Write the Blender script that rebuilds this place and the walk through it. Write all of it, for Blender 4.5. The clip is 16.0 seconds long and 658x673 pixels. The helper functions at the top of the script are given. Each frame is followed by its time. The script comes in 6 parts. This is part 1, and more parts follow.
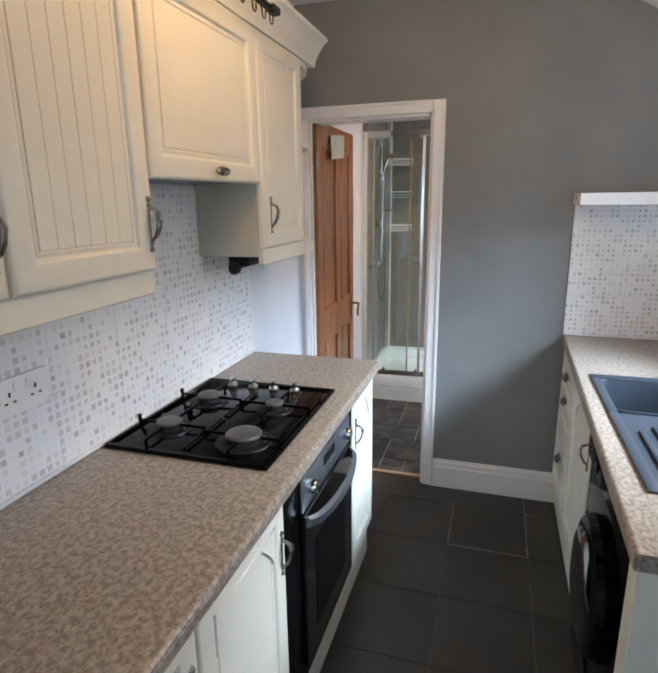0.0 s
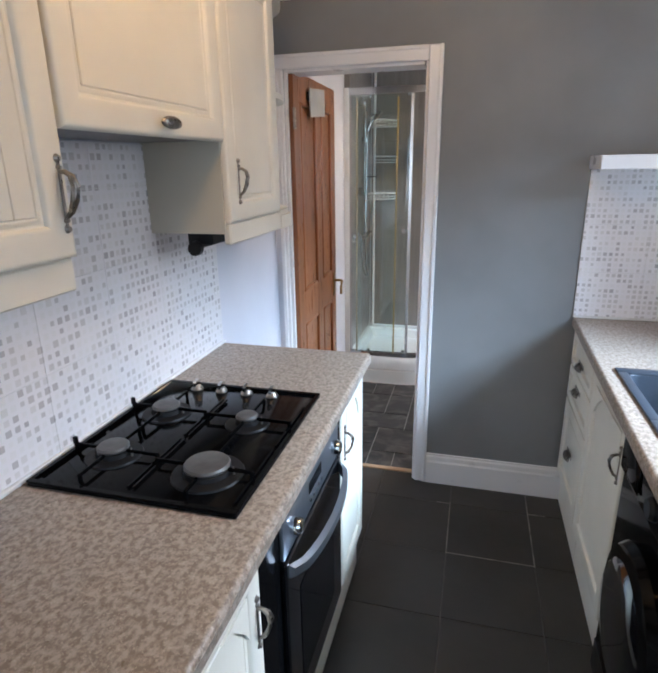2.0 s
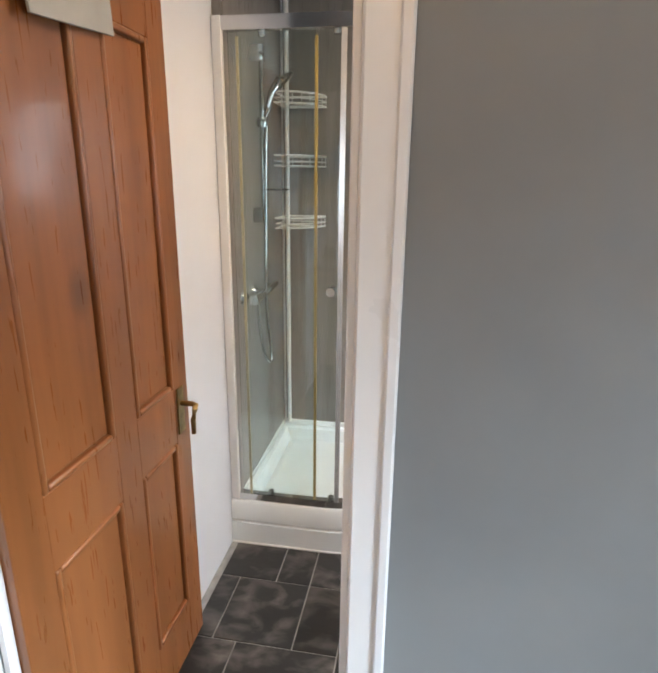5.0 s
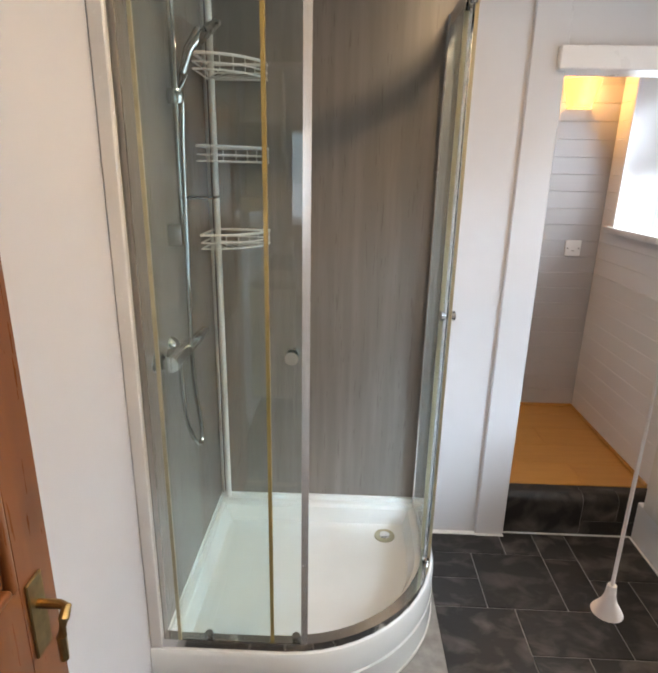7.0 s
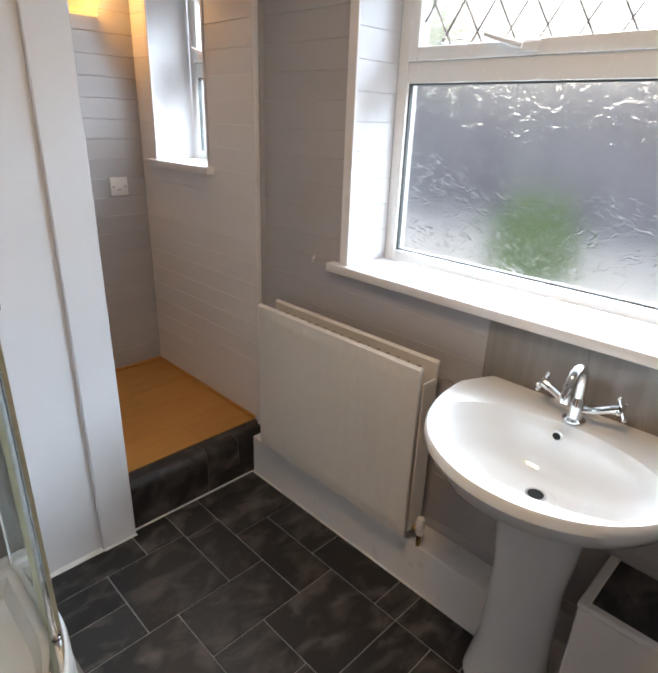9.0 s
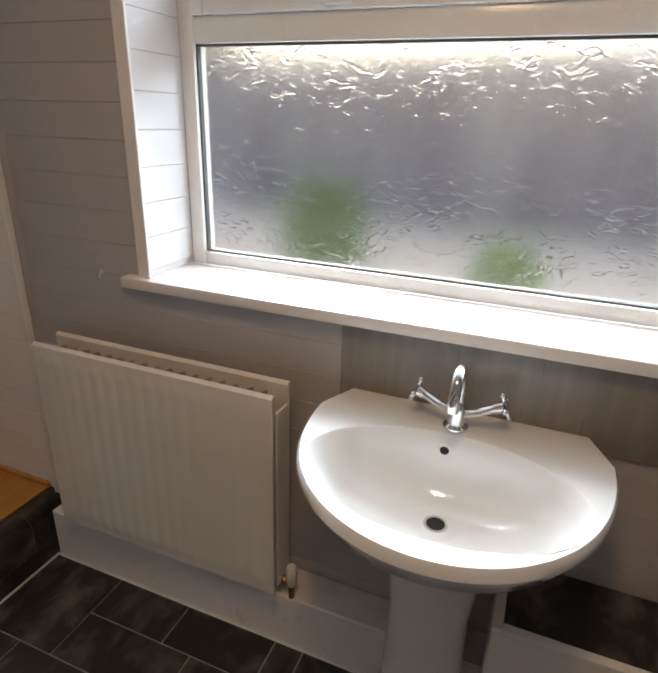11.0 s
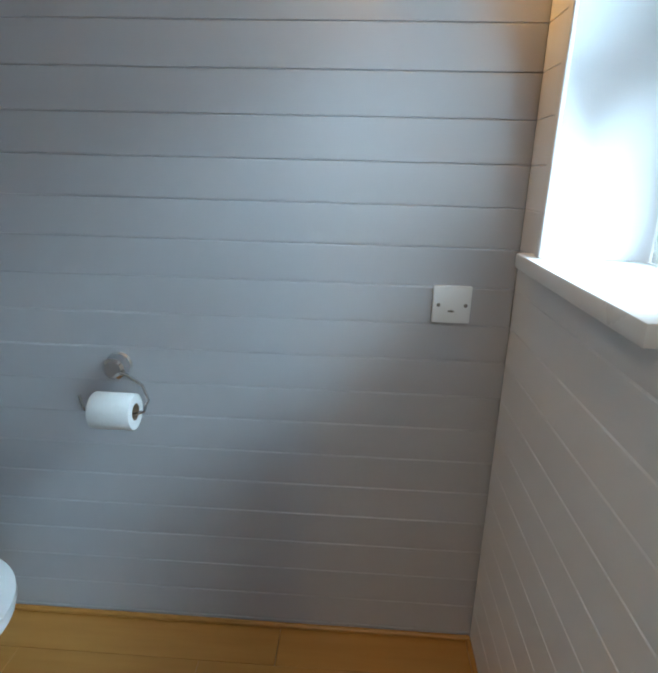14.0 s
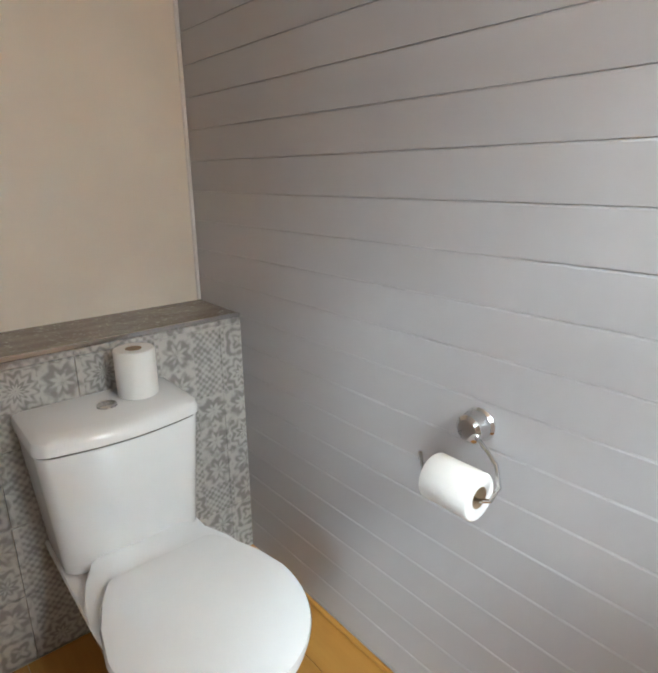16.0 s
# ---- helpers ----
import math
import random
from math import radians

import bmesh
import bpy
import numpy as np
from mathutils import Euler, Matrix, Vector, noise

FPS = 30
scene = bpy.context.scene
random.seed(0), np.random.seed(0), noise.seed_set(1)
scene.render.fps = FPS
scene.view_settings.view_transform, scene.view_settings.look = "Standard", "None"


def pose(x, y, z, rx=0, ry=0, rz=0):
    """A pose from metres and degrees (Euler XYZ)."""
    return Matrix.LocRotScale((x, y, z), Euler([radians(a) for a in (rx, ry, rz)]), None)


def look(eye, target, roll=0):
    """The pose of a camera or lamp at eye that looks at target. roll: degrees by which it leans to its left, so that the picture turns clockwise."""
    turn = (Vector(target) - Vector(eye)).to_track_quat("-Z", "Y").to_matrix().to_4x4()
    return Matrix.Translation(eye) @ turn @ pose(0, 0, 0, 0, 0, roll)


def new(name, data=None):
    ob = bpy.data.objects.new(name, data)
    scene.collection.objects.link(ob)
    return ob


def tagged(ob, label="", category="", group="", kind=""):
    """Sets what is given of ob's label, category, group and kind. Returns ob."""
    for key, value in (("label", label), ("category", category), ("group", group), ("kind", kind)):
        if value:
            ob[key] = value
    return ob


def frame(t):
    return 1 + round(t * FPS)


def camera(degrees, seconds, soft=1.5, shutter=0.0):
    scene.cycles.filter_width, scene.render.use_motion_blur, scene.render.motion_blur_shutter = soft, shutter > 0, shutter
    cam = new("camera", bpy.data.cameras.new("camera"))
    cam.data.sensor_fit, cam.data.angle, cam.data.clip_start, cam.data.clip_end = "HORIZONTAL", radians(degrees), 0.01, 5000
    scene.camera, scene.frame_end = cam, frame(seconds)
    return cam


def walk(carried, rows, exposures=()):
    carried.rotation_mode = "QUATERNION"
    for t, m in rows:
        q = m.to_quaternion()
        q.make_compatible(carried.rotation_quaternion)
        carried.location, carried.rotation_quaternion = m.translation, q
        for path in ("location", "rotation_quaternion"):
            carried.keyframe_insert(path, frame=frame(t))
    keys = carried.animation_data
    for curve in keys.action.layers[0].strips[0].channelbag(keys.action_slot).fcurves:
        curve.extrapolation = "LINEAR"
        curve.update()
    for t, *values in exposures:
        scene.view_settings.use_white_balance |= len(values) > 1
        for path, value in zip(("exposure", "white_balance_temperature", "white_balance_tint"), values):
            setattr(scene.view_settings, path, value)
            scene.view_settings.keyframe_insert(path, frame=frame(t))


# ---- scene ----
cam = camera(63.1, 16.0, 2.3)
PATH = [
    (0, (0.234, -0.108, 1.566), (-0.349, 1.741, 1.071), -0.8),
    (0.5, (0.209, -0.117, 1.568), (-0.618, 1.633, 1.064), -1.2),
    (1, (0.185, -0.101, 1.563), (-0.717, 1.601, 1.024), -1.4),
    (1.5, (0.133, 0.022, 1.551), (-0.662, 1.764, 0.973), -1.1),
    (2, (0.123, 0.206, 1.553), (-0.377, 2.046, 0.949), -0.9),
    (2.5, (0.174, 0.471, 1.529), (-0.106, 2.345, 0.89), -0.3),
    (3, (0.256, 0.772, 1.543), (0.101, 2.649, 0.867), 1.3),
    (3.5, (0.207, 1.108, 1.504), (0.109, 2.976, 0.796), 1.7),
    (4, (0.134, 1.427, 1.504), (-0.021, 3.314, 0.859), 1.3),
    (6.3, (-0.166, 2.527, 1.561), (-0.597, 4.401, 1.012), 0.6),
    (6.5, (-0.175, 2.573, 1.561), (-0.537, 4.46, 1.007), 0.9),
    (7, (-0.215, 2.699, 1.56), (-0.275, 4.608, 0.964), 1.1),
    (7.5, (-0.292, 2.842, 1.552), (0.061, 4.702, 0.906), 1.5),
    (8, (-0.299, 2.936, 1.534), (0.424, 4.668, 0.844), 1.9),
    (8.5, (-0.227, 3.042, 1.514), (0.811, 4.591, 0.792), 1.8),
    (9, (-0.132, 3.125, 1.501), (1.189, 4.426, 0.751), 2.1),
    (9.2, (-0.111, 3.137, 1.5), (1.314, 4.322, 0.749), 2.5),
    (10.25, (-0.038, 3.24, 1.475), (1.716, 3.844, 0.725), 2.1),
    (11.3, (0.153, 3.482, 1.441), (1.826, 4.286, 0.694), 1.4),
    (11.5, (0.219, 3.547, 1.444), (1.803, 4.521, 0.709), 0.6),
    (12, (0.428, 3.703, 1.478), (1.697, 5.083, 0.784), -0.3),
    (12.5, (0.579, 3.919, 1.477), (1.565, 5.536, 0.833), -1.4),
    (13, (0.722, 4.137, 1.483), (1.383, 5.903, 0.817), -0.5),
    (13.5, (0.837, 4.364, 1.478), (1.08, 6.241, 0.831), 1.1),
    (14, (0.829, 4.552, 1.45), (0.727, 6.459, 0.857), 1.5),
    (14.5, (0.861, 4.764, 1.406), (0.278, 6.595, 0.852), 0.9),
    (15, (0.811, 4.936, 1.425), (-0.155, 6.574, 0.804), -1.1),
    (15.5, (0.786, 4.984, 1.422), (-0.484, 6.398, 0.799), -1.7),
    (16, (0.762, 4.958, 1.427), (-0.698, 6.196, 0.849), -0.5),
]


EXPOSURES = [(0.0, 2.9, 6000, 9), (1.0, 2.9, 5850, 9), (2.0, 2.96, 5650, 10), (2.5, 3.06, 5600, 10), (3.0, 3.2, 6000, 10), (3.5, 3.25, 6450, 10), (4.0, 3.25, 6400, 10), (6.5, 3.0, 6400, 10),
             (7.5, 2.95, 6500, 10), (9.0, 2.6, 6300, 9), (11.5, 2.06, 7400, 14), (12.5, 2.17, 8500, 20), (13.0, 2.47, 7250, 20), (13.5, 2.5, 5800, 3), (14.0, 2.6, 5350, -5), (14.5, 2.75, 5300, -2),
             (15.0, 3.05, 6100, 2), (15.5, 3.4, 6750, 7), (16.0, 3.45, 6750, 6)]
walk(cam, [(t, look(e, g, r)) for t, e, g, r in PATH], EXPOSURES)

# ---- world, sun, large lights ----
world = bpy.data.worlds.new("overcast_sky")
scene.world = world
world.use_nodes = True
wn = world.node_tree
sky = wn.nodes.new("ShaderNodeTexSky")
sky.sky_type, sky.sun_disc = "NISHITA", False
sky.sun_elevation, sky.sun_rotation = radians(38), radians(75)
sky.air_density, sky.dust_density = 1.0, 3.0
wn.nodes["Background"].inputs["Strength"].default_value = 0.05
wn.links.new(sky.outputs["Color"], wn.nodes["Background"].inputs["Color"])


def lamp(name, kind, m, energy, colour, size=0.1, size_y=None):
    data = bpy.data.lights.new(name, kind)
    data.energy, data.color = energy, colour
    if kind == "AREA":
        data.size = size
        if size_y:
            data.shape, data.size_y = "RECTANGLE", size_y
    elif kind == "SUN":
        data.angle = size
    else:
        data.shadow_soft_size = size
    ob = new(name, data)
    ob.matrix_world = m
    return ob


lamp("sun", "SUN", look((2.6, 1.0, 6.0), (0, 3.0, 0)), 0.5, (1.0, 0.97, 0.93), radians(80))
kitchen_sky = lamp("kitchen_sky_daylight", "AREA", look((3.3, 0.9, 3.05), (0.3, 1.65, 0.9)), 32, (0.66, 0.84, 1.0), 1.9, 1.1)
kitchen_sky.data.spread = radians(100)
lamp("kitchen_window_daylight", "AREA", look((1.20, 1.55, 1.58), (0.0, 1.75, 0.9)), 0.35, (0.70, 0.86, 1.0), 1.05, 0.80)
# added fill from behind the viewer to brighten the low cabinets
lamp("kitchen_back_window_daylight", "AREA", look((0.25, -1.57, 1.45), (0.25, 0.0, 0.75)), 1.0, (0.68, 0.85, 1.0), 0.95, 1.05)
lamp("bathroom_sky_daylight", "AREA", look((3.5, 3.75, 3.2), (0.0, 3.85, 0.6)), 12, (0.71, 0.87, 1.0), 1.9, 1.2)
lamp("bathroom_window_daylight", "AREA", look((1.20, 3.70, 1.54), (0.0, 3.75, 1.25)), 0.7, (0.72, 0.87, 1.0), 1.25, 0.90)
lamp("toilet_sky_daylight", "AREA", look((2.7, 5.02, 2.80), (-0.1, 5.45, 0.65)), 27, (0.73, 0.88, 1.0), 0.9, 0.7)
lamp("toilet_window_daylight", "AREA", look((1.172, 5.375, 1.68), (0.0, 5.30, 1.15)), 0.4, (0.75, 0.89, 1.0), 0.34, 0.66)
lamp("kitchen_ceiling_bulb", "POINT", pose(-0.10, 1.18, 2.33), 1.75, (1.0, 0.58, 0.22), 0.06)
lamp("bathroom_ceiling_lamp", "AREA", look((0.25, 3.55, 2.325), (0.25, 3.5501, 0.0)), 2.1, (1.0, 0.68, 0.39), 0.24)
lamp("sconce_bulb", "POINT", pose(0.965, 5.69, 1.965), 0.55, (1.0, 0.50, 0.14), 0.03)


# ---- materials ----
def mat(name, col, rough=0.5, metal=0.0, var=0.10, scale=6.0, stretch=(1, 1, 1), bump=0.0, bscale=80.0, col2=None, coat=0.0,
        spec=0.5, rvar=0.08, island=0.0, contrast=(0.35, 0.65), detail=5.0):
    m = bpy.data.materials.new(name)
    m.use_nodes = True
    nt = m.node_tree
    b = nt.nodes["Principled BSDF"]
    tc = nt.nodes.new("ShaderNodeTexCoord")
    mp = nt.nodes.new("ShaderNodeMapping")
    mp.inputs["Scale"].default_value = stretch
    nt.links.new(tc.outputs["Object"], mp.inputs["Vector"])
    oi = nt.nodes.new("ShaderNodeObjectInfo")
    off = nt.nodes.new("ShaderNodeMath")
    off.operation = "MULTIPLY"
    off.inputs[1].default_value = 40.0 if island else 0.0
    nt.links.new(oi.outputs["Random"], off.inputs[0])
    nt.links.new(off.outputs[0], mp.inputs["Location"])
    n1 = nt.nodes.new("ShaderNodeTexNoise")
    n1.inputs["Scale"].default_value, n1.inputs["Detail"].default_value = scale, detail
    nt.links.new(mp.outputs["Vector"], n1.inputs["Vector"])
    n2 = nt.nodes.new("ShaderNodeTexNoise")
    n2.inputs["Scale"].default_value, n2.inputs["Detail"].default_value = bscale, 3
    nt.links.new(mp.outputs["Vector"], n2.inputs["Vector"])
    ramp = nt.nodes.new("ShaderNodeMapRange")
    ramp.inputs["From Min"].default_value, ramp.inputs["From Max"].default_value = contrast
    nt.links.new(n1.outputs["Fac"], ramp.inputs["Value"])
    mix = nt.nodes.new("ShaderNodeMix")
    mix.data_type = "RGBA"
    c2 = col2 or tuple(max(0, c * (1 - 2 * var)) for c in col)
    mix.inputs["A"].default_value, mix.inputs["B"].default_value = (*col, 1), (*c2, 1)
    nt.links.new(ramp.outputs["Result"], mix.inputs["Factor"])
    hs = nt.nodes.new("ShaderNodeHueSaturation")
    val = nt.nodes.new("ShaderNodeMapRange")
    val.inputs["To Min"].default_value, val.inputs["To Max"].default_value = 1 - island, 1 + island
    nt.links.new(oi.outputs["Random"], val.inputs["Value"])
    nt.links.new(val.outputs["Result"], hs.inputs["Value"])
    nt.links.new(mix.outputs["Result"], hs.inputs["Color"])
    nt.links.new(hs.outputs["Color"], b.inputs["Base Color"])
    rr = nt.nodes.new("ShaderNodeMapRange")
    rr.inputs["To Min"].default_value, rr.inputs["To Max"].default_value = max(0.02, rough - rvar), min(1, rough + rvar)
    nt.links.new(n2.outputs["Fac"], rr.inputs["Value"])
    nt.links.new(rr.outputs["Result"], b.inputs["Roughness"])
    b.inputs["Metallic"].default_value = metal
    b.inputs["Specular IOR Level"].default_value = spec
    b.inputs["Coat Weight"].default_value = coat
    b.inputs["Coat Roughness"].default_value = 0.08
    if bump:
        bp = nt.nodes.new("ShaderNodeBump")
        bp.inputs["Strength"].default_value, bp.inputs["Distance"].default_value = bump, 0.003
        nt.links.new(n2.outputs["Fac"], bp.inputs["Height"])
        nt.links.new(bp.outputs["Normal"], b.inputs["Normal"])
    return m


def glass(name, tint, rough, pattern=0.0, pscale=30.0, stretch=(1, 1, 1)):
    m = bpy.data.materials.new(name)
    m.use_nodes = True
    nt = m.node_tree
    b = nt.nodes["Principled BSDF"]
    b.inputs["Base Color"].default_value = (*tint, 1)
    b.inputs["Transmission Weight"].default_value = 1.0
    b.inputs["Roughness"].default_value = rough
    b.inputs["IOR"].default_value = 1.45
    if pattern:
        tc, mp = nt.nodes.new("ShaderNodeTexCoord"), nt.nodes.new("ShaderNodeMapping")
        mp.inputs["Scale"].default_value = stretch
        nt.links.new(tc.outputs["Object"], mp.inputs["Vector"])
        v = nt.nodes.new("ShaderNodeTexNoise")
        v.inputs["Scale"].default_value, v.inputs["Detail"].default_value = pscale, 2.0
        v.inputs["Distortion"].default_value = 1.2
        nt.links.new(mp.outputs["Vector"], v.inputs["Vector"])
        bp = nt.nodes.new("ShaderNodeBump")
        bp.inputs["Strength"].default_value, bp.inputs["Distance"].default_value = pattern, 0.01
        rs = nt.nodes.new("ShaderNodeMapRange")
        rs.interpolation_type = "SMOOTHSTEP"
        rs.inputs["From Min"].default_value, rs.inputs["From Max"].default_value = 0.56, 0.74
        nt.links.new(v.outputs["Fac"], rs.inputs["Value"])
        nt.links.new(rs.outputs["Result"], bp.inputs["Height"])
        nt.links.new(bp.outputs["Normal"], b.inputs["Normal"])
    return m


def glow(name, col, strength):
    m = bpy.data.materials.new(name)
    m.use_nodes = True
    b = m.node_tree.nodes["Principled BSDF"]
    b.inputs["Base Color"].default_value = (*col, 1)
    b.inputs["Emission Color"].default_value = (*col, 1)
    b.inputs["Emission Strength"].default_value = strength
    return m


def mosaic(name, axes, pitch=0.0185):
    """Glazed tile printed with small squares; axes: the two axes that lie in the wall."""
    m = bpy.data.materials.new(name)
    m.use_nodes = True
    nt = m.node_tree
    b = nt.nodes["Principled BSDF"]
    tc, sep = nt.nodes.new("ShaderNodeTexCoord"), nt.nodes.new("ShaderNodeSeparateXYZ")
    nt.links.new(tc.outputs["Object"], sep.inputs[0])

    def op(kind, a, c=None, d=None):
        n = nt.nodes.new("ShaderNodeMath")
        n.operation = kind
        for k, v in enumerate((a, c, d)):
            if v is None:
                continue
            if isinstance(v, (int, float)):
                n.inputs[k].default_value = v
            else:
                nt.links.new(v, n.inputs[k])
        return n.outputs[0]

    cells, inner = [], []
    for ax in axes:
        s = op("DIVIDE", sep.outputs[ax], pitch)
        cells.append(op("FLOOR", s))
        inner.append(op("ABSOLUTE", op("SUBTRACT", op("FRACT", s), 0.5)))
    cv = nt.nodes.new("ShaderNodeCombineXYZ")
    nt.links.new(cells[0], cv.inputs[0])
    nt.links.new(cells[1], cv.inputs[1])
    wn_ = nt.nodes.new("ShaderNodeTexWhiteNoise")
    wn_.noise_dimensions = "2D"
    nt.links.new(cv.outputs[0], wn_.inputs["Vector"])
    rgb = nt.nodes.new("ShaderNodeSeparateColor")
    nt.links.new(wn_.outputs["Color"], rgb.inputs[0])
    half = op("MULTIPLY_ADD", rgb.outputs[0], 0.12, 0.23)
    inside = op("LESS_THAN", op("MAXIMUM", inner[0], inner[1]), half)
    ramp = nt.nodes.new("ShaderNodeValToRGB")
    ramp.color_ramp.interpolation = "CONSTANT"
    stops = [(0.0, (0.76, 0.735, 0.725)), (0.38, (0.69, 0.66, 0.645)), (0.58, (0.61, 0.58, 0.565)), (0.74, (0.57, 0.54, 0.53)),
             (0.87, (0.515, 0.485, 0.48)), (0.965, (0.46, 0.435, 0.435))]
    e = ramp.color_ramp.elements
    e[0].position, e[0].color = stops[0][0], (*stops[0][1], 1)
    e[1].position, e[1].color = stops[1][0], (*stops[1][1], 1)
    for p, c in stops[2:]:
        e.new(p).color = (*c, 1)
    nt.links.new(rgb.outputs[1], ramp.inputs[0])
    mix = nt.nodes.new("ShaderNodeMix")
    mix.data_type = "RGBA"
    mix.inputs["A"].default_value = (0.79, 0.762, 0.768, 1)
    nt.links.new(ramp.outputs[0], mix.inputs["B"])
    nt.links.new(inside, mix.inputs["Factor"])
    nt.links.new(mix.outputs["Result"], b.inputs["Base Color"])
    b.inputs["Roughness"].default_value = 0.25
    bp = nt.nodes.new("ShaderNodeBump")
    bp.inputs["Strength"].default_value, bp.inputs["Distance"].default_value = 0.12, 0.001
    nt.links.new(inside, bp.inputs["Height"])
    nt.links.new(bp.outputs["Normal"], b.inputs["Normal"])
    return m


def patchwork(name):
    """Grey encaustic-look tile with a different motif in each square."""
    m = bpy.data.materials.new(name)
    m.use_nodes = True
    nt = m.node_tree
    b = nt.nodes["Principled BSDF"]
    tc, sep = nt.nodes.new("ShaderNodeTexCoord"), nt.nodes.new("ShaderNodeSeparateXYZ")
    nt.links.new(tc.outputs["Object"], sep.inputs[0])

    def op(kind, a, c=None, d=None):
        n = nt.nodes.new("ShaderNodeMath")
        n.operation = kind
        for k, v in enumerate((a, c, d)):
            if v is None:
                continue
            if isinstance(v, (int, float)):
                n.inputs[k].default_value = v
            else:
                nt.links.new(v, n.inputs[k])
        return n.outputs[0]

    size = 0.1
    ys, zs = op("DIVIDE", sep.outputs[1], size), op("DIVIDE", sep.outputs[2], size)
    u, v = op("SUBTRACT", op("FRACT", ys), 0.5), op("SUBTRACT", op("FRACT", zs), 0.5)
    cv = nt.nodes.new("ShaderNodeCombineXYZ")
    nt.links.new(op("FLOOR", ys), cv.inputs[0])
    nt.links.new(op("FLOOR", zs), cv.inputs[1])
    rnd = nt.nodes.new("ShaderNodeTexWhiteNoise")
    rnd.noise_dimensions = "2D"
    nt.links.new(cv.outputs[0], rnd.inputs["Vector"])
    rc = nt.nodes.new("ShaderNodeSeparateColor")
    nt.links.new(rnd.outputs["Color"], rc.inputs[0])
    r = op("SQRT", op("ADD", op("MULTIPLY", u, u), op("MULTIPLY", v, v)))
    ang = op("ARCTAN2", v, u)
    lobes = op("MULTIPLY", op("FLOOR", op("MULTIPLY_ADD", rc.outputs[0], 3.0, 1.0)), 4.0)
    petals = op("SINE", op("ADD", op("MULTIPLY", r, 26.0), op("MULTIPLY", op("COSINE", op("MULTIPLY", ang, lobes)), 1.6)))
    diam = op("SINE", op("ADD", op("MULTIPLY", op("MAXIMUM", op("ABSOLUTE", u), op("ABSOLUTE", v)), 17.0), op("MULTIPLY", op("COSINE", op("MULTIPLY", ang, 8.0)), 1.3)))
    lattice = op("MULTIPLY", op("SINE", op("MULTIPLY", u, 31.0)), op("SINE", op("MULTIPLY", v, 31.0)))
    pick = op("GREATER_THAN", rc.outputs[1], 0.32)
    pick2 = op("GREATER_THAN", rc.outputs[2], 0.72)
    p1 = op("ADD", op("MULTIPLY", pick, petals), op("MULTIPLY", op("SUBTRACT", 1.0, pick), diam))
    pat = op("ADD", op("MULTIPLY", pick2, lattice), op("MULTIPLY", op("SUBTRACT", 1.0, pick2), p1))
    no = nt.nodes.new("ShaderNodeTexNoise")
    no.inputs["Scale"].default_value, no.inputs["Detail"].default_value = 45, 6
    nt.links.new(tc.outputs["Object"], no.inputs["Vector"])
    worn = op("ADD", op("MULTIPLY", pat, 0.55), op("MULTIPLY_ADD", no.outputs["Fac"], 3.2, -1.55))
    mr = nt.nodes.new("ShaderNodeMapRange")
    mr.inputs["From Min"].default_value, mr.inputs["From Max"].default_value = -0.55, 0.55
    nt.links.new(worn, mr.inputs["Value"])
    mix = nt.nodes.new("ShaderNodeMix")
    mix.data_type = "RGBA"
    mix.inputs["A"].default_value, mix.inputs["B"].default_value = (0.235, 0.228, 0.217, 1), (0.47, 0.46, 0.445, 1)
    nt.links.new(mr.outputs["Result"], mix.inputs["Factor"])
    nt.links.new(mix.outputs["Result"], b.inputs["Base Color"])
    b.inputs["Roughness"].default_value = 0.35
    return m


GREY = mat("grey_wall_paint", (0.232, 0.230, 0.230), 0.55, var=0.07, scale=2.5, bump=0.15, bscale=35)
LILAC = mat("pale_lilac_paint", (0.62, 0.61, 0.65), 0.55, var=0.03, scale=3, bump=0.1, bscale=40)
WHITE = mat("white_gloss_paint", (0.78, 0.75, 0.73), 0.28, var=0.012, scale=3, rvar=0.02, bscale=12)
WHITEWALL = mat("white_bathroom_paint", (0.63, 0.615, 0.625), 0.45, var=0.015, scale=3, rvar=0.03, bscale=12)
CREAMWALL = mat("cream_wall_paint", (0.80, 0.735, 0.645), 0.5, var=0.04, scale=3, bump=0.05)
CEIL = mat("ceiling_paint", (0.80, 0.79, 0.77), 0.7, var=0.03, bump=0.1)
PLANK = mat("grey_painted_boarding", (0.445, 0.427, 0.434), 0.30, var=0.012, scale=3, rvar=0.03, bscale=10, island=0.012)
CREAM = mat("cream_cabinet_paint", (0.76, 0.72, 0.62), 0.38, var=0.03, scale=5, bump=0.04, bscale=90)
CARCASS = mat("cream_carcass", (0.60, 0.56, 0.46), 0.45, var=0.03)
WORKTOP = mat("mottled_stone_laminate", (0.372, 0.31, 0.254), 0.30, scale=88, col2=(0.20, 0.158, 0.123), bump=0.05, bscale=120,
              contrast=(0.405, 0.585), detail=6, stretch=(1.0, 0.8, 1.0))
WORKTOP.node_tree.nodes["Noise Texture"].inputs["Roughness"].default_value = 0.62
wtn = WORKTOP.node_tree
fleck, fmap, fmix = wtn.nodes.new("ShaderNodeTexVoronoi"), wtn.nodes.new("ShaderNodeMapRange"), wtn.nodes.new("ShaderNodeMix")
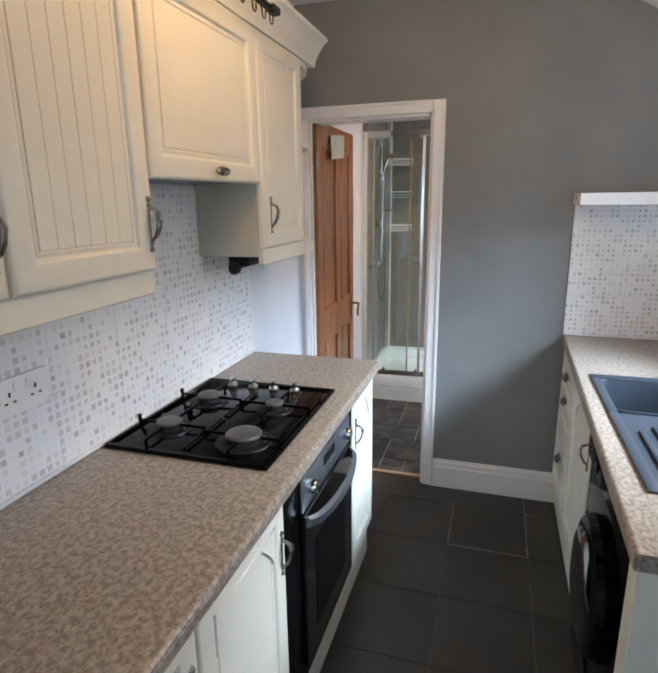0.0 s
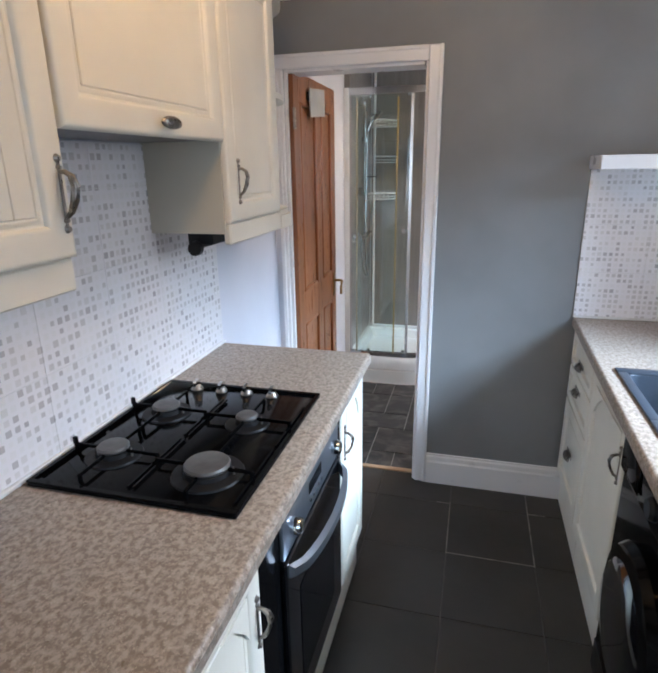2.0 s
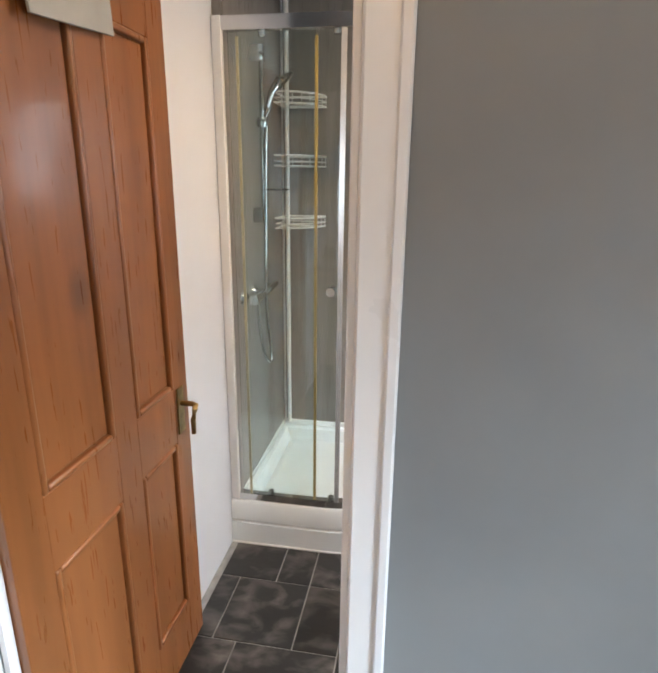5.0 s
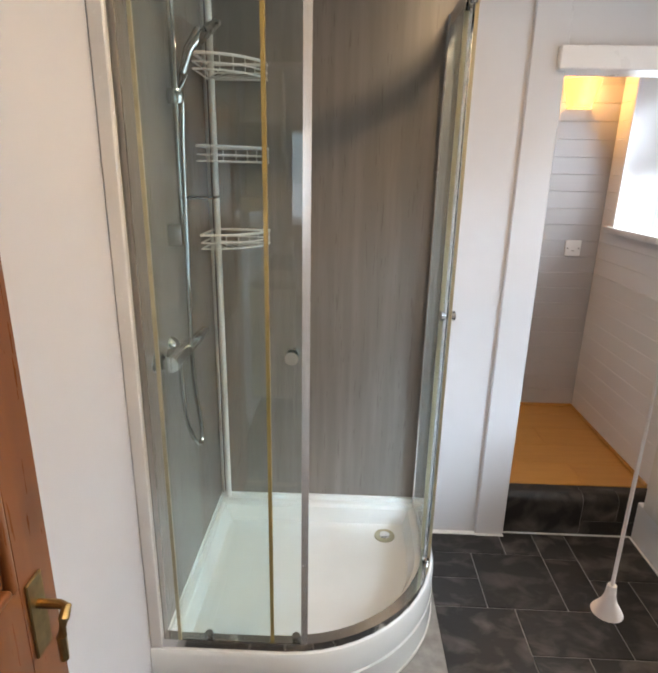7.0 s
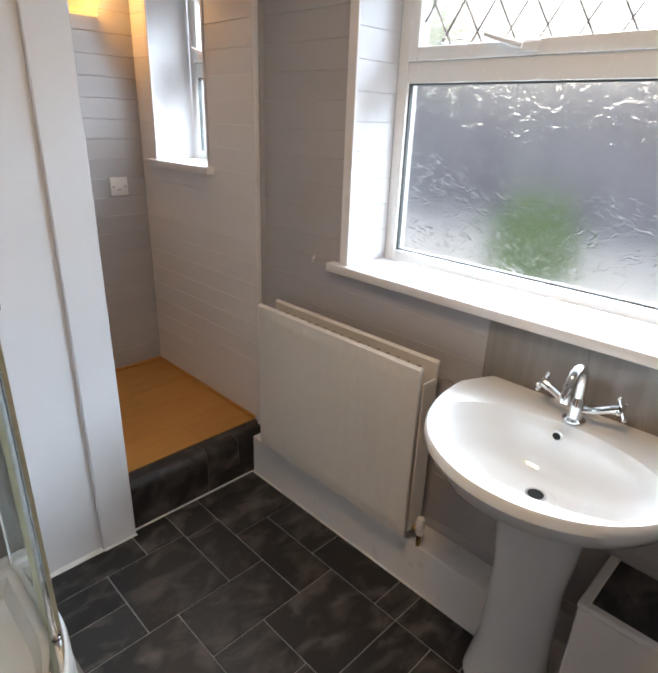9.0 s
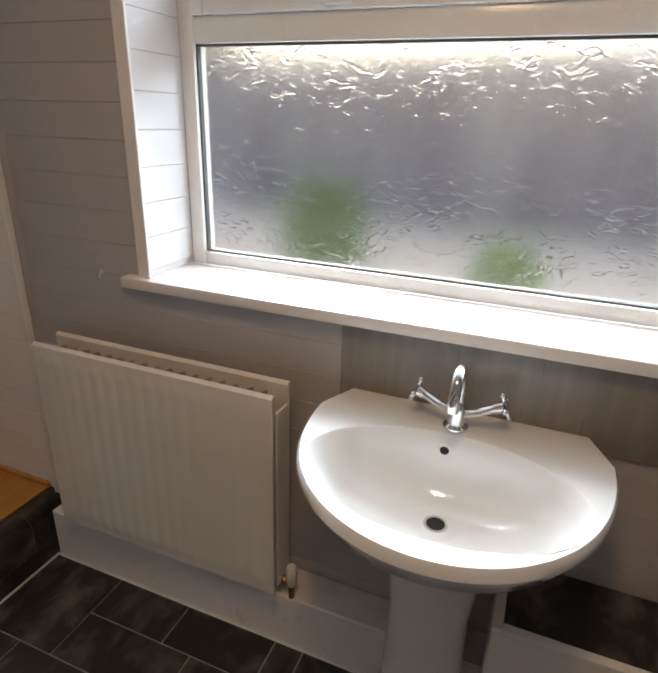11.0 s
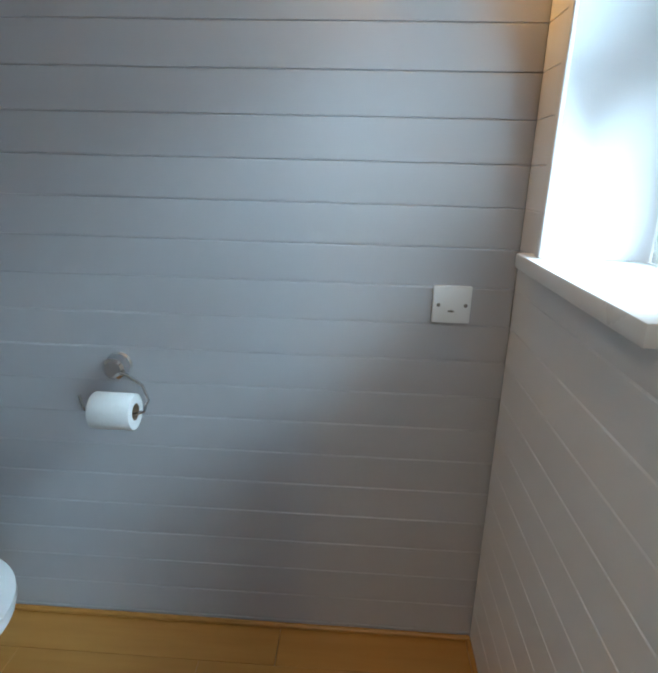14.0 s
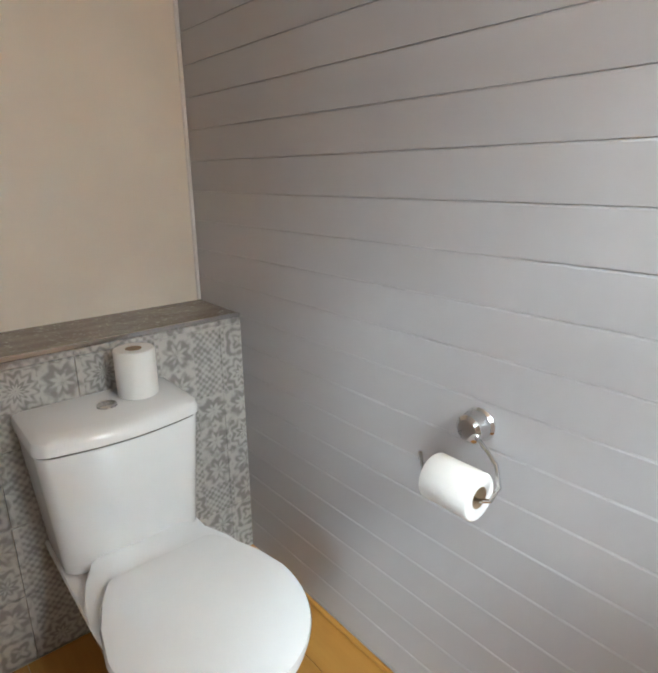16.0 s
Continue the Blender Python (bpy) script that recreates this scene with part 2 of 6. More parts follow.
fwarp, fadd = wtn.nodes.new("ShaderNodeTexNoise"), wtn.nodes.new("ShaderNodeVectorMath")
fwarp.inputs["Scale"].default_value, fwarp.inputs["Detail"].default_value = 55, 3
fadd.operation = "MULTIPLY_ADD"
fadd.inputs[1].default_value = (0.03, 0.03, 0.03)
fleck.inputs["Scale"].default_value = 125
wtn.links.new(wtn.nodes["Texture Coordinate"].outputs["Object"], fwarp.inputs["Vector"])
wtn.links.new(fwarp.outputs["Color"], fadd.inputs[0])
wtn.links.new(wtn.nodes["Texture Coordinate"].outputs["Object"], fadd.inputs[2])
wtn.links.new(fadd.outputs["Vector"], fleck.inputs["Vector"])
fmap.inputs["From Min"].default_value, fmap.inputs["From Max"].default_value = 0.30, 0.16
fmap.inputs["To Max"].default_value = 0.5
wtn.links.new(fleck.outputs["Distance"], fmap.inputs["Value"])
fmix.data_type = "RGBA"
fmix.inputs["B"].default_value = (0.50, 0.435, 0.365, 1)
wtn.links.new(wtn.nodes["Hue/Saturation/Value"].outputs["Color"], fmix.inputs["A"])
wtn.links.new(fmap.outputs["Result"], fmix.inputs["Factor"])
wtn.links.new(fmix.outputs["Result"], wtn.nodes["Principled BSDF"].inputs["Base Color"])
SLATE = mat("dark_slate_tile", (0.020, 0.019, 0.019), 0.36, scale=8.0, col2=(0.175, 0.155, 0.14), bump=0.3, bscale=22, island=0.3,
            contrast=(0.47, 0.90), detail=12, stretch=(1.0, 1.5, 1.0), spec=0.4)
SLATE.node_tree.nodes["Noise Texture"].inputs["Distortion"].default_value = 0.5
FLOORTILE = mat("dark_kitchen_floor_tile", (0.030, 0.028, 0.025), 0.42, scale=4, col2=(0.042, 0.038, 0.033), bump=0.12, bscale=30, island=0.05)
GROUT = mat("pale_grout", (0.34, 0.33, 0.32), 0.8, var=0.15, scale=20)
DARKGROUT = mat("dirty_grout", (0.095, 0.087, 0.08), 0.8, var=0.3, scale=12, col2=(0.14, 0.12, 0.10), contrast=(0.5, 0.75))
PINE = mat("varnished_pine", (0.262, 0.092, 0.028), 0.30, scale=3.0, stretch=(5, 5, 0.40), col2=(0.185, 0.063, 0.017), bscale=20, coat=0.25)
vor, kr_, kmix = PINE.node_tree.nodes.new("ShaderNodeTexVoronoi"), PINE.node_tree.nodes.new("ShaderNodeMapRange"), PINE.node_tree.nodes.new("ShaderNodeMix")
vor.inputs["Scale"].default_value = 4.6
ptc, pmp = PINE.node_tree.nodes["Texture Coordinate"], PINE.node_tree.nodes.new("ShaderNodeMapping")
pmp.inputs["Scale"].default_value = (1.0, 1.0, 0.62)
PINE.node_tree.links.new(ptc.outputs["Object"], pmp.inputs["Vector"])
PINE.node_tree.links.new(pmp.outputs["Vector"], vor.inputs["Vector"])
kr_.inputs["From Min"].default_value, kr_.inputs["From Max"].default_value = 0.19, 0.05
kr_.inputs["To Max"].default_value = 0.75
PINE.node_tree.links.new(vor.outputs["Distance"], kr_.inputs["Value"])
kmix.data_type = "RGBA"
kmix.inputs["B"].default_value = (0.075, 0.026, 0.010, 1)
PINE.node_tree.links.new(PINE.node_tree.nodes["Hue/Saturation/Value"].outputs["Color"], kmix.inputs["A"])
PINE.node_tree.links.new(kr_.outputs["Result"], kmix.inputs["Factor"])
PINE.node_tree.links.new(kmix.outputs["Result"], PINE.node_tree.nodes["Principled BSDF"].inputs["Base Color"])
LAMINATE = mat("orange_laminate", (0.50, 0.245, 0.055), 0.35, scale=6, stretch=(0.6, 7, 1), col2=(0.455, 0.215, 0.046), bump=0.03, bscale=30, island=0.04)
PANEL = mat("grey_shower_panel", (0.20, 0.181, 0.165), 0.30, scale=6, stretch=(5, 5, 0.3), col2=(0.255, 0.235, 0.217), bump=0.03, bscale=30,
            contrast=(0.40, 0.80))
CERAMIC = mat("white_ceramic", (0.72, 0.73, 0.735), 0.09, var=0.01, coat=0.5, rvar=0.02)
ACRYLIC = mat("white_shower_acrylic", (0.80, 0.82, 0.81), 0.18, var=0.02, coat=0.2)
CHROME = mat("chrome", (0.72, 0.72, 0.72), 0.09, 1.0, var=0.03, rvar=0.04)
STEEL = mat("brushed_steel", (0.44, 0.49, 0.56), 0.36, 1.0, var=0.04, stretch=(1, 30, 1), bscale=60)
PEWTER = mat("aged_pewter", (0.40, 0.36, 0.315), 0.30, 1.0, var=0.2, scale=60, rvar=0.12)
BRASS = mat("aged_brass", (0.36, 0.24, 0.095), 0.36, 1.0, var=0.15, scale=40)
IRON = mat("black_iron", (0.03, 0.027, 0.025), 0.45, 0.6, var=0.2)
BLACK = mat("black_enamel", (0.0035, 0.0035, 0.004), 0.10, var=0.2, spec=0.11, rvar=0.04)
BLACKMATT = mat("black_plastic", (0.009, 0.009, 0.010), 0.45, var=0.2, bump=0.05, spec=0.3)
SINKMAT = mat("dark_composite_sink", (0.038, 0.046, 0.060), 0.40, var=0.06, scale=120, bump=0.02, bscale=300, rvar=0.03)
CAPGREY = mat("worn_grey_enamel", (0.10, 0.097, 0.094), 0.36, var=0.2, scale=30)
PLASTIC = mat("white_plastic", (0.78, 0.76, 0.74), 0.3, var=0.02)
UPVC = mat("white_upvc", (0.78, 0.77, 0.75), 0.25, var=0.02)
RADPAINT = mat("cream_radiator_enamel", (0.70, 0.66, 0.60), 0.32, var=0.03, scale=3)
# fins in a darker grey-brown than the radiator panels
FINSTEEL = mat("grey_brown_fin_enamel", (0.34, 0.295, 0.245), 0.5, var=0.06, scale=8)
PAPER = mat("tissue_paper", (0.72, 0.705, 0.685), 0.9, var=0.03, bump=0.2, bscale=120)
CARD = mat("brown_card_tube", (0.35, 0.24, 0.15), 0.8)
SIGNCARD = mat("faded_grey_card", (0.36, 0.345, 0.315), 0.7, var=0.06, scale=12)
RUBBER = mat("black_seal", (0.01, 0.01, 0.01), 0.5)
GREYSEAL = mat("grey_window_seal", (0.09, 0.10, 0.10), 0.5, var=0.1)
SEAL = mat("yellowed_seal", (0.36, 0.26, 0.09), 0.35, var=0.1)
PALESEAL = mat("pale_yellowed_seal", (0.40, 0.38, 0.26), 0.3, var=0.1)
SEALANT = mat("white_sealant", (0.78, 0.77, 0.75), 0.4)
LEDGE = mat("grey_brown_ledge", (0.25, 0.22, 0.19), 0.25, scale=8, stretch=(3, 1, 1), col2=(0.18, 0.155, 0.135))
MOSAIC_L, MOSAIC_E = mosaic("mosaic_print_tile_a", (1, 2), 0.0242), mosaic("mosaic_print_tile_b", (0, 2), 0.0222)
PATCH = patchwork("grey_patchwork_tile")
PALEMETAL = mat("dull_gold_profile", (0.44, 0.40, 0.27), 0.32, 0.35, var=0.05)
CLEAR = glass("green_tinted_shower_glass", (0.90, 0.972, 0.962), 0.0)
RAINGLASS = glass("rain_pattern_glass", (0.97, 0.98, 0.98), 0.19, 0.15, 30, (1, 1, 1.7))
OVENGLASS = mat("oven_door_glass", (0.004, 0.004, 0.005), 0.05, var=0.1, coat=1.0)
FENCE = mat("dark_fence_boards", (0.52, 0.465, 0.45), 0.85, scale=1.2, stretch=(1, 2.2, 0.35), col2=(0.19, 0.16, 0.17), bump=0.2, island=0.15)
GRAVEL = mat("pale_patio", (0.62, 0.59, 0.53), 0.9, scale=2, col2=(0.42, 0.40, 0.36), bump=0.3)
LEAF = mat("green_leaves", (0.26, 0.40, 0.08), 0.6, scale=5, col2=(0.14, 0.25, 0.045), island=0.2)
PALEWOOD = mat("pale_worn_wood", (0.46, 0.33, 0.20), 0.45, scale=6, stretch=(1, 8, 1), col2=(0.36, 0.24, 0.135))
SATIN = mat("bright_satin_chrome", (0.86, 0.86, 0.86), 0.24, 0.75, var=0.02)
SHADEGLASS = glow("lit_frosted_shade", (1.0, 0.55, 0.16), 0.20)
# paler tone of the boarding, only on the alcove's window side
PLANKPALE = mat("paler_boarding", (0.805, 0.775, 0.762), 0.34, var=0.012, scale=3, rvar=0.03, bscale=10, island=0.012)
OLDGROUT = mat("pale_worn_grout", (0.30, 0.27, 0.235), 0.8, scale=14, col2=(0.10, 0.09, 0.08), contrast=(0.4, 0.7))


# ---- mesh helpers ----
def bx(bm, lo, hi, bev=0.0, seg=1):
    lo, hi = [min(a, b) for a, b in zip(lo, hi)], [max(a, b) for a, b in zip(lo, hi)]
    r = bmesh.ops.create_cube(bm, size=1.0, matrix=Matrix.LocRotScale([(a + b) / 2 for a, b in zip(lo, hi)], None, [b - a for a, b in zip(lo, hi)]))
    if bev:
        es = list({e for v in r["verts"] for e in v.link_edges})
        bmesh.ops.bevel(bm, geom=es, offset=bev, segments=seg, affect="EDGES", profile=0.5)
    return bm


def cone(bm, p, q, r, r2=None, seg=16, caps=True):
    p, q = Vector(p), Vector(q)
    d = q - p
    m = Matrix.Translation((p + q) / 2) @ d.to_track_quat("Z", "Y").to_matrix().to_4x4()
    bmesh.ops.create_cone(bm, cap_ends=caps, segments=seg, radius1=r, radius2=r if r2 is None else r2, depth=d.length, matrix=m)
    return bm


def ball(bm, c, r, scale=(1, 1, 1), seg=14):
    bmesh.ops.create_uvsphere(bm, u_segments=seg, v_segments=max(6, seg // 2), radius=r,
                              matrix=Matrix.LocRotScale(c, None, scale))
    return bm


def tube(bm, pts, r, seg=8):
    """A round bar along a line of points."""
    pts = [Vector(p) for p in pts]
    rings = []
    up = Vector((0.13, 0.21, 0.97)).normalized()
    for k, p in enumerate(pts):
        d = (pts[min(k + 1, len(pts) - 1)] - pts[max(k - 1, 0)]).normalized()
        a = d.cross(up)
        if a.length < 0.05:
            a = d.cross(Vector((1, 0, 0)))
        a.normalize()
        b = d.cross(a).normalized()
        rr = r[k] if isinstance(r, (list, tuple)) else r
        rings.append([bm.verts.new(p + rr * (math.cos(t) * a + math.sin(t) * b)) for t in [2 * math.pi * j / seg for j in range(seg)]])
    for r0, r1 in zip(rings, rings[1:]):
        for j in range(seg):
            bm.faces.new((r0[j], r0[(j + 1) % seg], r1[(j + 1) % seg], r1[j]))
    bm.faces.new(rings[0][::-1])
    bm.faces.new(rings[-1])
    return bm


def arc(c, r, a0, a1, n, plane="xy"):
    out = []
    for k in range(n + 1):
        t = radians(a0 + (a1 - a0) * k / n)
        u, v = r * math.cos(t), r * math.sin(t)
        out.append({"xy": (c[0] + u, c[1] + v, c[2]), "xz": (c[0] + u, c[1], c[2] + v), "yz": (c[0], c[1] + u, c[2] + v)}[plane])
    return out


def prism(bm, pts, axis, a, b):
    """The outline pts (two coordinates each) drawn out along an axis from a to b."""
    def place(p, h):
        return {"x": (h, p[0], p[1]), "y": (p[0], h, p[1]), "z": (p[0], p[1], h)}[axis]
    lo, hi = [bm.verts.new(place(p, a)) for p in pts], [bm.verts.new(place(p, b)) for p in pts]
    n = len(pts)
    bm.faces.new(lo[::-1])
    bm.faces.new(hi)
    for k in range(n):
        bm.faces.new((lo[k], lo[(k + 1) % n], hi[(k + 1) % n], hi[k]))
    return bm


def ribbon(bm, pts, thick, z0, z1):
    """A standing strip along a line in the plan, with thickness."""
    pts = [Vector((p[0], p[1], 0)) for p in pts]
    rows = []
    for k, p in enumerate(pts):
        d = (pts[min(k + 1, len(pts) - 1)] - pts[max(k - 1, 0)]).normalized()
        n = Vector((-d.y, d.x, 0)) * thick / 2
        rows.append([bm.verts.new((q.x, q.y, z)) for q, z in ((p + n, z0), (p - n, z0), (p - n, z1), (p + n, z1))])
    for r0, r1 in zip(rows, rows[1:]):
        for j in range(4):
            bm.faces.new((r0[j], r0[(j + 1) % 4], r1[(j + 1) % 4], r1[j]))
    bm.faces.new(rows[0][::-1])
    bm.faces.new(rows[-1])
    return bm


def spin(bm, profile, c, axis="z", seg=28, sy=1.0):
    """A turned shape: (radius, height) pairs round an axis through c."""
    rings = []
    for r, h in profile:
        ring = []
        for j in range(seg):
            t = 2 * math.pi * j / seg
            u, v = r * math.cos(t), r * math.sin(t) * sy
            ring.append(bm.verts.new({"z": (c[0] + u, c[1] + v, c[2] + h), "x": (c[0] + h, c[1] + u, c[2] + v),
                                      "y": (c[0] + u, c[1] + h, c[2] + v)}[axis]))
        rings.append(ring)
    for r0, r1 in zip(rings, rings[1:]):
        for j in range(seg):
            bm.faces.new((r0[j], r0[(j + 1) % seg], r1[(j + 1) % seg], r1[j]))
    bm.faces.new(rings[0][::-1])
    bm.faces.new(rings[-1])
    return bm


def finish(name, bm, material, smooth=True):
    bmesh.ops.recalc_face_normals(bm, faces=bm.faces)
    if smooth:
        for f in bm.faces:
            f.smooth = True
        for e in bm.edges:
            if len(e.link_faces) == 2 and e.calc_face_angle(0) > 0.61:
                e.smooth = False
    me = bpy.data.meshes.new(name)
    bm.to_mesh(me)
    bm.free()
    me.materials.append(material)
    return me


def part(name, bm, material, parent=None, label="", smooth=True):
    ob = new(name, finish(name, bm, material, smooth))
    if parent:
        ob.parent = parent
        ob.matrix_parent_inverse = parent.matrix_basis.inverted() if parent.type == "EMPTY" else Matrix.Identity(4)
    if label:
        ob["label"] = label
    return ob


def thing(name, at, label, category, group="", kind=""):
    ob = new(name)
    ob.empty_display_size = 0.05
    ob.matrix_basis = Matrix.Translation(at)
    return tagged(ob, label, category, group, kind)


def whole(name, bm, material, label, category, kind="", group="", smooth=True):
    return tagged(part(name, bm, material, None, "", smooth), label, category, group, kind)


def structure(name, bm, material, label, category="wall"):
    return whole(name, bm, material, label, category, "structure")


def piece(name, me, parent, at=(0, 0, 0), rz=0.0):
    ob = new(name, me)
    ob.parent = parent
    if parent.type == "EMPTY":
        ob.matrix_parent_inverse = parent.matrix_basis.inverted()
    ob.matrix_basis = pose(*at, 0, 0, rz)
    return ob


NB = bmesh.new

# ================= the shell =================
# kitchen: x -0.80..1.17, y -1.6..2.67; bathroom: y 2.80..4.78; toilet alcove: y 4.90..5.75
KL, KR, KE, KB = -0.80, 1.17, 2.67, -1.6
BL, BR, BB = -0.76, 1.205, 4.785
TR, TF, TL, TFLOOR = 1.18, 5.76, -0.845, 0.205
DOOR_L, DOOR_R, DOOR_T = -0.735, -0.10, 1.962

structure("wall_kitchen_left", bx(bx(NB(), (KL - 0.15, KB, 0), (KL, 2.012, 2.6)), (KL - 0.15, 2.012, 0), (KL, 2.8, 2.6)), LILAC, "pale lilac painted kitchen wall behind cabinets")
wk = NB()
bx(wk, (DOOR_R + 0.016, KE, 0), (KR + 0.3, 2.79, 2.6))
bx(wk, (KL - 0.15, KE, DOOR_T), (DOOR_R + 0.016, 2.79, 2.6))
bx(wk, (KL - 0.15, KE + 0.002, 0), (DOOR_L - 0.006, 2.79, DOOR_T))
structure("wall_kitchen_end", wk, GREY, "dark grey painted wall with the bathroom doorway")
structure("wall_nib", bx(NB(), (KL + 0.0005, KE - 0.012, 0), (-0.7705, KE + 0.0015, DOOR_T + 0.057)), LILAC, "narrow lilac painted wall nib beside the doorway")
wk = NB()
bx(wk, (KR, KB, 0), (KR + 0.28, 1.0, 2.6)); bx(wk, (KR, 2.1, 0), (KR + 0.28, KE, 2.6))
bx(wk, (KR, 1.0, 0), (KR + 0.28, 2.1, 1.15)); bx(wk, (KR, 1.0, 2.0), (KR + 0.28, 2.1, 2.6))
structure("wall_kitchen_right", wk, LILAC, "painted kitchen wall with the window above the sink")
# unseen wall, its opening added to go with the fill lamp
wk = NB()
bx(wk, (KL - 0.15, KB - 0.15, 0), (-0.25, KB, 2.6)); bx(wk, (0.75, KB - 0.15, 0), (KR + 0.28, KB, 2.6))
bx(wk, (-0.25, KB - 0.15, 0), (0.75, KB, 0.9)); bx(wk, (-0.25, KB - 0.15, 2.0), (0.75, KB, 2.6))
structure("wall_kitchen_back", wk, LILAC, "plain painted wall closing the kitchen")
ck = NB()
bx(ck, (KL - 0.15, KB - 0.15, 2.495), (0.48, KE, 2.62))
prism(ck, [(0.48, 2.495), (KR + 0.05, 2.085), (KR + 0.05, 2.2), (0.48, 2.62)], "y", KB - 0.15, KE)
structure("ceiling_kitchen", ck, CEIL, "white kitchen ceiling with a sloping side", "ceiling")

structure("wall_bathroom_left", bx(NB(), (BL - 0.12, 2.79, 0), (BL, 4.9, 2.5)), WHITEWALL, "white painted bathroom side wall")
wb = NB()
bx(wb, (BL, 4.72, 0), (0.17, 4.88, 2.5))
bx(wb, (0.17, BB, 0), (0.52, 4.88, 2.5))
bx(wb, (0.395, BB - 0.018, 0), (0.52, BB, 2.5), 0.004)
bx(wb, (0.52, BB, 1.965), (BR + 0.1, 4.88, 2.5))
structure("wall_bathroom_back", wb, WHITEWALL, "white painted wall with the alcove opening")
structure("lintel_beam", bx(NB(), (0.486, BB - 0.05, 1.90), (1.2, 4.88, 1.975), 0.004), WHITE, "white painted lintel over the alcove opening", "trim")
W1 = (3.02, 4.375, 1.035, 2.05)
wb = NB()
bx(wb, (BR + 0.012, 2.79, 0), (BR + 0.30, W1[0], 2.5)); bx(wb, (BR + 0.012, W1[1], 0), (BR + 0.30, 4.88, 2.5))
bx(wb, (BR + 0.012, W1[0], 0), (BR + 0.30, W1[1], W1[2] - 0.03)); bx(wb, (BR + 0.012, W1[0], W1[3]), (BR + 0.30, W1[1], 2.5))
wall_br = structure("wall_bathroom_right", wb, PLANK, "bathroom wall clad in grey painted boards")
W2 = (5.163, 5.60, 1.30, 2.06)
wb = NB()
bx(wb, (TR + 0.012, 4.88, 0), (TR + 0.30, W2[0], 2.5)); bx(wb, (TR + 0.012, W2[1], 0), (TR + 0.30, TF + 0.15, 2.5))
bx(wb, (TR + 0.012, W2[0], 0), (TR + 0.30, W2[1], W2[2] - 0.03)); bx(wb, (TR + 0.012, W2[0], W2[3]), (TR + 0.30, W2[1], 2.5))
wall_tr = structure("wall_toilet_right", wb, PLANKPALE, "alcove wall clad in boards of a paler tone")
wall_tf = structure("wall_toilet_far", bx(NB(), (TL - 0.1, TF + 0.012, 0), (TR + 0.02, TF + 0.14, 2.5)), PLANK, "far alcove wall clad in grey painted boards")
structure("wall_toilet_left", bx(NB(), (TL - 0.12, 4.88, 0), (TL, TF + 0.14, 2.5)), CREAMWALL, "cream painted wall above the boxing")
structure("ceiling_bathroom", bx(NB(), (BL - 0.1, 2.79, 2.36), (BR + 0.3, TF + 0.14, 2.5)), CEIL, "white bathroom ceiling", "ceiling")

# boarding, one board after another
BOARD, BOARD0 = 0.0887, 1.1155


def boards(wall, axis, plane, depth, spans, z0, z1, bev=0.0020, paint=PLANK):
    """Horizontal boards on a wall; spans(z) gives the stretches of each row."""
    k0, k1 = math.floor((z0 - BOARD0) / BOARD), math.ceil((z1 - BOARD0) / BOARD)
    store = {}
    for k in range(k0, k1):
        lo, hi = max(z0, BOARD0 + k * BOARD), min(z1, BOARD0 + (k + 1) * BOARD)
        if hi - lo < 0.012:
            continue
        for a, b in spans((lo + hi) / 2):
            key = (round(b - a, 3), round(hi - lo, 4))
            if key not in store:
                h, w = (hi - lo) / 2, (b - a) / 2
                bm = NB()
                prof = [(0.0, -h), (depth - 0.0010, -h + 0.0003), (depth, -h + 0.0010), (depth, h - bev), (depth - bev * 0.55, h - 0.0005), (0.0, h)]
                if axis == "x":
                    prism(bm, [(-d, z) for d, z in prof], "y", -w, w)
                else:
                    prism(bm, [(-d, z) for d, z in prof], "x", -w, w)
                store[key] = finish("board", bm, paint, False)
            mid = (a + b) / 2
            piece("board", store[key], wall, (plane, mid, (lo + hi) / 2) if axis == "x" else (mid, plane, (lo + hi) / 2))


def spans_br(z):
    return [(4.375, 4.8195), (2.79, 3.02)] if z > 1.02 and z < 2.05 else [(2.79, 4.8195)]


def spans_tr(z):
    return [(4.84, W2[0]), (W2[1], 5.758)] if z > 1.29 and z < 2.06 else [(4.84, 5.758)]


boards(wall_br, "x", BR + 0.012, 0.012, spans_br, 0.0, 2.36)
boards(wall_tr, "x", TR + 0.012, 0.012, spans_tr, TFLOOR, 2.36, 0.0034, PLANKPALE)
boards(wall_tf, "y", TF + 0.012, 0.012, lambda z: [(TL, TR - 0.001)], TFLOOR, 2.36, 0.0042)
structure("corner_return", bx(NB(), (1.1845, 4.8198, 0.0), (TR + 0.03, 4.840, 1.90)), PLANK, "grey boarded return at the alcove corner", "trim")
structure("corner_trim", bx(NB(), (1.162, 4.821, 0.0), (1.184, 4.842, 1.90), 0.003), WHITE, "painted corner trim at the alcove opening", "trim")

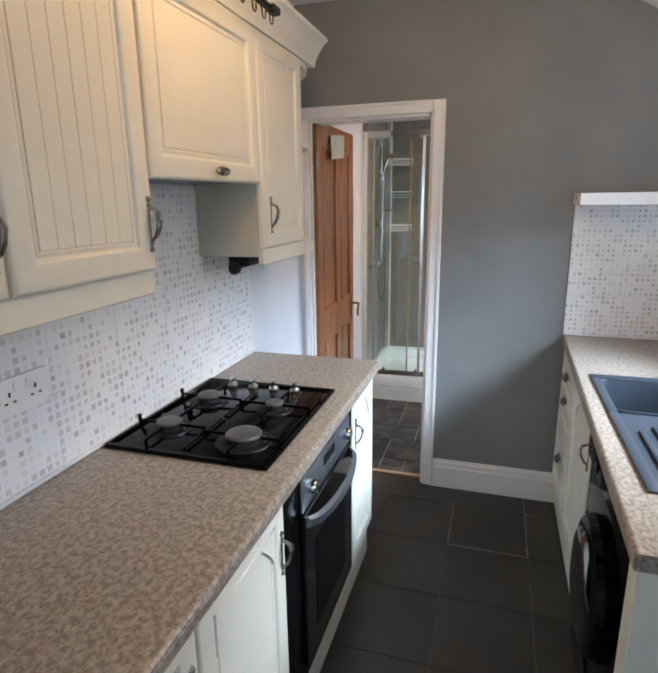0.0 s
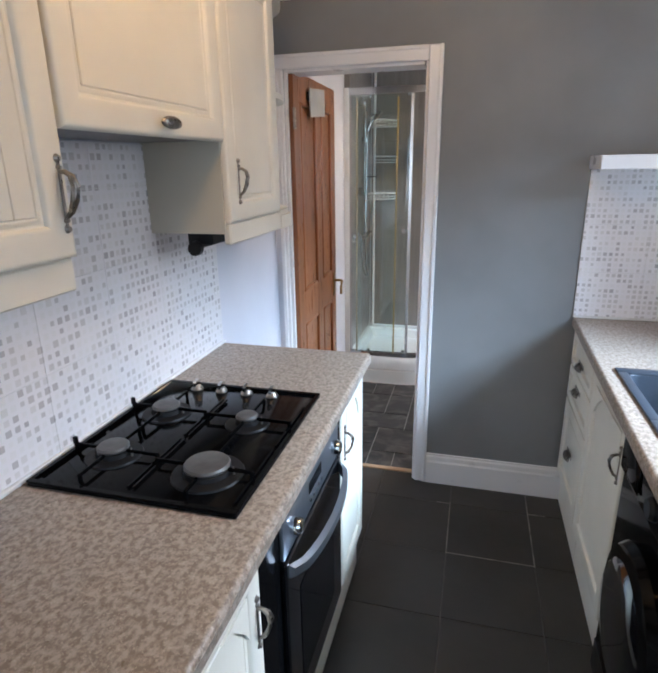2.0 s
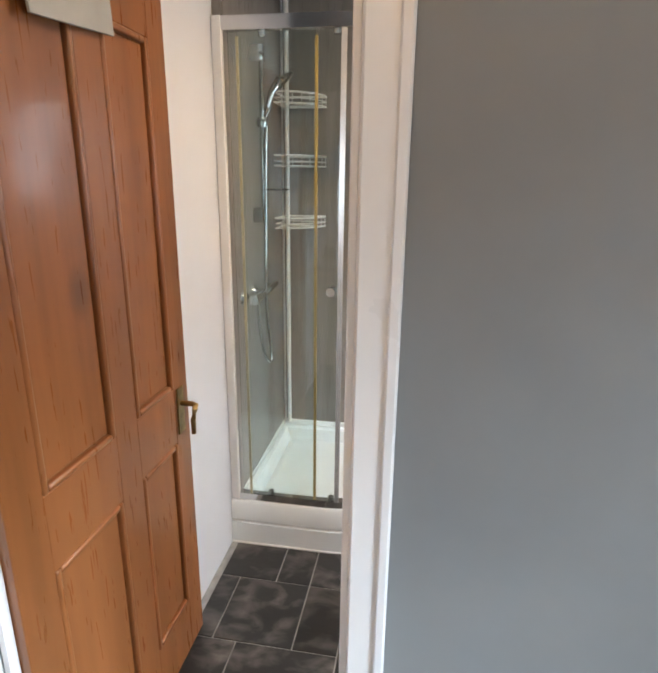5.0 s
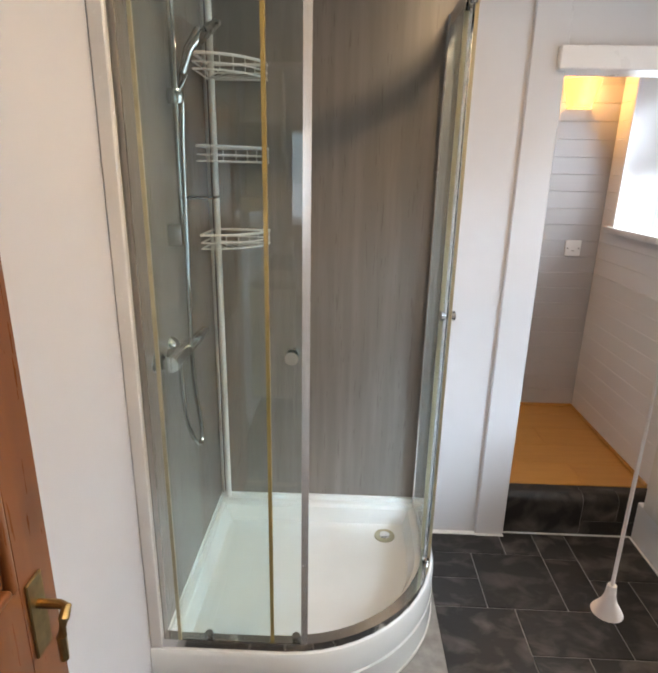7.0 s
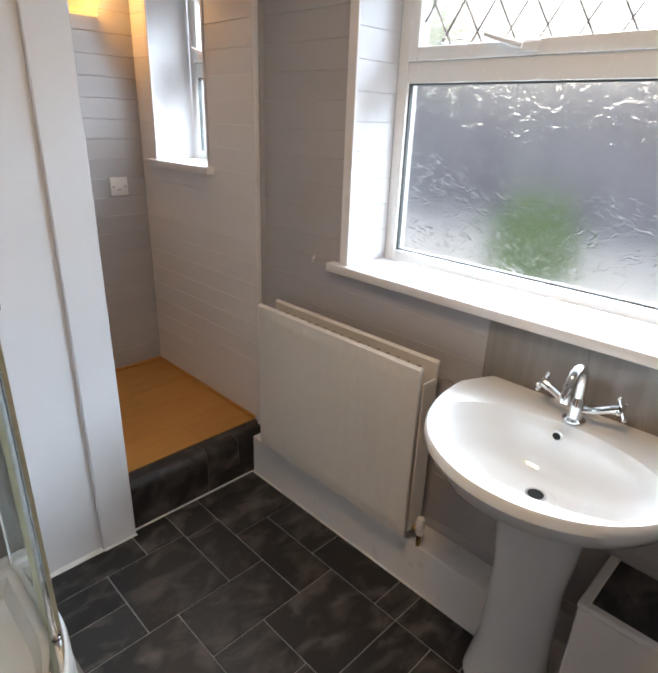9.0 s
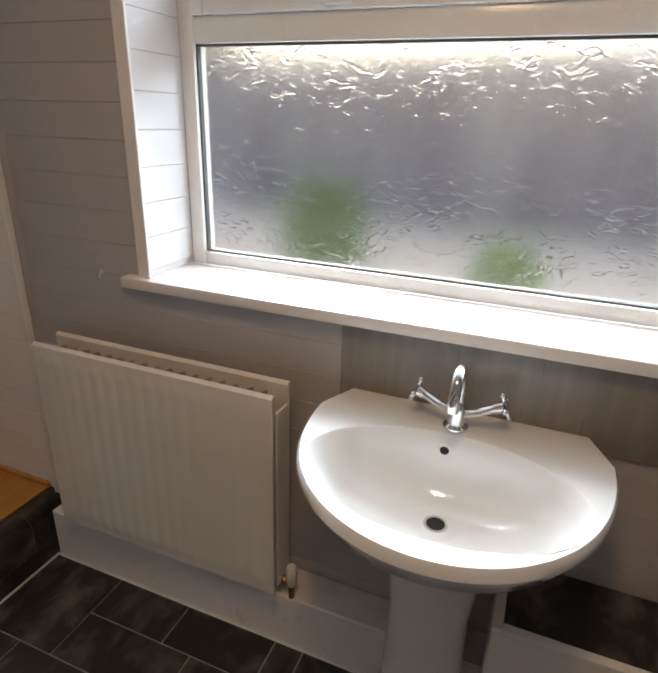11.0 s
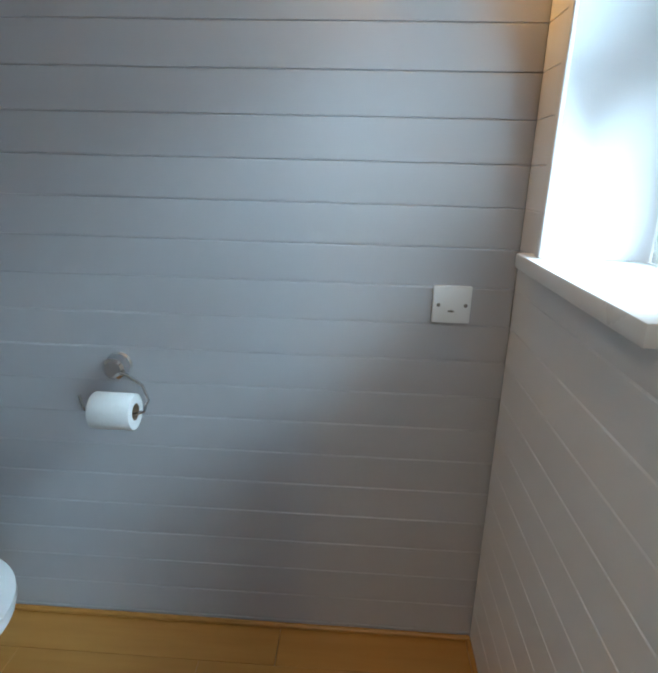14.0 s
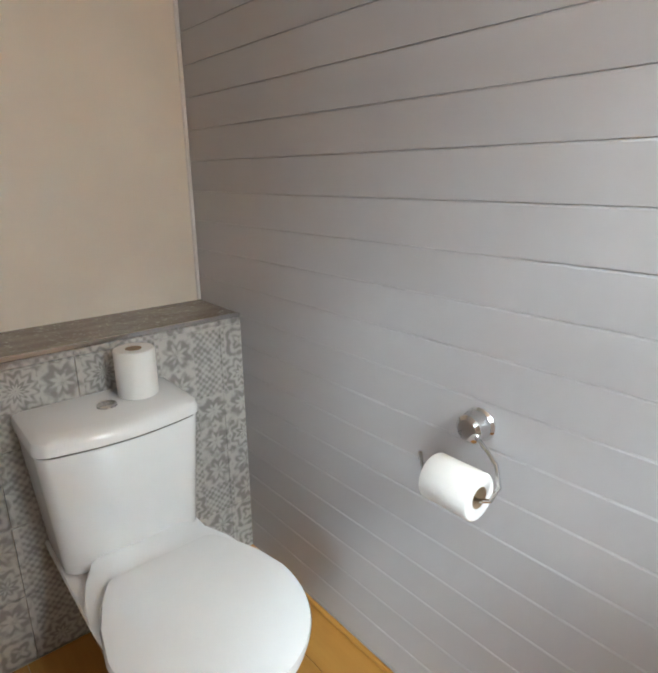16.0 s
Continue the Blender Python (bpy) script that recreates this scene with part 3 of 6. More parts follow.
# reveal of the doorway, lined with boards on one side
jamb = structure("doorway_jamb", bx(NB(), (DOOR_R + 0.009, 2.6875, 0), (DOOR_R + 0.016, 2.80, DOOR_T)), PLANK, "grey boarded lining of the doorway", "trim")
for k in range(22):
    zc = 0.03 + 0.0445 + k * BOARD
    if zc < DOOR_T - 0.04:
        bm = NB()
        prism(bm, [(DOOR_R + 0.009, zc - 0.0435), (DOOR_R + 0.003, zc - 0.0425), (DOOR_R + 0.003, zc + 0.0425), (DOOR_R + 0.009, zc + 0.0435)], "y", 2.687, 2.775)
        part("board", bm, PLANK, jamb)
structure("doorway_bead", bx(NB(), (DOOR_R + 0.0015, 2.776, 0), (DOOR_R + 0.05, 2.806, DOOR_T + 0.04), 0.004), WHITE, "white bead at the doorway edge", "trim")


def architrave(name, lo, hi, axis):
    bm = bx(NB(), lo, hi, 0.004)
    if axis == "r":
        bx(bm, (hi[0] - 0.016, lo[1] - 0.006, lo[2]), (hi[0], lo[1] + 0.004, hi[2]), 0.003)
    elif axis == "t":
        bx(bm, (lo[0], lo[1] - 0.006, hi[2] - 0.016), (hi[0], lo[1] + 0.004, hi[2]), 0.003)
    else:
        bx(bm, (lo[0], lo[1] - 0.006, lo[2]), (lo[0] + 0.02, lo[1] + 0.004, hi[2]), 0.003)
    return structure(name, bm, WHITE, "white gloss architrave round the doorway", "architrave")


architrave("architrave_right", (DOOR_R, KE - 0.018, 0), (DOOR_R + 0.058, KE, DOOR_T + 0.058), "r")
architrave("architrave_top", (-0.770, KE - 0.0185, DOOR_T), (DOOR_R - 0.0005, KE, DOOR_T + 0.058), "t")
architrave("architrave_left", (-0.770, KE - 0.019, 0), (DOOR_L, KE, DOOR_T - 0.001), "l")
structure("door_frame", bx(bx(bx(NB(), (DOOR_L, KE, 0), (DOOR_L + 0.012, 2.692, DOOR_T)), (DOOR_L + 0.012, KE, DOOR_T - 0.012), (DOOR_R - 0.02, 2.80, DOOR_T)),
          (DOOR_R - 0.012, KE - 0.004, 0), (DOOR_R - 0.0005, 2.686, DOOR_T), 0.002), WHITE, "white painted door lining", "door frame")
sk = NB()
prism(sk, [(KE, 0), (KE - 0.022, 0), (KE - 0.022, 0.118), (KE - 0.014, 0.124), (KE - 0.013, 0.131), (KE - 0.018, 0.136), (KE - 0.016, 0.146), (KE - 0.007, 0.150), (KE - 0.006, 0.158), (KE, 0.160)], "x", DOOR_R + 0.059, 0.60)
structure("baseboard", sk, WHITE, "white moulded skirting board on the grey wall", "baseboard")
structure("threshold_strip", bx(NB(), (DOOR_L, 2.715, 0), (DOOR_R, 2.745, 0.008), 0.002), PALEWOOD, "pale wooden threshold strip in the doorway", "trim")

# floors
floor_k = structure("floor_kitchen", bx(NB(), (KL - 0.1, KB - 0.1, -0.15), (KR + 0.2, 2.73, -0.004)), DARKGROUT, "dark grey square floor tiles with thin dirty joints", "floor")
floor_b = structure("floor_bathroom", bx(NB(), (BL - 0.05, 2.73, -0.15), (BR + 0.2, 4.9, -0.003)), GROUT, "dark slate-look floor tiles with pale joints", "floor")
floor_t = structure("floor_toilet", bx(NB(), (TL - 0.05, 4.9, -0.15), (TR + 0.1, TF + 0.1, TFLOOR - 0.008)), CARCASS, "raised orange laminate floor of the alcove", "floor")

# ================= kitchen =================


def fbox(bm, face, s, u0, u1, v0, v1, w0, w1, bev=0.0, seg=1):
    return bx(bm, (face + s * w0, u0, v0), (face + s * w1, u1, v1), bev, seg)


DOOR_PROFILE = ((0.0, 0.0), (0.0, 0.0125), (0.002, 0.0165), (0.006, 0.0193), (0.010, 0.020), (0.047, 0.020), (0.052, 0.0188), (0.055, 0.0155), (0.0575, 0.0100),
                (0.061, 0.0088), (0.064, 0.0105), (0.069, 0.0110), (0.072, 0.0085), (0.0725, 0.004))


def panel_door(name, parent, label, face, s, u0, u1, v0, v1, strips=0, arch=0.0):
    """A moulded door 20 mm thick: a swept frame round a recessed middle, with upright grooves or an arched top."""
    door_ = part(name, fbox(NB(), face, s, u0 + 0.004, u1 - 0.004, v0 + 0.004, v1 - 0.004, 0.0, 0.0075), CREAM, parent, label)
    k_ = 1.0 if v1 - v0 > 0.2 else 0.62
    fr = NB()
    loops = []
    for d, h in DOOR_PROFILE:
        d = d if d < 0.011 else d * k_
        loops.append([fr.verts.new((face + s * h, u, v)) for u, v in ((u0 + d, v0 + d), (u1 - d, v0 + d), (u1 - d, v1 - d), (u0 + d, v1 - d))])
    for l0, l1 in zip(loops, loops[1:]):
        for j in range(4):
            fr.faces.new((l0[j], l0[(j + 1) % 4], l1[(j + 1) % 4], l1[j]))
    bmesh.ops.recalc_face_normals(fr, faces=fr.faces)
    part("frame", fr, CREAM, door_)
    q = 0.072 * k_
    a, b, c, d = u0 + q, u1 - q, v0 + q, v1 - q
    if arch:
        mid, half = (a + b) / 2, (b - a) / 2 + 0.012
        for side in (-1, 1):
            pts = [(mid + side * half, d + 0.012), (mid + side * half, d - arch)]
            for k in range(1, 9):
                x = 1 - k / 8 * 0.72
                pts.append((mid + side * half * x, d + 0.008 - arch * (1 - math.sin((1 - x) / 0.72 * math.pi / 2))))
            w0, w1 = face + s * 0.006, face + s * 0.0188
            part("spandrel", prism(NB(), pts, "x", min(w0, w1), max(w0, w1)), CREAM, door_)
    if strips:
        w = (b - a) / strips
        for k in range(strips):
            part("panel_strip", fbox(NB(), face, s, a + k * w, a + (k + 1) * w, c, d, 0.006, 0.0115, 0.0016), CREAM, door_)
    else:
        part("panel", fbox(NB(), face, s, a + 0.001, b - 0.001, c + 0.001, d - 0.001, 0.006, 0.0115, 0.002), CREAM, door_)
    return door_


def bow_handle(parent, face, s, u, v0, v1):
    """A pewter bow handle on two small plates."""
    w = face + s * 0.020
    bm = NB()
    bx(bm, (w, u - 0.0032, v0), (w + s * 0.003, u + 0.0032, v1), 0.001)
    h = v1 - v0
    for v, r in ((v0 + 0.002, 0.0075), (v1 - 0.002, 0.0075), (v0 + 0.016, 0.005), (v1 - 0.016, 0.005)):
        cone(bm, (w, u, v), (w + s * 0.006, u, v), r, r * 0.6, 10)
    for side in (-1, 1):
        pts = [(w + s * 0.004, u, v0 + 0.022), (w + s * 0.014, u + side * 0.002, v0 + 0.030), (w + s * 0.024, u + side * 0.006, v0 + 0.42 * h),
               (w + s * 0.029, u + side * 0.007, v0 + 0.60 * h), (w + s * 0.024, u + side * 0.004, v0 + 0.74 * h), (w + s * 0.012, u, v0 + 0.80 * h), (w + s * 0.003, u, v0 + 0.80 * h)]
        tube(bm, pts, [0.004, 0.004, 0.0036, 0.0034, 0.0036, 0.004, 0.004], 8)
    return part("handle", bm, PEWTER, parent, "aged pewter bow handle")


def cup_handle(parent, face, s, u, v):
    w = face + s * 0.020
    bm = NB()
    rings = []
    for i in range(6):
        t = i / 5 * math.pi / 2
        ring = []
        for j in range(13):
            q = math.pi * j / 12
            ring.append(bm.verts.new((w + s * 0.024 * math.sin(t) * (0.35 + 0.65 * math.sin(q)), u - 0.046 * math.cos(q) * (0.55 + 0.45 * math.sin(t)),
                                      v + 0.017 * math.cos(t) - 0.012)))
        rings.append(ring)
    for r0, r1 in zip(rings, rings[1:]):
        for a, b, c, d in zip(r0, r0[1:], r1[1:], r1):
            bm.faces.new((a, b, c, d))
    bmesh.ops.solidify(bm, geom=list(bm.faces), thickness=0.0025)
    bx(bm, (w, u - 0.048, v - 0.004), (w + s * 0.003, u + 0.048, v + 0.014), 0.002)
    return part("handle", bm, PEWTER, parent, "aged pewter cup handle")


def oval_knob(parent, face, s, u, v):
    w = face + s * 0.020
    bm = cone(NB(), (w, u, v), (w + s * 0.014, u, v), 0.008, seg=12)
    ball(bm, (w + s * 0.018, u, v), 1.0, (0.009, 0.040, 0.0135), 20)
    return part("handle", bm, PEWTER, parent, "oval pewter knob")


CABX = -0.555


def wall_cabinet(u0, u1, v0, v1, door_v0, strips, handle_u=None, label="", cup=False):
    c = thing("wall_cabinet", (KL, (u0 + u1) / 2, v0), label, "cabinet", "cream wall cabinets")
    part("carcass", bx(NB(), (KL + 0.001, u0 + 0.001, v0), (CABX - 0.001, u1 - 0.001, v1), 0.001), CARCASS, c)
    d = panel_door("door", c, "cream framed door", CABX, 1, u0 + 0.003, u1 - 0.003, door_v0, v1 - 0.002, strips)
    if cup:
        oval_knob(d, CABX, 1, (u0 + u1) / 2 + 0.01, door_v0 + 0.028)
    elif handle_u is not None:
        bow_handle(d, CABX, 1, handle_u, 1.458, 1.575)
    return c


TOPZ = 2.095
wall_cabinet(-0.24, 0.168, 1.375, TOPZ, 1.411, 6, 0.14, "cream wall cabinet with a grooved framed door")
wall_cabinet(0.170, 0.580, 1.375, TOPZ, 1.411, 6, 0.553, "cream wall cabinet with a grooved framed door")
wall_cabinet(0.582, 0.992, 1.375, TOPZ, 1.411, 6, 0.971, "cream wall cabinet with grooved door beside the hood")
wall_cabinet(0.994, 1.606, 1.63, TOPZ, 1.62, 0, None, "cream cabinet hiding the extractor above the hob", True)
wall_cabinet(1.608, 2.02, 1.375, TOPZ, 1.405, 0, 1.674, "narrow cream wall cabinet beside the open shelves")
s = thing("open_end_shelves", (KL, 2.12, 1.375), "cream open display shelves closing the cabinet row", "shelf")
for z in (1.392, 1.775, 2.075):
    pts = [(KL + 0.001, 2.022)] + [(CABX + 0.01, 2.022)] + [(KL + 0.05 + 0.19 * math.cos(radians(a)) + 0.015, 2.03 + 0.315 * math.sin(radians(a))) for a in range(10, 91, 10)] + [(KL + 0.001, 2.345)]
    part("shelf", prism(NB(), pts, "z", z, z + 0.018), CREAM, s)
part("side_panel", bx(NB(), (KL + 0.001, 2.0205, 1.411), (CABX, 2.0215, TOPZ)), CREAM, s)
# pelmets under the cabinets, cornice above
pel = NB()
bx(pel, (CABX - 0.010, -0.24, 1.352), (CABX + 0.010, 0.985, 1.4105), 0.004)
bx(pel, (KL + 0.01, 0.967, 1.352), (CABX - 0.011, 0.985, 1.374), 0.003)
whole("pelmet", pel, CREAM, "cream pelmet strip under the wall cabinets", "pelmet")
pel = NB()
bx(pel, (CABX - 0.008, 1.612, 1.345), (CABX + 0.014, 2.03, 1.404), 0.004)
prism(pel, [(CABX - 0.008, 2.031), (CABX + 0.014, 2.031)] + [(KL + 0.05 + 0.22 * math.cos(radians(a)), 2.03 + 0.325 * math.sin(radians(a))) for a in range(20, 91, 10)] + [(KL + 0.002, 2.366), (KL + 0.002, 2.340)]
      + [(KL + 0.05 + 0.20 * math.cos(radians(a)), 2.03 + 0.310 * math.sin(radians(a))) for a in range(90, 19, -10)], "z", 1.345, 1.391)
whole("pelmet", pel, CREAM, "cream pelmet curving under the open shelves", "pelmet")
CORN = [(-0.005, 0.0), (0.020, 0.0), (0.024, 0.014), (0.030, 0.020), (0.045, 0.045), (0.070, 0.078), (0.082, 0.084), (0.082, 0.098), (-0.005, 0.098)]
cor = prism(NB(), [(CABX + d, TOPZ + 0.001 + z) for d, z in CORN], "y", -0.24, 2.17)
prism(cor, [(2.17 + d, TOPZ + 0.001 + z) for d, z in CORN[:]], "x", KL + 0.002, CABX + 0.02)
whole("cornice", cor, CREAM, "cream moulded cornice along the cabinet tops", "cornice")
hr = thing("hook_rail", (-0.47, 1.4, 2.12), "dark wrought iron rail with hooks on the cornice", "hook rail")
part("rail", tube(NB(), [(-0.463, y, 2.118) for y in (1.18, 1.3, 1.45, 1.60)], 0.006, 8), IRON, hr)
part("bracket", bx(bx(NB(), (-0.473, 1.55, 2.112), (-0.445, 1.60, 2.135), 0.003), (-0.473, 1.50, 2.125), (-0.452, 1.62, 2.131), 0.002), IRON, hr)
for y in (1.26, 1.335, 1.41, 1.475, 1.53):
    part("hook", tube(NB(), [(-0.458, y, 2.118), (-0.452, y, 2.095)] + [(-0.452, y + 0.012 - 0.012 * math.cos(radians(a)), 2.088 - 0.012 * math.sin(radians(a))) for a in range(0, 181, 20)] + [(-0.452, y + 0.024, 2.100)], 0.0022, 6), IRON, hr)
kr = thing("kitchen_roll_holder", (-0.66, 1.75, 1.345), "black under-cabinet kitchen roll holder", "roll holder")
part("rod", tube(NB(), [(-0.665, 1.625, 1.333), (-0.655, 1.80, 1.336), (-0.64, 1.93, 1.34)], 0.008, 8), BLACKMATT, kr)
part("end_disc", cone(NB(), (-0.665, 1.620, 1.330), (-0.665, 1.640, 1.330), 0.021), BLACKMATT, kr)
part("mount", bx(NB(), (-0.70, 1.65, 1.338), (-0.62, 1.90, 1.3745), 0.003), BLACKMATT, kr)
# extractor hidden in its cabinet
ex = thing("extractor_hood", (-0.66, 1.30, 1.60), "slim grey extractor under the hood cabinet", "extractor")
part("body", bx(NB(), (KL + 0.02, 1.03, 1.6225), (CABX - 0.02, 1.57, 1.6295), 0.002), CAPGREY, ex)

# base cabinets, left
BFX = -0.255


def base_cabinet(face, s, back, u0, u1, handle_u, label, arch=0.085, top=0.870):
    c = thing("base_cabinet", ((face + back) / 2, (u0 + u1) / 2, 0.0), label, "cabinet", "cream base cabinets")
    part("carcass", bx(NB(), (back, u0 + 0.001, 0.152), (face - s * 0.001, u1 - 0.001, top)), CARCASS, c)
    if top < 0.87:
        part("front_rail", bx(NB(), (face - s * 0.018, u0 + 0.001, top + 0.0005), (face - s * 0.001, u1 - 0.001, 0.870)), CARCASS, c)
    d = panel_door("door", c, "cream framed door with an arched panel", face, s, u0 + 0.003, u1 - 0.003, 0.172, 0.862, 0, arch)
    bow_handle(d, face, s, handle_u, 0.655, 0.772)
    part("plinth", bx(NB(), (face - s * 0.022, u0, 0.0), (face - s * 0.004, u1, 0.150), 0.003), CREAM, c)
    part("leg", cone(NB(), (face - s * 0.10, (u0 + u1) / 2, 0.0), (face - s * 0.10, (u0 + u1) / 2, 0.1515), 0.018), BLACKMATT, c)
    return c


for a, b, h in ((-0.66, -0.25, -0.28), (-0.248, 0.163, 0.135), (0.165, 0.577, 0.548), (0.579, 0.990, 0.962)):
    base_cabinet(BFX, 1, KL + 0.001, a, b, h, "cream base cabinet with an arched framed door")
base_cabinet(BFX, 1, KL + 0.001, 1.664, 1.990, 1.690, "narrow cream base cabinet ending the worktop run")

ov = thing("oven", (-0.5, 1.327, 0.0), "black built-under electric oven with steel controls", "oven")
part("body", bx(NB(), (KL + 0.03, 0.998, 0.152), (BFX, 1.656, 0.866)), BLACKMATT, ov)
part("front_frame", bx(NB(), (BFX, 0.996, 0.160), (BFX + 0.014, 1.658, 0.866), 0.003), BLACK, ov)
cp = part("control_panel", bx(NB(), (BFX + 0.0145, 1.105, 0.735), (BFX + 0.026, 1.585, 0.838), 0.004, 2), STEEL, ov, "brushed steel control panel")
for y in (1.165, 1.525):
    part("knob", spin(NB(), [(0.020, 0.0), (0.021, 0.010), (0.018, 0.022), (0.012, 0.025)], (BFX + 0.026, y, 0.79), "x", 20), CHROME, cp)
part("display", bx(NB(), (BFX + 0.026, 1.29, 0.785), (BFX + 0.0275, 1.40, 0.815), 0.001), BLACK, cp)
for k in range(5):
    part("button", cone(NB(), (BFX + 0.026, 1.295 + 0.025 * k, 0.767), (BFX + 0.030, 1.295 + 0.025 * k, 0.767), 0.005, seg=10), CHROME, cp)
dr = part("door", bx(NB(), (BFX + 0.0145, 1.105, 0.225), (BFX + 0.030, 1.585, 0.728), 0.004), OVENGLASS, ov, "black glass oven door")
part("window", bx(NB(), (BFX + 0.0305, 1.19, 0.30), (BFX + 0.0315, 1.50, 0.60), 0.0004), BLACK, dr)
pts = [(BFX + 0.03 + 0.045 * math.sin(math.pi * k / 14) ** 0.5, 1.12 + 0.45 * k / 14, 0.700) for k in range(15)]
hb = NB()
rows = []
for x, y, z in pts:
    rows.append([hb.verts.new(v) for v in ((x, y, z - 0.018), (x + 0.014, y, z - 0.010), (x + 0.014, y, z + 0.012), (x, y, z + 0.018))])
for r0, r1 in zip(rows, rows[1:]):
    for j in range(4):
        hb.faces.new((r0[j], r0[(j + 1) % 4], r1[(j + 1) % 4], r1[j]))
hb.faces.new(rows[0][::-1]); hb.faces.new(rows[-1])
part("handle", hb, STEEL, dr, "curved brushed steel handle")
part("plinth", bx(NB(), (BFX - 0.022, 0.992, 0.0), (BFX - 0.004, 1.662, 0.150), 0.003), CREAM, ov, "cream plinth strip")


def worktop(name, x0, x1, y0, y1, nose, label, cut=None):
    """A slab with a rounded front edge; nose: the sign of x towards the front."""
    bm = NB()
    z0, z1, r = 0.872, 0.910, 0.012
    front = x1 if nose > 0 else x0
    back = x0 if nose > 0 else x1
    prof = [(back, z0), (front - nose * 0.004, z0), (front, z0 + 0.004)]
    prof += [(front - nose * (r - r * math.cos(radians(a))), z1 - r + r * math.sin(radians(a))) for a in range(0, 91, 15)] + [(back, z1)]
    if not cut:
        prism(bm, prof, "y", y0, y1)
    else:
        cx0, cx1, cy0, cy1 = cut
        prism(bm, prof, "y", y0, cy0)
        prism(bm, prof, "y", cy1, y1)
        pf = [p if abs(p[0] - back) > 1e-6 else ((cx0 if nose < 0 else cx1), p[1]) for p in prof]
        prism(bm, pf, "y", cy0, cy1)
        bx(bm, (min(back, cx1 if nose < 0 else cx0), cy0, z0), (max(back, cx1 if nose < 0 else cx0), cy1, z1))
    bmesh.ops.remove_doubles(bm, verts=bm.verts, dist=1e-5)
    return whole(name, bm, WORKTOP, label, "worktop")


hob_top = worktop("worktop", KL + 0.001, -0.210, -0.66, 2.002, 1, "mottled brown stone-look laminate worktop with the hob")
part("front_edging", bx(NB(), (-0.2108, -0.659, 0.8765), (-0.2090, 2.0015, 0.8985), 0.0006), WORKTOP, hob_top, "mottled laminate front edging")
part("end_edging", bx(NB(), (KL + 0.30, 2.0012, 0.8740), (-0.2225, 2.0030, 0.9070), 0.0006), WORKTOP, hob_top, "mottled laminate end edging")
structure("worktop_upstand", bx(NB(), (KL + 0.0092, -0.66, 0.910), (KL + 0.020, 2.010, 0.922), 0.003), SEALANT, "white sealant bead along the worktop", "trim")

# gas hob
hob = thing("gas_hob", (-0.526, 1.295, 0.91), "black enamel four-burner gas hob in the worktop", "hob")
hb = bx(NB(), (-0.770, 1.0, 0.9105), (-0.282, 1.59, 0.9195), 0.004, 2)
part("plate", hb, BLACK, hob)
for x, y, r in ((-0.655, 1.145, 0.036), (-0.405, 1.125, 0.050), (-0.655, 1.375, 0.036), (-0.415, 1.365, 0.028)):
    bn = part("burner", spin(NB(), [(r + 0.030, 0.0), (r + 0.028, 0.004), (r + 0.004, 0.006), (r + 0.002, 0.016), (r - 0.004, 0.019)], (x, y, 0.9195), "z", 28), BLACKMATT, hob, "black burner base")
    part("cap", spin(NB(), [(r, 0.0), (r + 0.001, 0.004), (r - 0.003, 0.009), (r - 0.012, 0.0105)], (x, y, 0.939), "z", 28), CAPGREY, bn, "worn grey burner cap")
    part("spark_plug", cone(NB(), (x + r + 0.012, y, 0.92), (x + r + 0.012, y, 0.945), 0.003, 0.0015, 8), PEWTER, bn)
part("plate_border", bx(bx(bx(bx(NB(), (-0.770, 1.0, 0.9196), (-0.282, 1.014, 0.9235), 0.0015), (-0.770, 1.576, 0.9196), (-0.282, 1.59, 0.9235), 0.0015),
                         (-0.770, 1.0141, 0.9196), (-0.758, 1.5759, 0.9235), 0.0015), (-0.294, 1.0141, 0.9196), (-0.282, 1.5759, 0.9235), 0.0015), BLACK, hob)
BURNERS = ((-0.655, 1.145, 0.040), (-0.405, 1.125, 0.052), (-0.655, 1.375, 0.040), (-0.415, 1.365, 0.032))
for xb, yb, rb in BURNERS:
    x0, x1 = (-0.757, -0.540) if xb < -0.53 else (-0.528, -0.300)
    y0, y1 = (1.030, 1.246) if yb < 1.25 else (1.262, 1.482)
    sup = NB()
    z = 0.941
    for p, q in (((x0, yb), (xb - rb * 0.7, yb)), ((x1, yb), (xb + rb * 0.7, yb)), ((xb, y0), (xb, yb - rb * 0.7)), ((xb, y1), (xb, yb + rb * 0.7))):
        lo, hi = [min(a, b) for a, b in zip(p, q)], [max(a, b) for a, b in zip(p, q)]
        bx(sup, (lo[0] - 0.003, lo[1] - 0.003, z - 0.009), (hi[0] + 0.003, hi[1] + 0.003, z), 0.0015)
        bx(sup, (p[0] - 0.004, p[1] - 0.004, 0.9196), (p[0] + 0.004, p[1] + 0.004, z - 0.002), 0.0015)
    if x0 < -0.70:
        bx(sup, (x0 - 0.005, yb - 0.005, z - 0.004), (x0 + 0.005, yb + 0.005, z + 0.014), 0.0015)
    for xe in (x0, x1):
        bx(sup, (xe - 0.003, y0, 0.9215), (xe + 0.003, y1, 0.9265), 0.001)
    part("pan_support", sup, BLACK, hob)
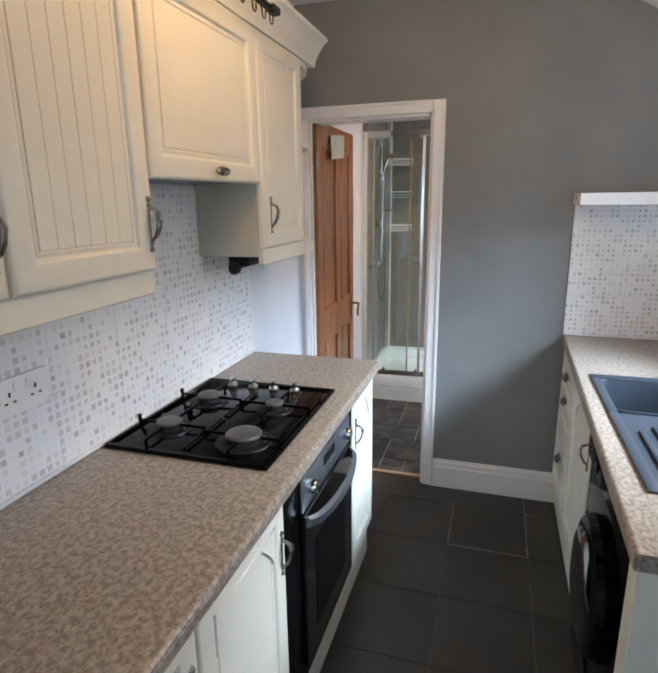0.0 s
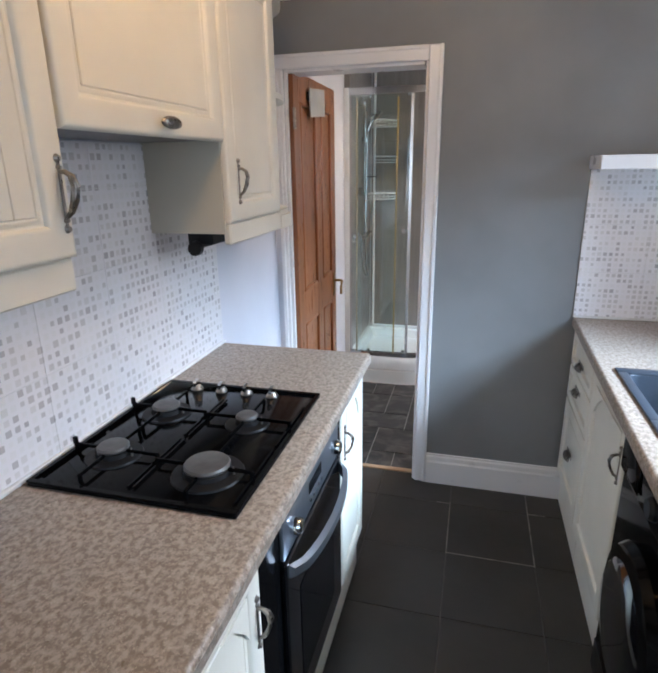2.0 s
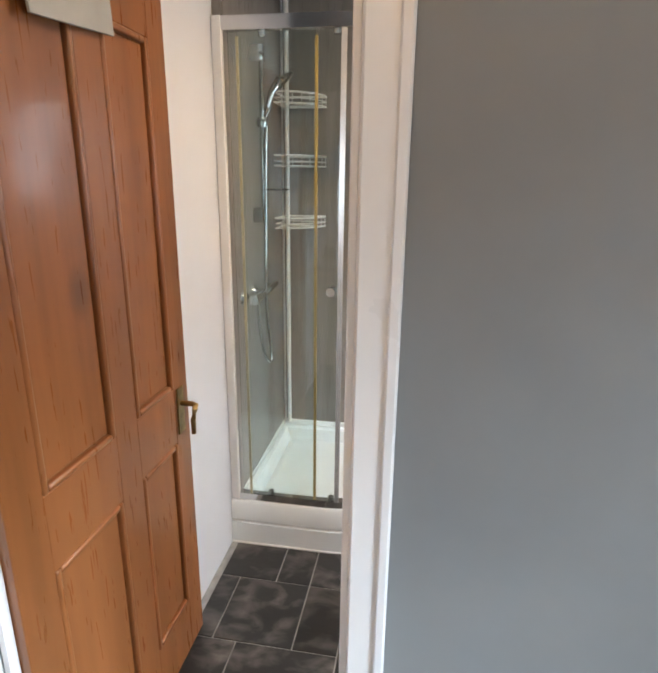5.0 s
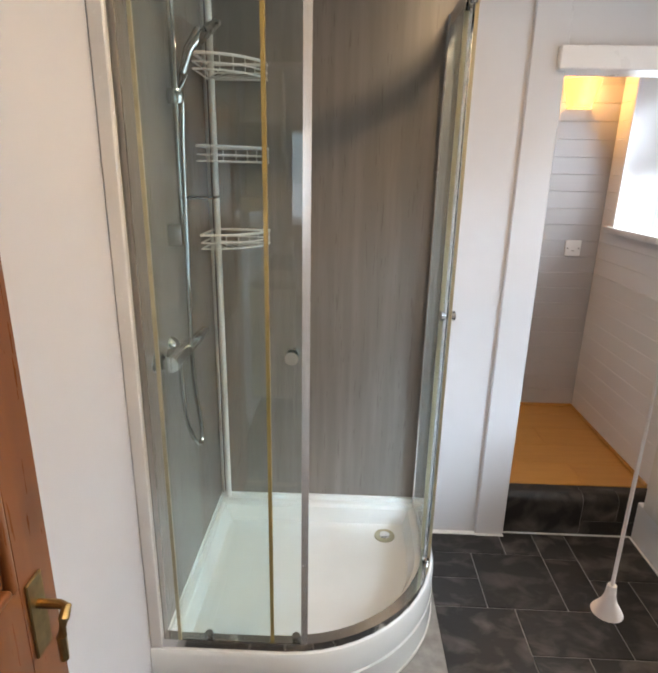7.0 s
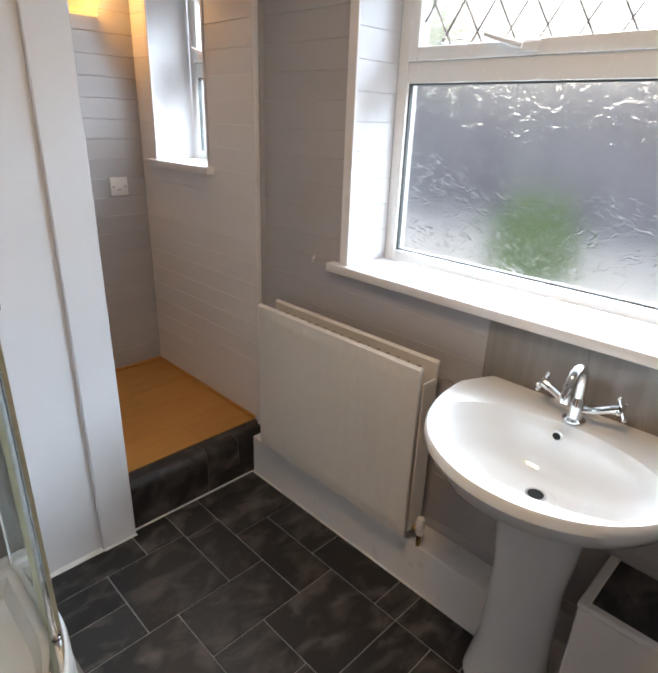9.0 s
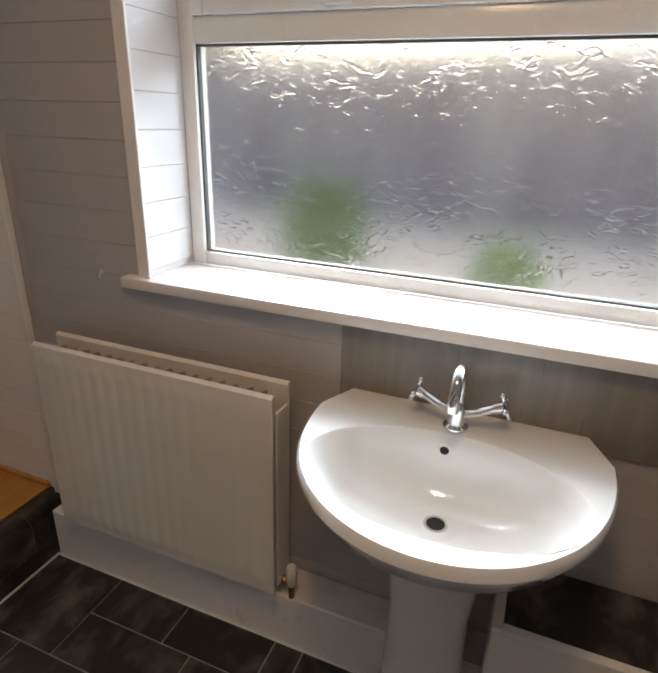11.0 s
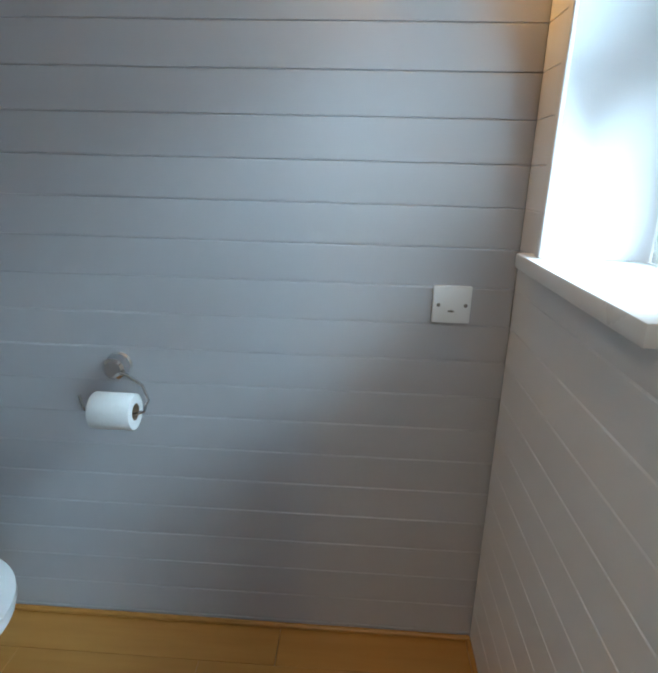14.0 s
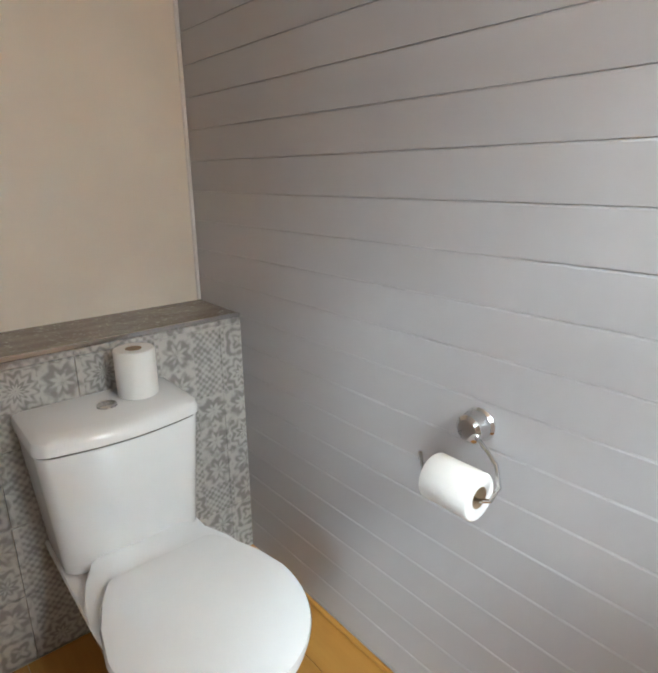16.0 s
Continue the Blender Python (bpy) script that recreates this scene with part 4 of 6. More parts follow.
for x in (-0.655, -0.575, -0.495, -0.415):
    kn = part("knob", spin(NB(), [(0.017, 0.0), (0.0175, 0.003), (0.013, 0.009), (0.011, 0.013)], (x, 1.545, 0.9195), "z", 18), PEWTER, hob, "worn chrome control knob")
    part("grip", prism(NB(), [(1.528, 0.932), (1.562, 0.932), (1.560, 0.945), (1.552, 0.950), (1.536, 0.949), (1.530, 0.944)], "x", x - 0.005, x + 0.005), CHROME, kn)

# double socket
so = thing("double_socket", (KL, 0.783, 1.148), "white double plug socket on the tiled splashback", "socket")
part("plate", bx(NB(), (KL + 0.0085, 0.710, 1.105), (KL + 0.019, 0.857, 1.192), 0.003, 2), PLASTIC, so)
for y in (0.748, 0.819):
    part("switch", bx(NB(), (KL + 0.019, (0.783 + y) / 2 - 0.007, 1.160), (KL + 0.0225, (0.783 + y) / 2 + 0.007, 1.182), 0.002), PLASTIC, so)
    hole = bx(NB(), (KL + 0.0185, y - 0.003, 1.150), (KL + 0.0195, y + 0.003, 1.161))
    bx(hole, (KL + 0.0185, y - 0.015, 1.134), (KL + 0.0195, y - 0.007, 1.139))
    bx(hole, (KL + 0.0185, y + 0.007, 1.134), (KL + 0.0195, y + 0.015, 1.139))
    part("pin_holes", hole, BLACKMATT, so)

# right-hand run
RFX = 0.592
wtr = worktop("worktop", 0.562, KR - 0.001, 0.902, 2.660, -1, "pale mottled stone-look laminate worktop round the sink", (0.605, 1.085, 1.16, 2.005))
for v in wtr.data.vertices:
    if v.co.x < 0.60:
        v.co.x -= 0.026 * (2.66 - v.co.y)
du = thing("drawer_cabinet", (0.88, 2.42, 0.0), "cream drawer cabinet beside the grey wall", "cabinet")
part("carcass", bx(NB(), (RFX + 0.001, 2.20, 0.152), (KR - 0.002, 2.645, 0.870)), CARCASS, du)
for v0, v1, hz in ((0.712, 0.862, 0.772), (0.555, 0.706, 0.660), (0.172, 0.549, 0.372)):
    d = panel_door("drawer_front", du, "", RFX, -1, 2.203, 2.642, v0, v1, 0)
    cup_handle(d, RFX, -1, 2.415, hz)
part("plinth", bx(NB(), (RFX + 0.004, 2.20, 0.0), (RFX + 0.022, 2.645, 0.150), 0.003), CREAM, du)
base_cabinet(RFX, -1, KR - 0.002, 1.712, 2.198, 1.742, "cream base cabinet with an arched door under the sink", top=0.70)
wm = thing("washing_machine", (0.88, 1.30, 0.0), "black freestanding washing machine under the worktop", "washing machine")
WX = RFX - 0.020
part("body", bx(NB(), (WX, 1.085, 0.012), (KR - 0.02, 1.700, 0.862), 0.010, 3), BLACK, wm)
wcp = part("control_panel", bx(NB(), (WX - 0.012, 1.090, 0.740), (WX - 0.0005, 1.695, 0.858), 0.006, 2), BLACK, wm)
part("dial", spin(NB(), [(0.030, 0.0), (0.029, -0.010), (0.022, -0.018)], (WX - 0.012, 1.40, 0.80), "x", 24), BLACKMATT, wcp, "black programme dial")
part("detergent_drawer", bx(NB(), (WX - 0.0155, 1.520, 0.756), (WX - 0.0122, 1.680, 0.848), 0.003, 2), BLACK, wcp)
for k in range(6):
    part("mark", bx(NB(), (WX - 0.0128, 1.145 + 0.030 * k, 0.785), (WX - 0.0121, 1.160 + 0.030 * k, 0.789)), CAPGREY, wcp)
dd = part("door", spin(NB(), [(0.200, 0.0), (0.203, -0.020), (0.190, -0.040), (0.160, -0.048)], (WX - 0.0005, 1.39, 0.47), "x", 44), BLACK, wm, "black porthole door")
part("porthole_glass", spin(NB(), [(0.158, 0.0), (0.148, -0.008), (0.10, -0.016), (0.04, -0.019)], (WX - 0.048, 1.39, 0.47), "x", 32), OVENGLASS, dd)
part("kick_plate", bx(NB(), (WX - 0.004, 1.095, 0.030), (WX - 0.0005, 1.690, 0.135), 0.003), BLACKMATT, wm)
for y in (1.13, 1.65):
    part("foot", cone(NB(), (RFX + 0.05, y, 0.0), (RFX + 0.05, y, 0.013), 0.02), BLACKMATT, wm)
ep = whole("end_panel", bx(NB(), (RFX - 0.064, 0.912, 0.0), (KR - 0.002, 0.972, 0.8715), 0.002), CREAM, "cream end panel closing the worktop run", "panel")
# sink
sk_ = thing("kitchen_sink", (0.845, 1.58, 0.91), "dark composite sink with drainer set in worktop", "sink")
SX0, SX1, SY0, SY1, SZ = 0.592, 1.100, 1.145, 2.022, 0.918
rim = NB()
BX0, BX1, BY0, BY1 = 0.620, 1.050, 1.665, 1.975
bx(rim, (SX0, BY1, 0.9102), (SX1, SY1, SZ), 0.003, 2)
bx(rim, (SX0, BY0 - 0.035, 0.9102), (BX0, BY1 + 0.004, SZ), 0.003, 2)
bx(rim, (BX1, BY0 - 0.035, 0.9102), (SX1, BY1 + 0.004, SZ), 0.003, 2)
bx(rim, (SX0, SY0, 0.9102), (BX0, BY0 - 0.0345, SZ), 0.003, 2)
bx(rim, (SX1 - 0.043, SY0, 0.9102), (SX1, BY0 - 0.03, SZ), 0.003, 2)
bx(rim, (BX0 - 0.002, SY0, 0.9102), (SX1 - 0.04, SY0 + 0.035, SZ), 0.003, 2)
part("rim", rim, SINKMAT, sk_)


def bowl(x0, x1, y0, y1, zt, zb, r, taper, th=0.006):
    """An open box with rounded corners, walls and floor of some thickness."""
    def loop(g, z, rr):
        pts = []
        for cx, cy, a0 in ((x1 - g - rr, y1 - g - rr, 0), (x0 + g + rr, y1 - g - rr, 90), (x0 + g + rr, y0 + g + rr, 180), (x1 - g - rr, y0 + g + rr, 270)):
            for k in range(6):
                a = radians(a0 + 18 * k)
                pts.append((cx + rr * math.cos(a), cy + rr * math.sin(a), z))
        return [bm.verts.new(p) for p in pts]
    bm = NB()
    loops = [loop(-th, zb - th, r), loop(-th, zt - 0.001, r), loop(-0.004, zt, r), loop(0.0, zt - 0.004, r), loop(taper * 0.7, zb + 0.025, r), loop(taper + 0.012, zb + 0.006, r), loop(taper + 0.035, zb, r)]
    for l0, l1 in zip(loops, loops[1:]):
        n = len(l0)
        for j in range(n):
            bm.faces.new((l0[j], l0[(j + 1) % n], l1[(j + 1) % n], l1[j]))
    bm.faces.new(loops[-1])
    bm.faces.new(loops[0][::-1])
    return bm


part("bowl", bowl(BX0, BX1, BY0, BY1, 0.914, 0.735, 0.035, 0.012), SINKMAT, sk_)
dra = bx(NB(), (BX0 - 0.002, SY0 + 0.03, 0.895), (SX1 - 0.04, BY0 - 0.008, 0.906), 0.002)
dra_ = part("drainer", dra, SINKMAT, sk_, "ribbed drainer")
for k in range(9):
    x = 0.660 + 0.043 * k
    y1_ = (1.515, 1.555)[k] if k < 2 else 1.590
    part("rib", bx(NB(), (x - 0.009, SY0 + 0.05, 0.904), (x + 0.009, y1_, 0.9145), 0.0045, 2), SINKMAT, dra_)
part("waste", spin(NB(), [(0.043, 0.0), (0.042, 0.003), (0.030, 0.004)], (0.85, 1.82, 0.7352), "z", 24), CHROME, sk_)
structure("worktop_seal", bx(NB(), (0.566, 2.652, 0.910), (KR - 0.010, 2.662, 0.920), 0.003), SEALANT, "white sealant bead behind the worktop", "trim")
whole("boxed_shelf", bx(NB(), (0.553, 2.446, 1.528), (KR - 0.001, KE - 0.0005, 1.579), 0.003), WHITE, "white boxed shelf above the tiled splashback", "shelf")
# kitchen window, behind the viewer's side
kw = tagged(new("window_kitchen"), "white kitchen window above the sink", "window", "", "structure")
kw.matrix_basis = Matrix.Translation((KR + 0.2, 1.55, 1.15))
fr = NB()
for lo, hi in (((1.0, 1.15), (1.05, 2.0)), ((2.05, 1.15), (2.1, 2.0)), ((1.05, 1.15), (2.05, 1.2)), ((1.05, 1.95), (2.05, 2.0))):
    bx(fr, (KR + 0.19, lo[0], lo[1]), (KR + 0.25, hi[0], hi[1]), 0.003)
part("window_frame", fr, UPVC, kw)
part("window_sill", bx(NB(), (KR - 0.02, 1.0, 1.151), (KR + 0.19, 2.1, 1.165), 0.003), UPVC, kw)
# kitchen ceiling light
kl = thing("ceiling_light", (-0.10, 1.18, 2.495), "small ceiling light with a glowing glass shade", "light")
part("rose", spin(NB(), [(0.05, 0.0), (0.05, -0.015), (0.02, -0.03)], (-0.10, 1.18, 2.495), "z"), WHITE, kl)
part("stem", cone(NB(), (-0.10, 1.18, 2.47), (-0.10, 1.18, 2.42), 0.006), CHROME, kl)

# ================= bathroom =================
# pine door standing open against the side wall
HY, DW = 2.695, 0.742
door = tagged(new("door_1"), "varnished pine four-panel door standing open", "door", "", "structure")
door.matrix_basis = Matrix.Translation((-0.742, HY, 0.0))
X0, X1 = -0.738, -0.703
Z0, Z1 = 0.012, 1.968
COLS = ((HY + 0.098, HY + 0.352), (HY + 0.448, HY + DW - 0.088))
ROWS = ((0.20, 0.765), (0.937, 1.845))
leaf = NB()
bx(leaf, (X0 + 0.010, HY + 0.02, Z0 + 0.02), (X1 - 0.012, HY + DW - 0.02, Z1 - 0.02))
for y0, y1 in ((HY, COLS[0][0]), (COLS[0][1], COLS[1][0]), (COLS[1][1], HY + DW)):
    bx(leaf, (X0, y0, Z0), (X1, y1, Z1), 0.002)
for z0, z1 in ((Z0, ROWS[0][0]), (ROWS[0][1], ROWS[1][0]), (ROWS[1][1], Z1)):
    for c0, c1 in COLS:
        bx(leaf, (X0, c0 - 0.002, z0), (X1 - 0.0004, c1 + 0.002, z1), 0.002)
part("leaf", leaf, PINE, door)
for c0, c1 in COLS:
    for z0, z1 in ROWS:
        pm = NB()
        bx(pm, (X1 - 0.014, c0 + 0.018, z0 + 0.018), (X1 - 0.008, c1 - 0.018, z1 - 0.018), 0.004)
        for lo, hi in (((c0, z0), (c0 + 0.016, z1)), ((c1 - 0.016, z0), (c1, z1)), ((c0 + 0.016, z0), (c1 - 0.016, z0 + 0.016)), ((c0 + 0.016, z1 - 0.016), (c1 - 0.016, z1))):
            bx(pm, (X1 - 0.015, lo[0], lo[1]), (X1 + 0.003, hi[0], hi[1]), 0.006, 3)
        part("door_panel", pm, PINE, door)
hd = part("door_handle", bx(NB(), (X1, HY + DW - 0.078, 0.787), (X1 + 0.005, HY + DW - 0.036, 0.932), 0.002), BRASS, door, "aged brass lever handle")
part("lever", tube(NB(), [(X1, HY + DW - 0.057, 0.882), (X1 + 0.04, HY + DW - 0.057, 0.882), (X1 + 0.052, HY + DW - 0.060, 0.880), (X1 + 0.055, HY + DW - 0.075, 0.872),
                          (X1 + 0.053, HY + DW - 0.085, 0.847), (X1 + 0.053, HY + DW - 0.086, 0.802)], [0.008, 0.008, 0.0085, 0.0085, 0.008, 0.007], 10), BRASS, hd)
for z in (0.25, 1.72):
    part("hinge", bx(cone(NB(), (X1 + 0.004, HY - 0.004, z), (X1 + 0.004, HY - 0.004, z + 0.09), 0.006, seg=10), (X1 - 0.002, HY, z), (X1 + 0.002, HY + 0.03, z + 0.09)), PEWTER, door)
sg = thing("hanging_sign", (X1 + 0.01, 3.02, 1.83), "small pale card sign hung on the pine door", "sign")
sm = bx(NB(), (X1 + 0.012, 2.905, 1.795), (X1 + 0.018, 3.165, 1.925), 0.001)
bmesh.ops.rotate(sm, verts=sm.verts, cent=(X1, 3.03, 1.86), matrix=Matrix.Rotation(radians(5), 3, "X"))
part("card", sm, SIGNCARD, sg)
part("peg", bx(NB(), (X1, 2.90, 1.86), (X1 + 0.012, 2.93, 1.90), 0.002), IRON, sg)
# shower walls
PX, PY = -0.722, 4.690
structure("shower_panel_back", bx(NB(), (PX, PY, 0.225), (0.155, 4.7195, 2.36)), PANEL, "grey streaked waterproof shower wall panel", "wall panel")
structure("shower_panel_side", bx(NB(), (BL + 0.0005, 3.93, 0.225), (PX, PY, 2.36)), PANEL, "grey streaked waterproof shower wall panel", "wall panel")
structure("shower_corner_trim", bx(NB(), (PX, PY - 0.010, 0.226), (PX + 0.010, PY, 2.36), 0.002), WHITE, "white corner trim in the shower", "trim")
structure("shower_wall_end", bx(NB(), (0.156, 4.64, 0.0), (0.1695, BB, 2.36), 0.002), WHITE, "white edge of the shower wall", "trim")


def quadrant(off, n=24, y_end=4.69, x_start=None):
    """Plan line of the tray's front: straight, a quarter round, straight."""
    cx, cy, r = -0.37, 4.41, 0.50
    pts = [((BL + 0.001) if x_start is None else x_start, cy - r - off)]
    pts += [(cx + (r + off) * math.sin(t), cy - (r + off) * math.cos(t)) for t in [math.pi / 2 * k / n for k in range(n + 1)]]
    return pts + [(cx + r + off, y_end)]


tray = thing("shower_tray", (-0.3, 4.3, 0.0), "white quadrant shower tray on a curved riser", "shower tray")


def slab(bm, off, z0, z1):
    o = quadrant(off) + [(BL + 0.001, 4.69)]
    return prism(bm, o, "z", z0, z1)


part("riser", slab(NB(), 0.008, 0.0, 0.100), ACRYLIC, tray)
part("riser_joint", slab(NB(), 0.000, 0.100, 0.108), SEALANT, tray)
tb = NB()
levels = [(0.000, 0.108), (0.006, 0.114), (0.006, 0.194), (0.000, 0.206), (-0.045, 0.209), (-0.062, 0.200), (-0.085, 0.140), (-0.115, 0.126)]
loops = []
for off, z in levels:
    x0 = max(BL + 0.001, BL + 0.001 - (off if off < -0.02 else 0))
    y1 = 4.6895 + (off * 0.8 if off < -0.02 else 0)
    o = quadrant(off, 24, y1, x0) + [(x0, y1)]
    loops.append([tb.verts.new((x, y, z)) for x, y in o])
for l0, l1 in zip(loops, loops[1:]):
    n = len(l0)
    for j in range(n):
        tb.faces.new((l0[j], l0[(j + 1) % n], l1[(j + 1) % n], l1[j]))
tb.faces.new(loops[-1]); tb.faces.new(loops[0][::-1])
part("basin", tb, ACRYLIC, tray)
part("upstand", bx(bx(NB(), (BL + 0.001, 3.94, 0.206), (PX + 0.004, PY, 0.232), 0.003), (PX + 0.004, PY - 0.012, 0.206), (0.125, PY + 0.002, 0.232), 0.003), ACRYLIC, tray)
wst = part("waste", spin(NB(), [(0.042, 0.0), (0.041, 0.003), (0.028, 0.004)], (-0.03, 4.565, 0.1265), "z", 24), PALESEAL, tray, "discoloured waste ring")
part("grate", spin(NB(), [(0.022, 0.0), (0.020, 0.004)], (-0.03, 4.565, 0.1305), "z", 18), CHROME, wst)
part("sealant", ribbon(NB(), quadrant(0.010), 0.006, 0.0, 0.006), SEALANT, tray)

enc = thing("shower_enclosure", (-0.3, 4.2, 0.206), "chrome and glass quadrant shower enclosure, doors open", "shower enclosure")


def along(off, a, b, n=26):
    """The stretch of the front line between two shares of its length."""
    pts = [Vector((x, y, 0)) for x, y in quadrant(off, 40)]
    ls = [0.0]
    for p, q in zip(pts, pts[1:]):
        ls.append(ls[-1] + (q - p).length)
    out = []
    for k in range(n + 1):
        d = ls[-1] * (a + (b - a) * k / n)
        i = max(j for j in range(len(ls)) if ls[j] <= d + 1e-9)
        i = min(i, len(pts) - 2)
        t = (d - ls[i]) / (ls[i + 1] - ls[i])
        p = pts[i].lerp(pts[i + 1], t)
        out.append((p.x, p.y))
    return out


RO = -0.022
part("bottom_rail", ribbon(NB(), along(RO, 0.02, 0.985), 0.034, 0.209, 0.238), CHROME, enc)
part("top_rail", ribbon(NB(), along(RO, 0.02, 0.985), 0.036, 1.995, 2.038), CHROME, enc)
part("wall_profile", bx(NB(), (BL + 0.001, 3.912, 0.209), (BL + 0.036, 3.950, 2.04), 0.003), UPVC, enc, "white wall profile")
part("wall_profile", bx(NB(), (0.086, 4.640, 0.209), (0.126, 4.689, 2.04), 0.003), SATIN, enc, "satin chrome wall profile")
fx = part("fixed_glass", ribbon(NB(), along(RO - 0.004, 0.035, 0.249), 0.006, 0.236, 1.998), CLEAR, enc)
part("seal", ribbon(NB(), along(RO - 0.004, 0.2485, 0.2555, 2), 0.010, 0.236, 1.975), SEAL, fx, "yellowed plastic seal")
d1 = part("sliding_door", ribbon(NB(), along(RO + 0.014, 0.062, 0.310), 0.006, 0.240, 1.992), CLEAR, enc)
part("door_edge", ribbon(NB(), along(RO + 0.014, 0.306, 0.319, 2), 0.014, 0.240, 1.992), SATIN, d1, "bright chrome door edge")
part("seal", ribbon(NB(), along(RO + 0.014, 0.058, 0.064, 2), 0.010, 0.240, 1.975), PALESEAL, d1)
d2 = part("sliding_door", ribbon(NB(), along(RO + 0.002, 0.735, 0.955), 0.006, 0.225, 1.992), CLEAR, enc)
part("seal", ribbon(NB(), along(RO + 0.008, 0.728, 0.7305, 2), 0.006, 0.222, 1.62), RUBBER, d2, "thin black door seal")
part("door_edge", ribbon(NB(), along(RO + 0.010, 0.722, 0.7275, 2), 0.010, 0.240, 1.985), PALEMETAL, d2, "dull gold door edge")
fx2 = part("fixed_glass", ribbon(NB(), along(RO - 0.016, 0.765, 0.965), 0.006, 0.236, 1.998), CLEAR, enc)
part("seal", ribbon(NB(), along(RO - 0.016, 0.758, 0.766, 2), 0.012, 0.236, 1.975), PALESEAL, fx2)


for g_ in (fx, d1, d2, fx2):
    g_.visible_shadow = False


def door_knob(parent, x, y, z, dx, dy):
    bm = NB()
    d = Vector((dx, dy, 0)).normalized()
    c = Vector((x, y, z))
    for sgn in (1, -1):
        cone(bm, c, c + sgn * d * 0.012, 0.007, seg=14)
        cone(bm, c + sgn * d * 0.010, c + sgn * d * 0.022, 0.0135, 0.0165, 18)
    return part("knob", bm, CHROME, parent)


kp = along(RO + 0.014, 0.290, 0.291, 1)[0]
door_knob(d1, kp[0], kp[1], 1.127, 0.0, -1.0)
kp = along(RO + 0.002, 0.752, 0.753, 1)[0]
door_knob(d2, kp[0], kp[1], 1.127, 1.0, 0.1)
for sh in (0.12, 0.30, 0.72, 0.92):
    kp = along(RO, sh, sh + 0.001, 1)[0]
    for z in (0.250, 1.985):
        part("roller", cone(NB(), (kp[0], kp[1], z - 0.008), (kp[0], kp[1], z + 0.008), 0.012, seg=12), CHROME, enc)

# shower mixer, rail, head
sx = thing("shower_mixer", (PX, 4.12, 1.05), "chrome bar shower mixer on the panel", "shower mixer")
for y in (4.045, 4.175):
    part("wall_rose", spin(NB(), [(0.034, 0.0), (0.032, 0.008), (0.022, 0.018)], (PX, y, 1.055), "x", 24), CHROME, sx)
part("body", cone(cone(NB(), (PX + 0.045, 4.03, 1.052), (PX + 0.045, 4.19, 1.052), 0.021, seg=20), (PX + 0.012, 4.11, 1.052), (PX + 0.05, 4.11, 1.052), 0.018), CHROME, sx)
part("lever", tube(NB(), [(PX + 0.050, 4.185, 1.055), (PX + 0.065, 4.215, 1.070), (PX + 0.076, 4.275, 1.081)], [0.018, 0.016, 0.011], 12), CHROME, sx)
rl = thing("shower_rail", (PX, 4.20, 1.3), "chrome riser rail with handset and hose", "shower rail")
RX, RY = PX + 0.045, 4.215
part("rail", cone(NB(), (RX, RY, 1.36), (RX, RY, 2.00), 0.0095), CHROME, rl)
for z in (1.375, 1.985):
    part("bracket", bx(NB(), (PX, RY - 0.013, z - 0.03), (RX + 0.012, RY + 0.013, z + 0.03), 0.006, 2), CHROME, rl)
part("slider", spin(NB(), [(0.020, -0.018), (0.024, 0.0), (0.020, 0.018)], (RX, RY, 1.735), "z", 16), CHROME, rl)
part("soap_dish", bx(NB(), (RX, RY - 0.02, 1.475), (RX + 0.09, RY + 0.07, 1.483), 0.003), CLEAR, rl, "clear soap dish")
hs = part("handset", tube(NB(), [(RX + 0.012, RY, 1.735), (RX + 0.020, RY + 0.01, 1.79), (RX + 0.035, RY + 0.02, 1.85), (RX + 0.065, RY + 0.035, 1.895)], [0.011, 0.012, 0.013, 0.018], 12), CHROME, rl)
hm = spin(NB(), [(0.012, 0.02), (0.034, 0.012), (0.042, 0.0), (0.036, -0.008)], (0, 0, 0), "z", 24)
bmesh.ops.transform(hm, verts=hm.verts, matrix=Matrix.Translation((RX + 0.085, RY + 0.045, 1.895)) @ Matrix.Rotation(radians(-42), 4, "Y") @ Matrix.Rotation(radians(18), 4, "X"))
part("spray_head", hm, PEWTER, hs)
hose = [(PX + 0.045, 4.11, 1.03), (PX + 0.048, 4.10, 0.93), (PX + 0.06, 4.105, 0.82), (PX + 0.075, 4.135, 0.755), (PX + 0.080, 4.17, 0.76), (PX + 0.072, 4.175, 0.84), (PX + 0.062, 4.165, 0.95),
        (PX + 0.060, 4.17, 1.15), (PX + 0.060, 4.19, 1.40), (PX + 0.058, 4.205, 1.60), (RX + 0.018, RY - 0.004, 1.72)]
cu = bpy.data.curves.new("hose", "CURVE")
cu.dimensions, cu.bevel_depth, cu.bevel_resolution = "3D", 0.0065, 2
spl = cu.splines.new("NURBS")
spl.points.add(len(hose) - 1)
for p, co in zip(spl.points, hose):
    p.co = (*co, 1)
spl.use_endpoint_u, spl.order_u = True, 3
cu.materials.append(CHROME)
ho = new("hose", cu)
ho.parent = rl
ho.matrix_parent_inverse = rl.matrix_basis.inverted()

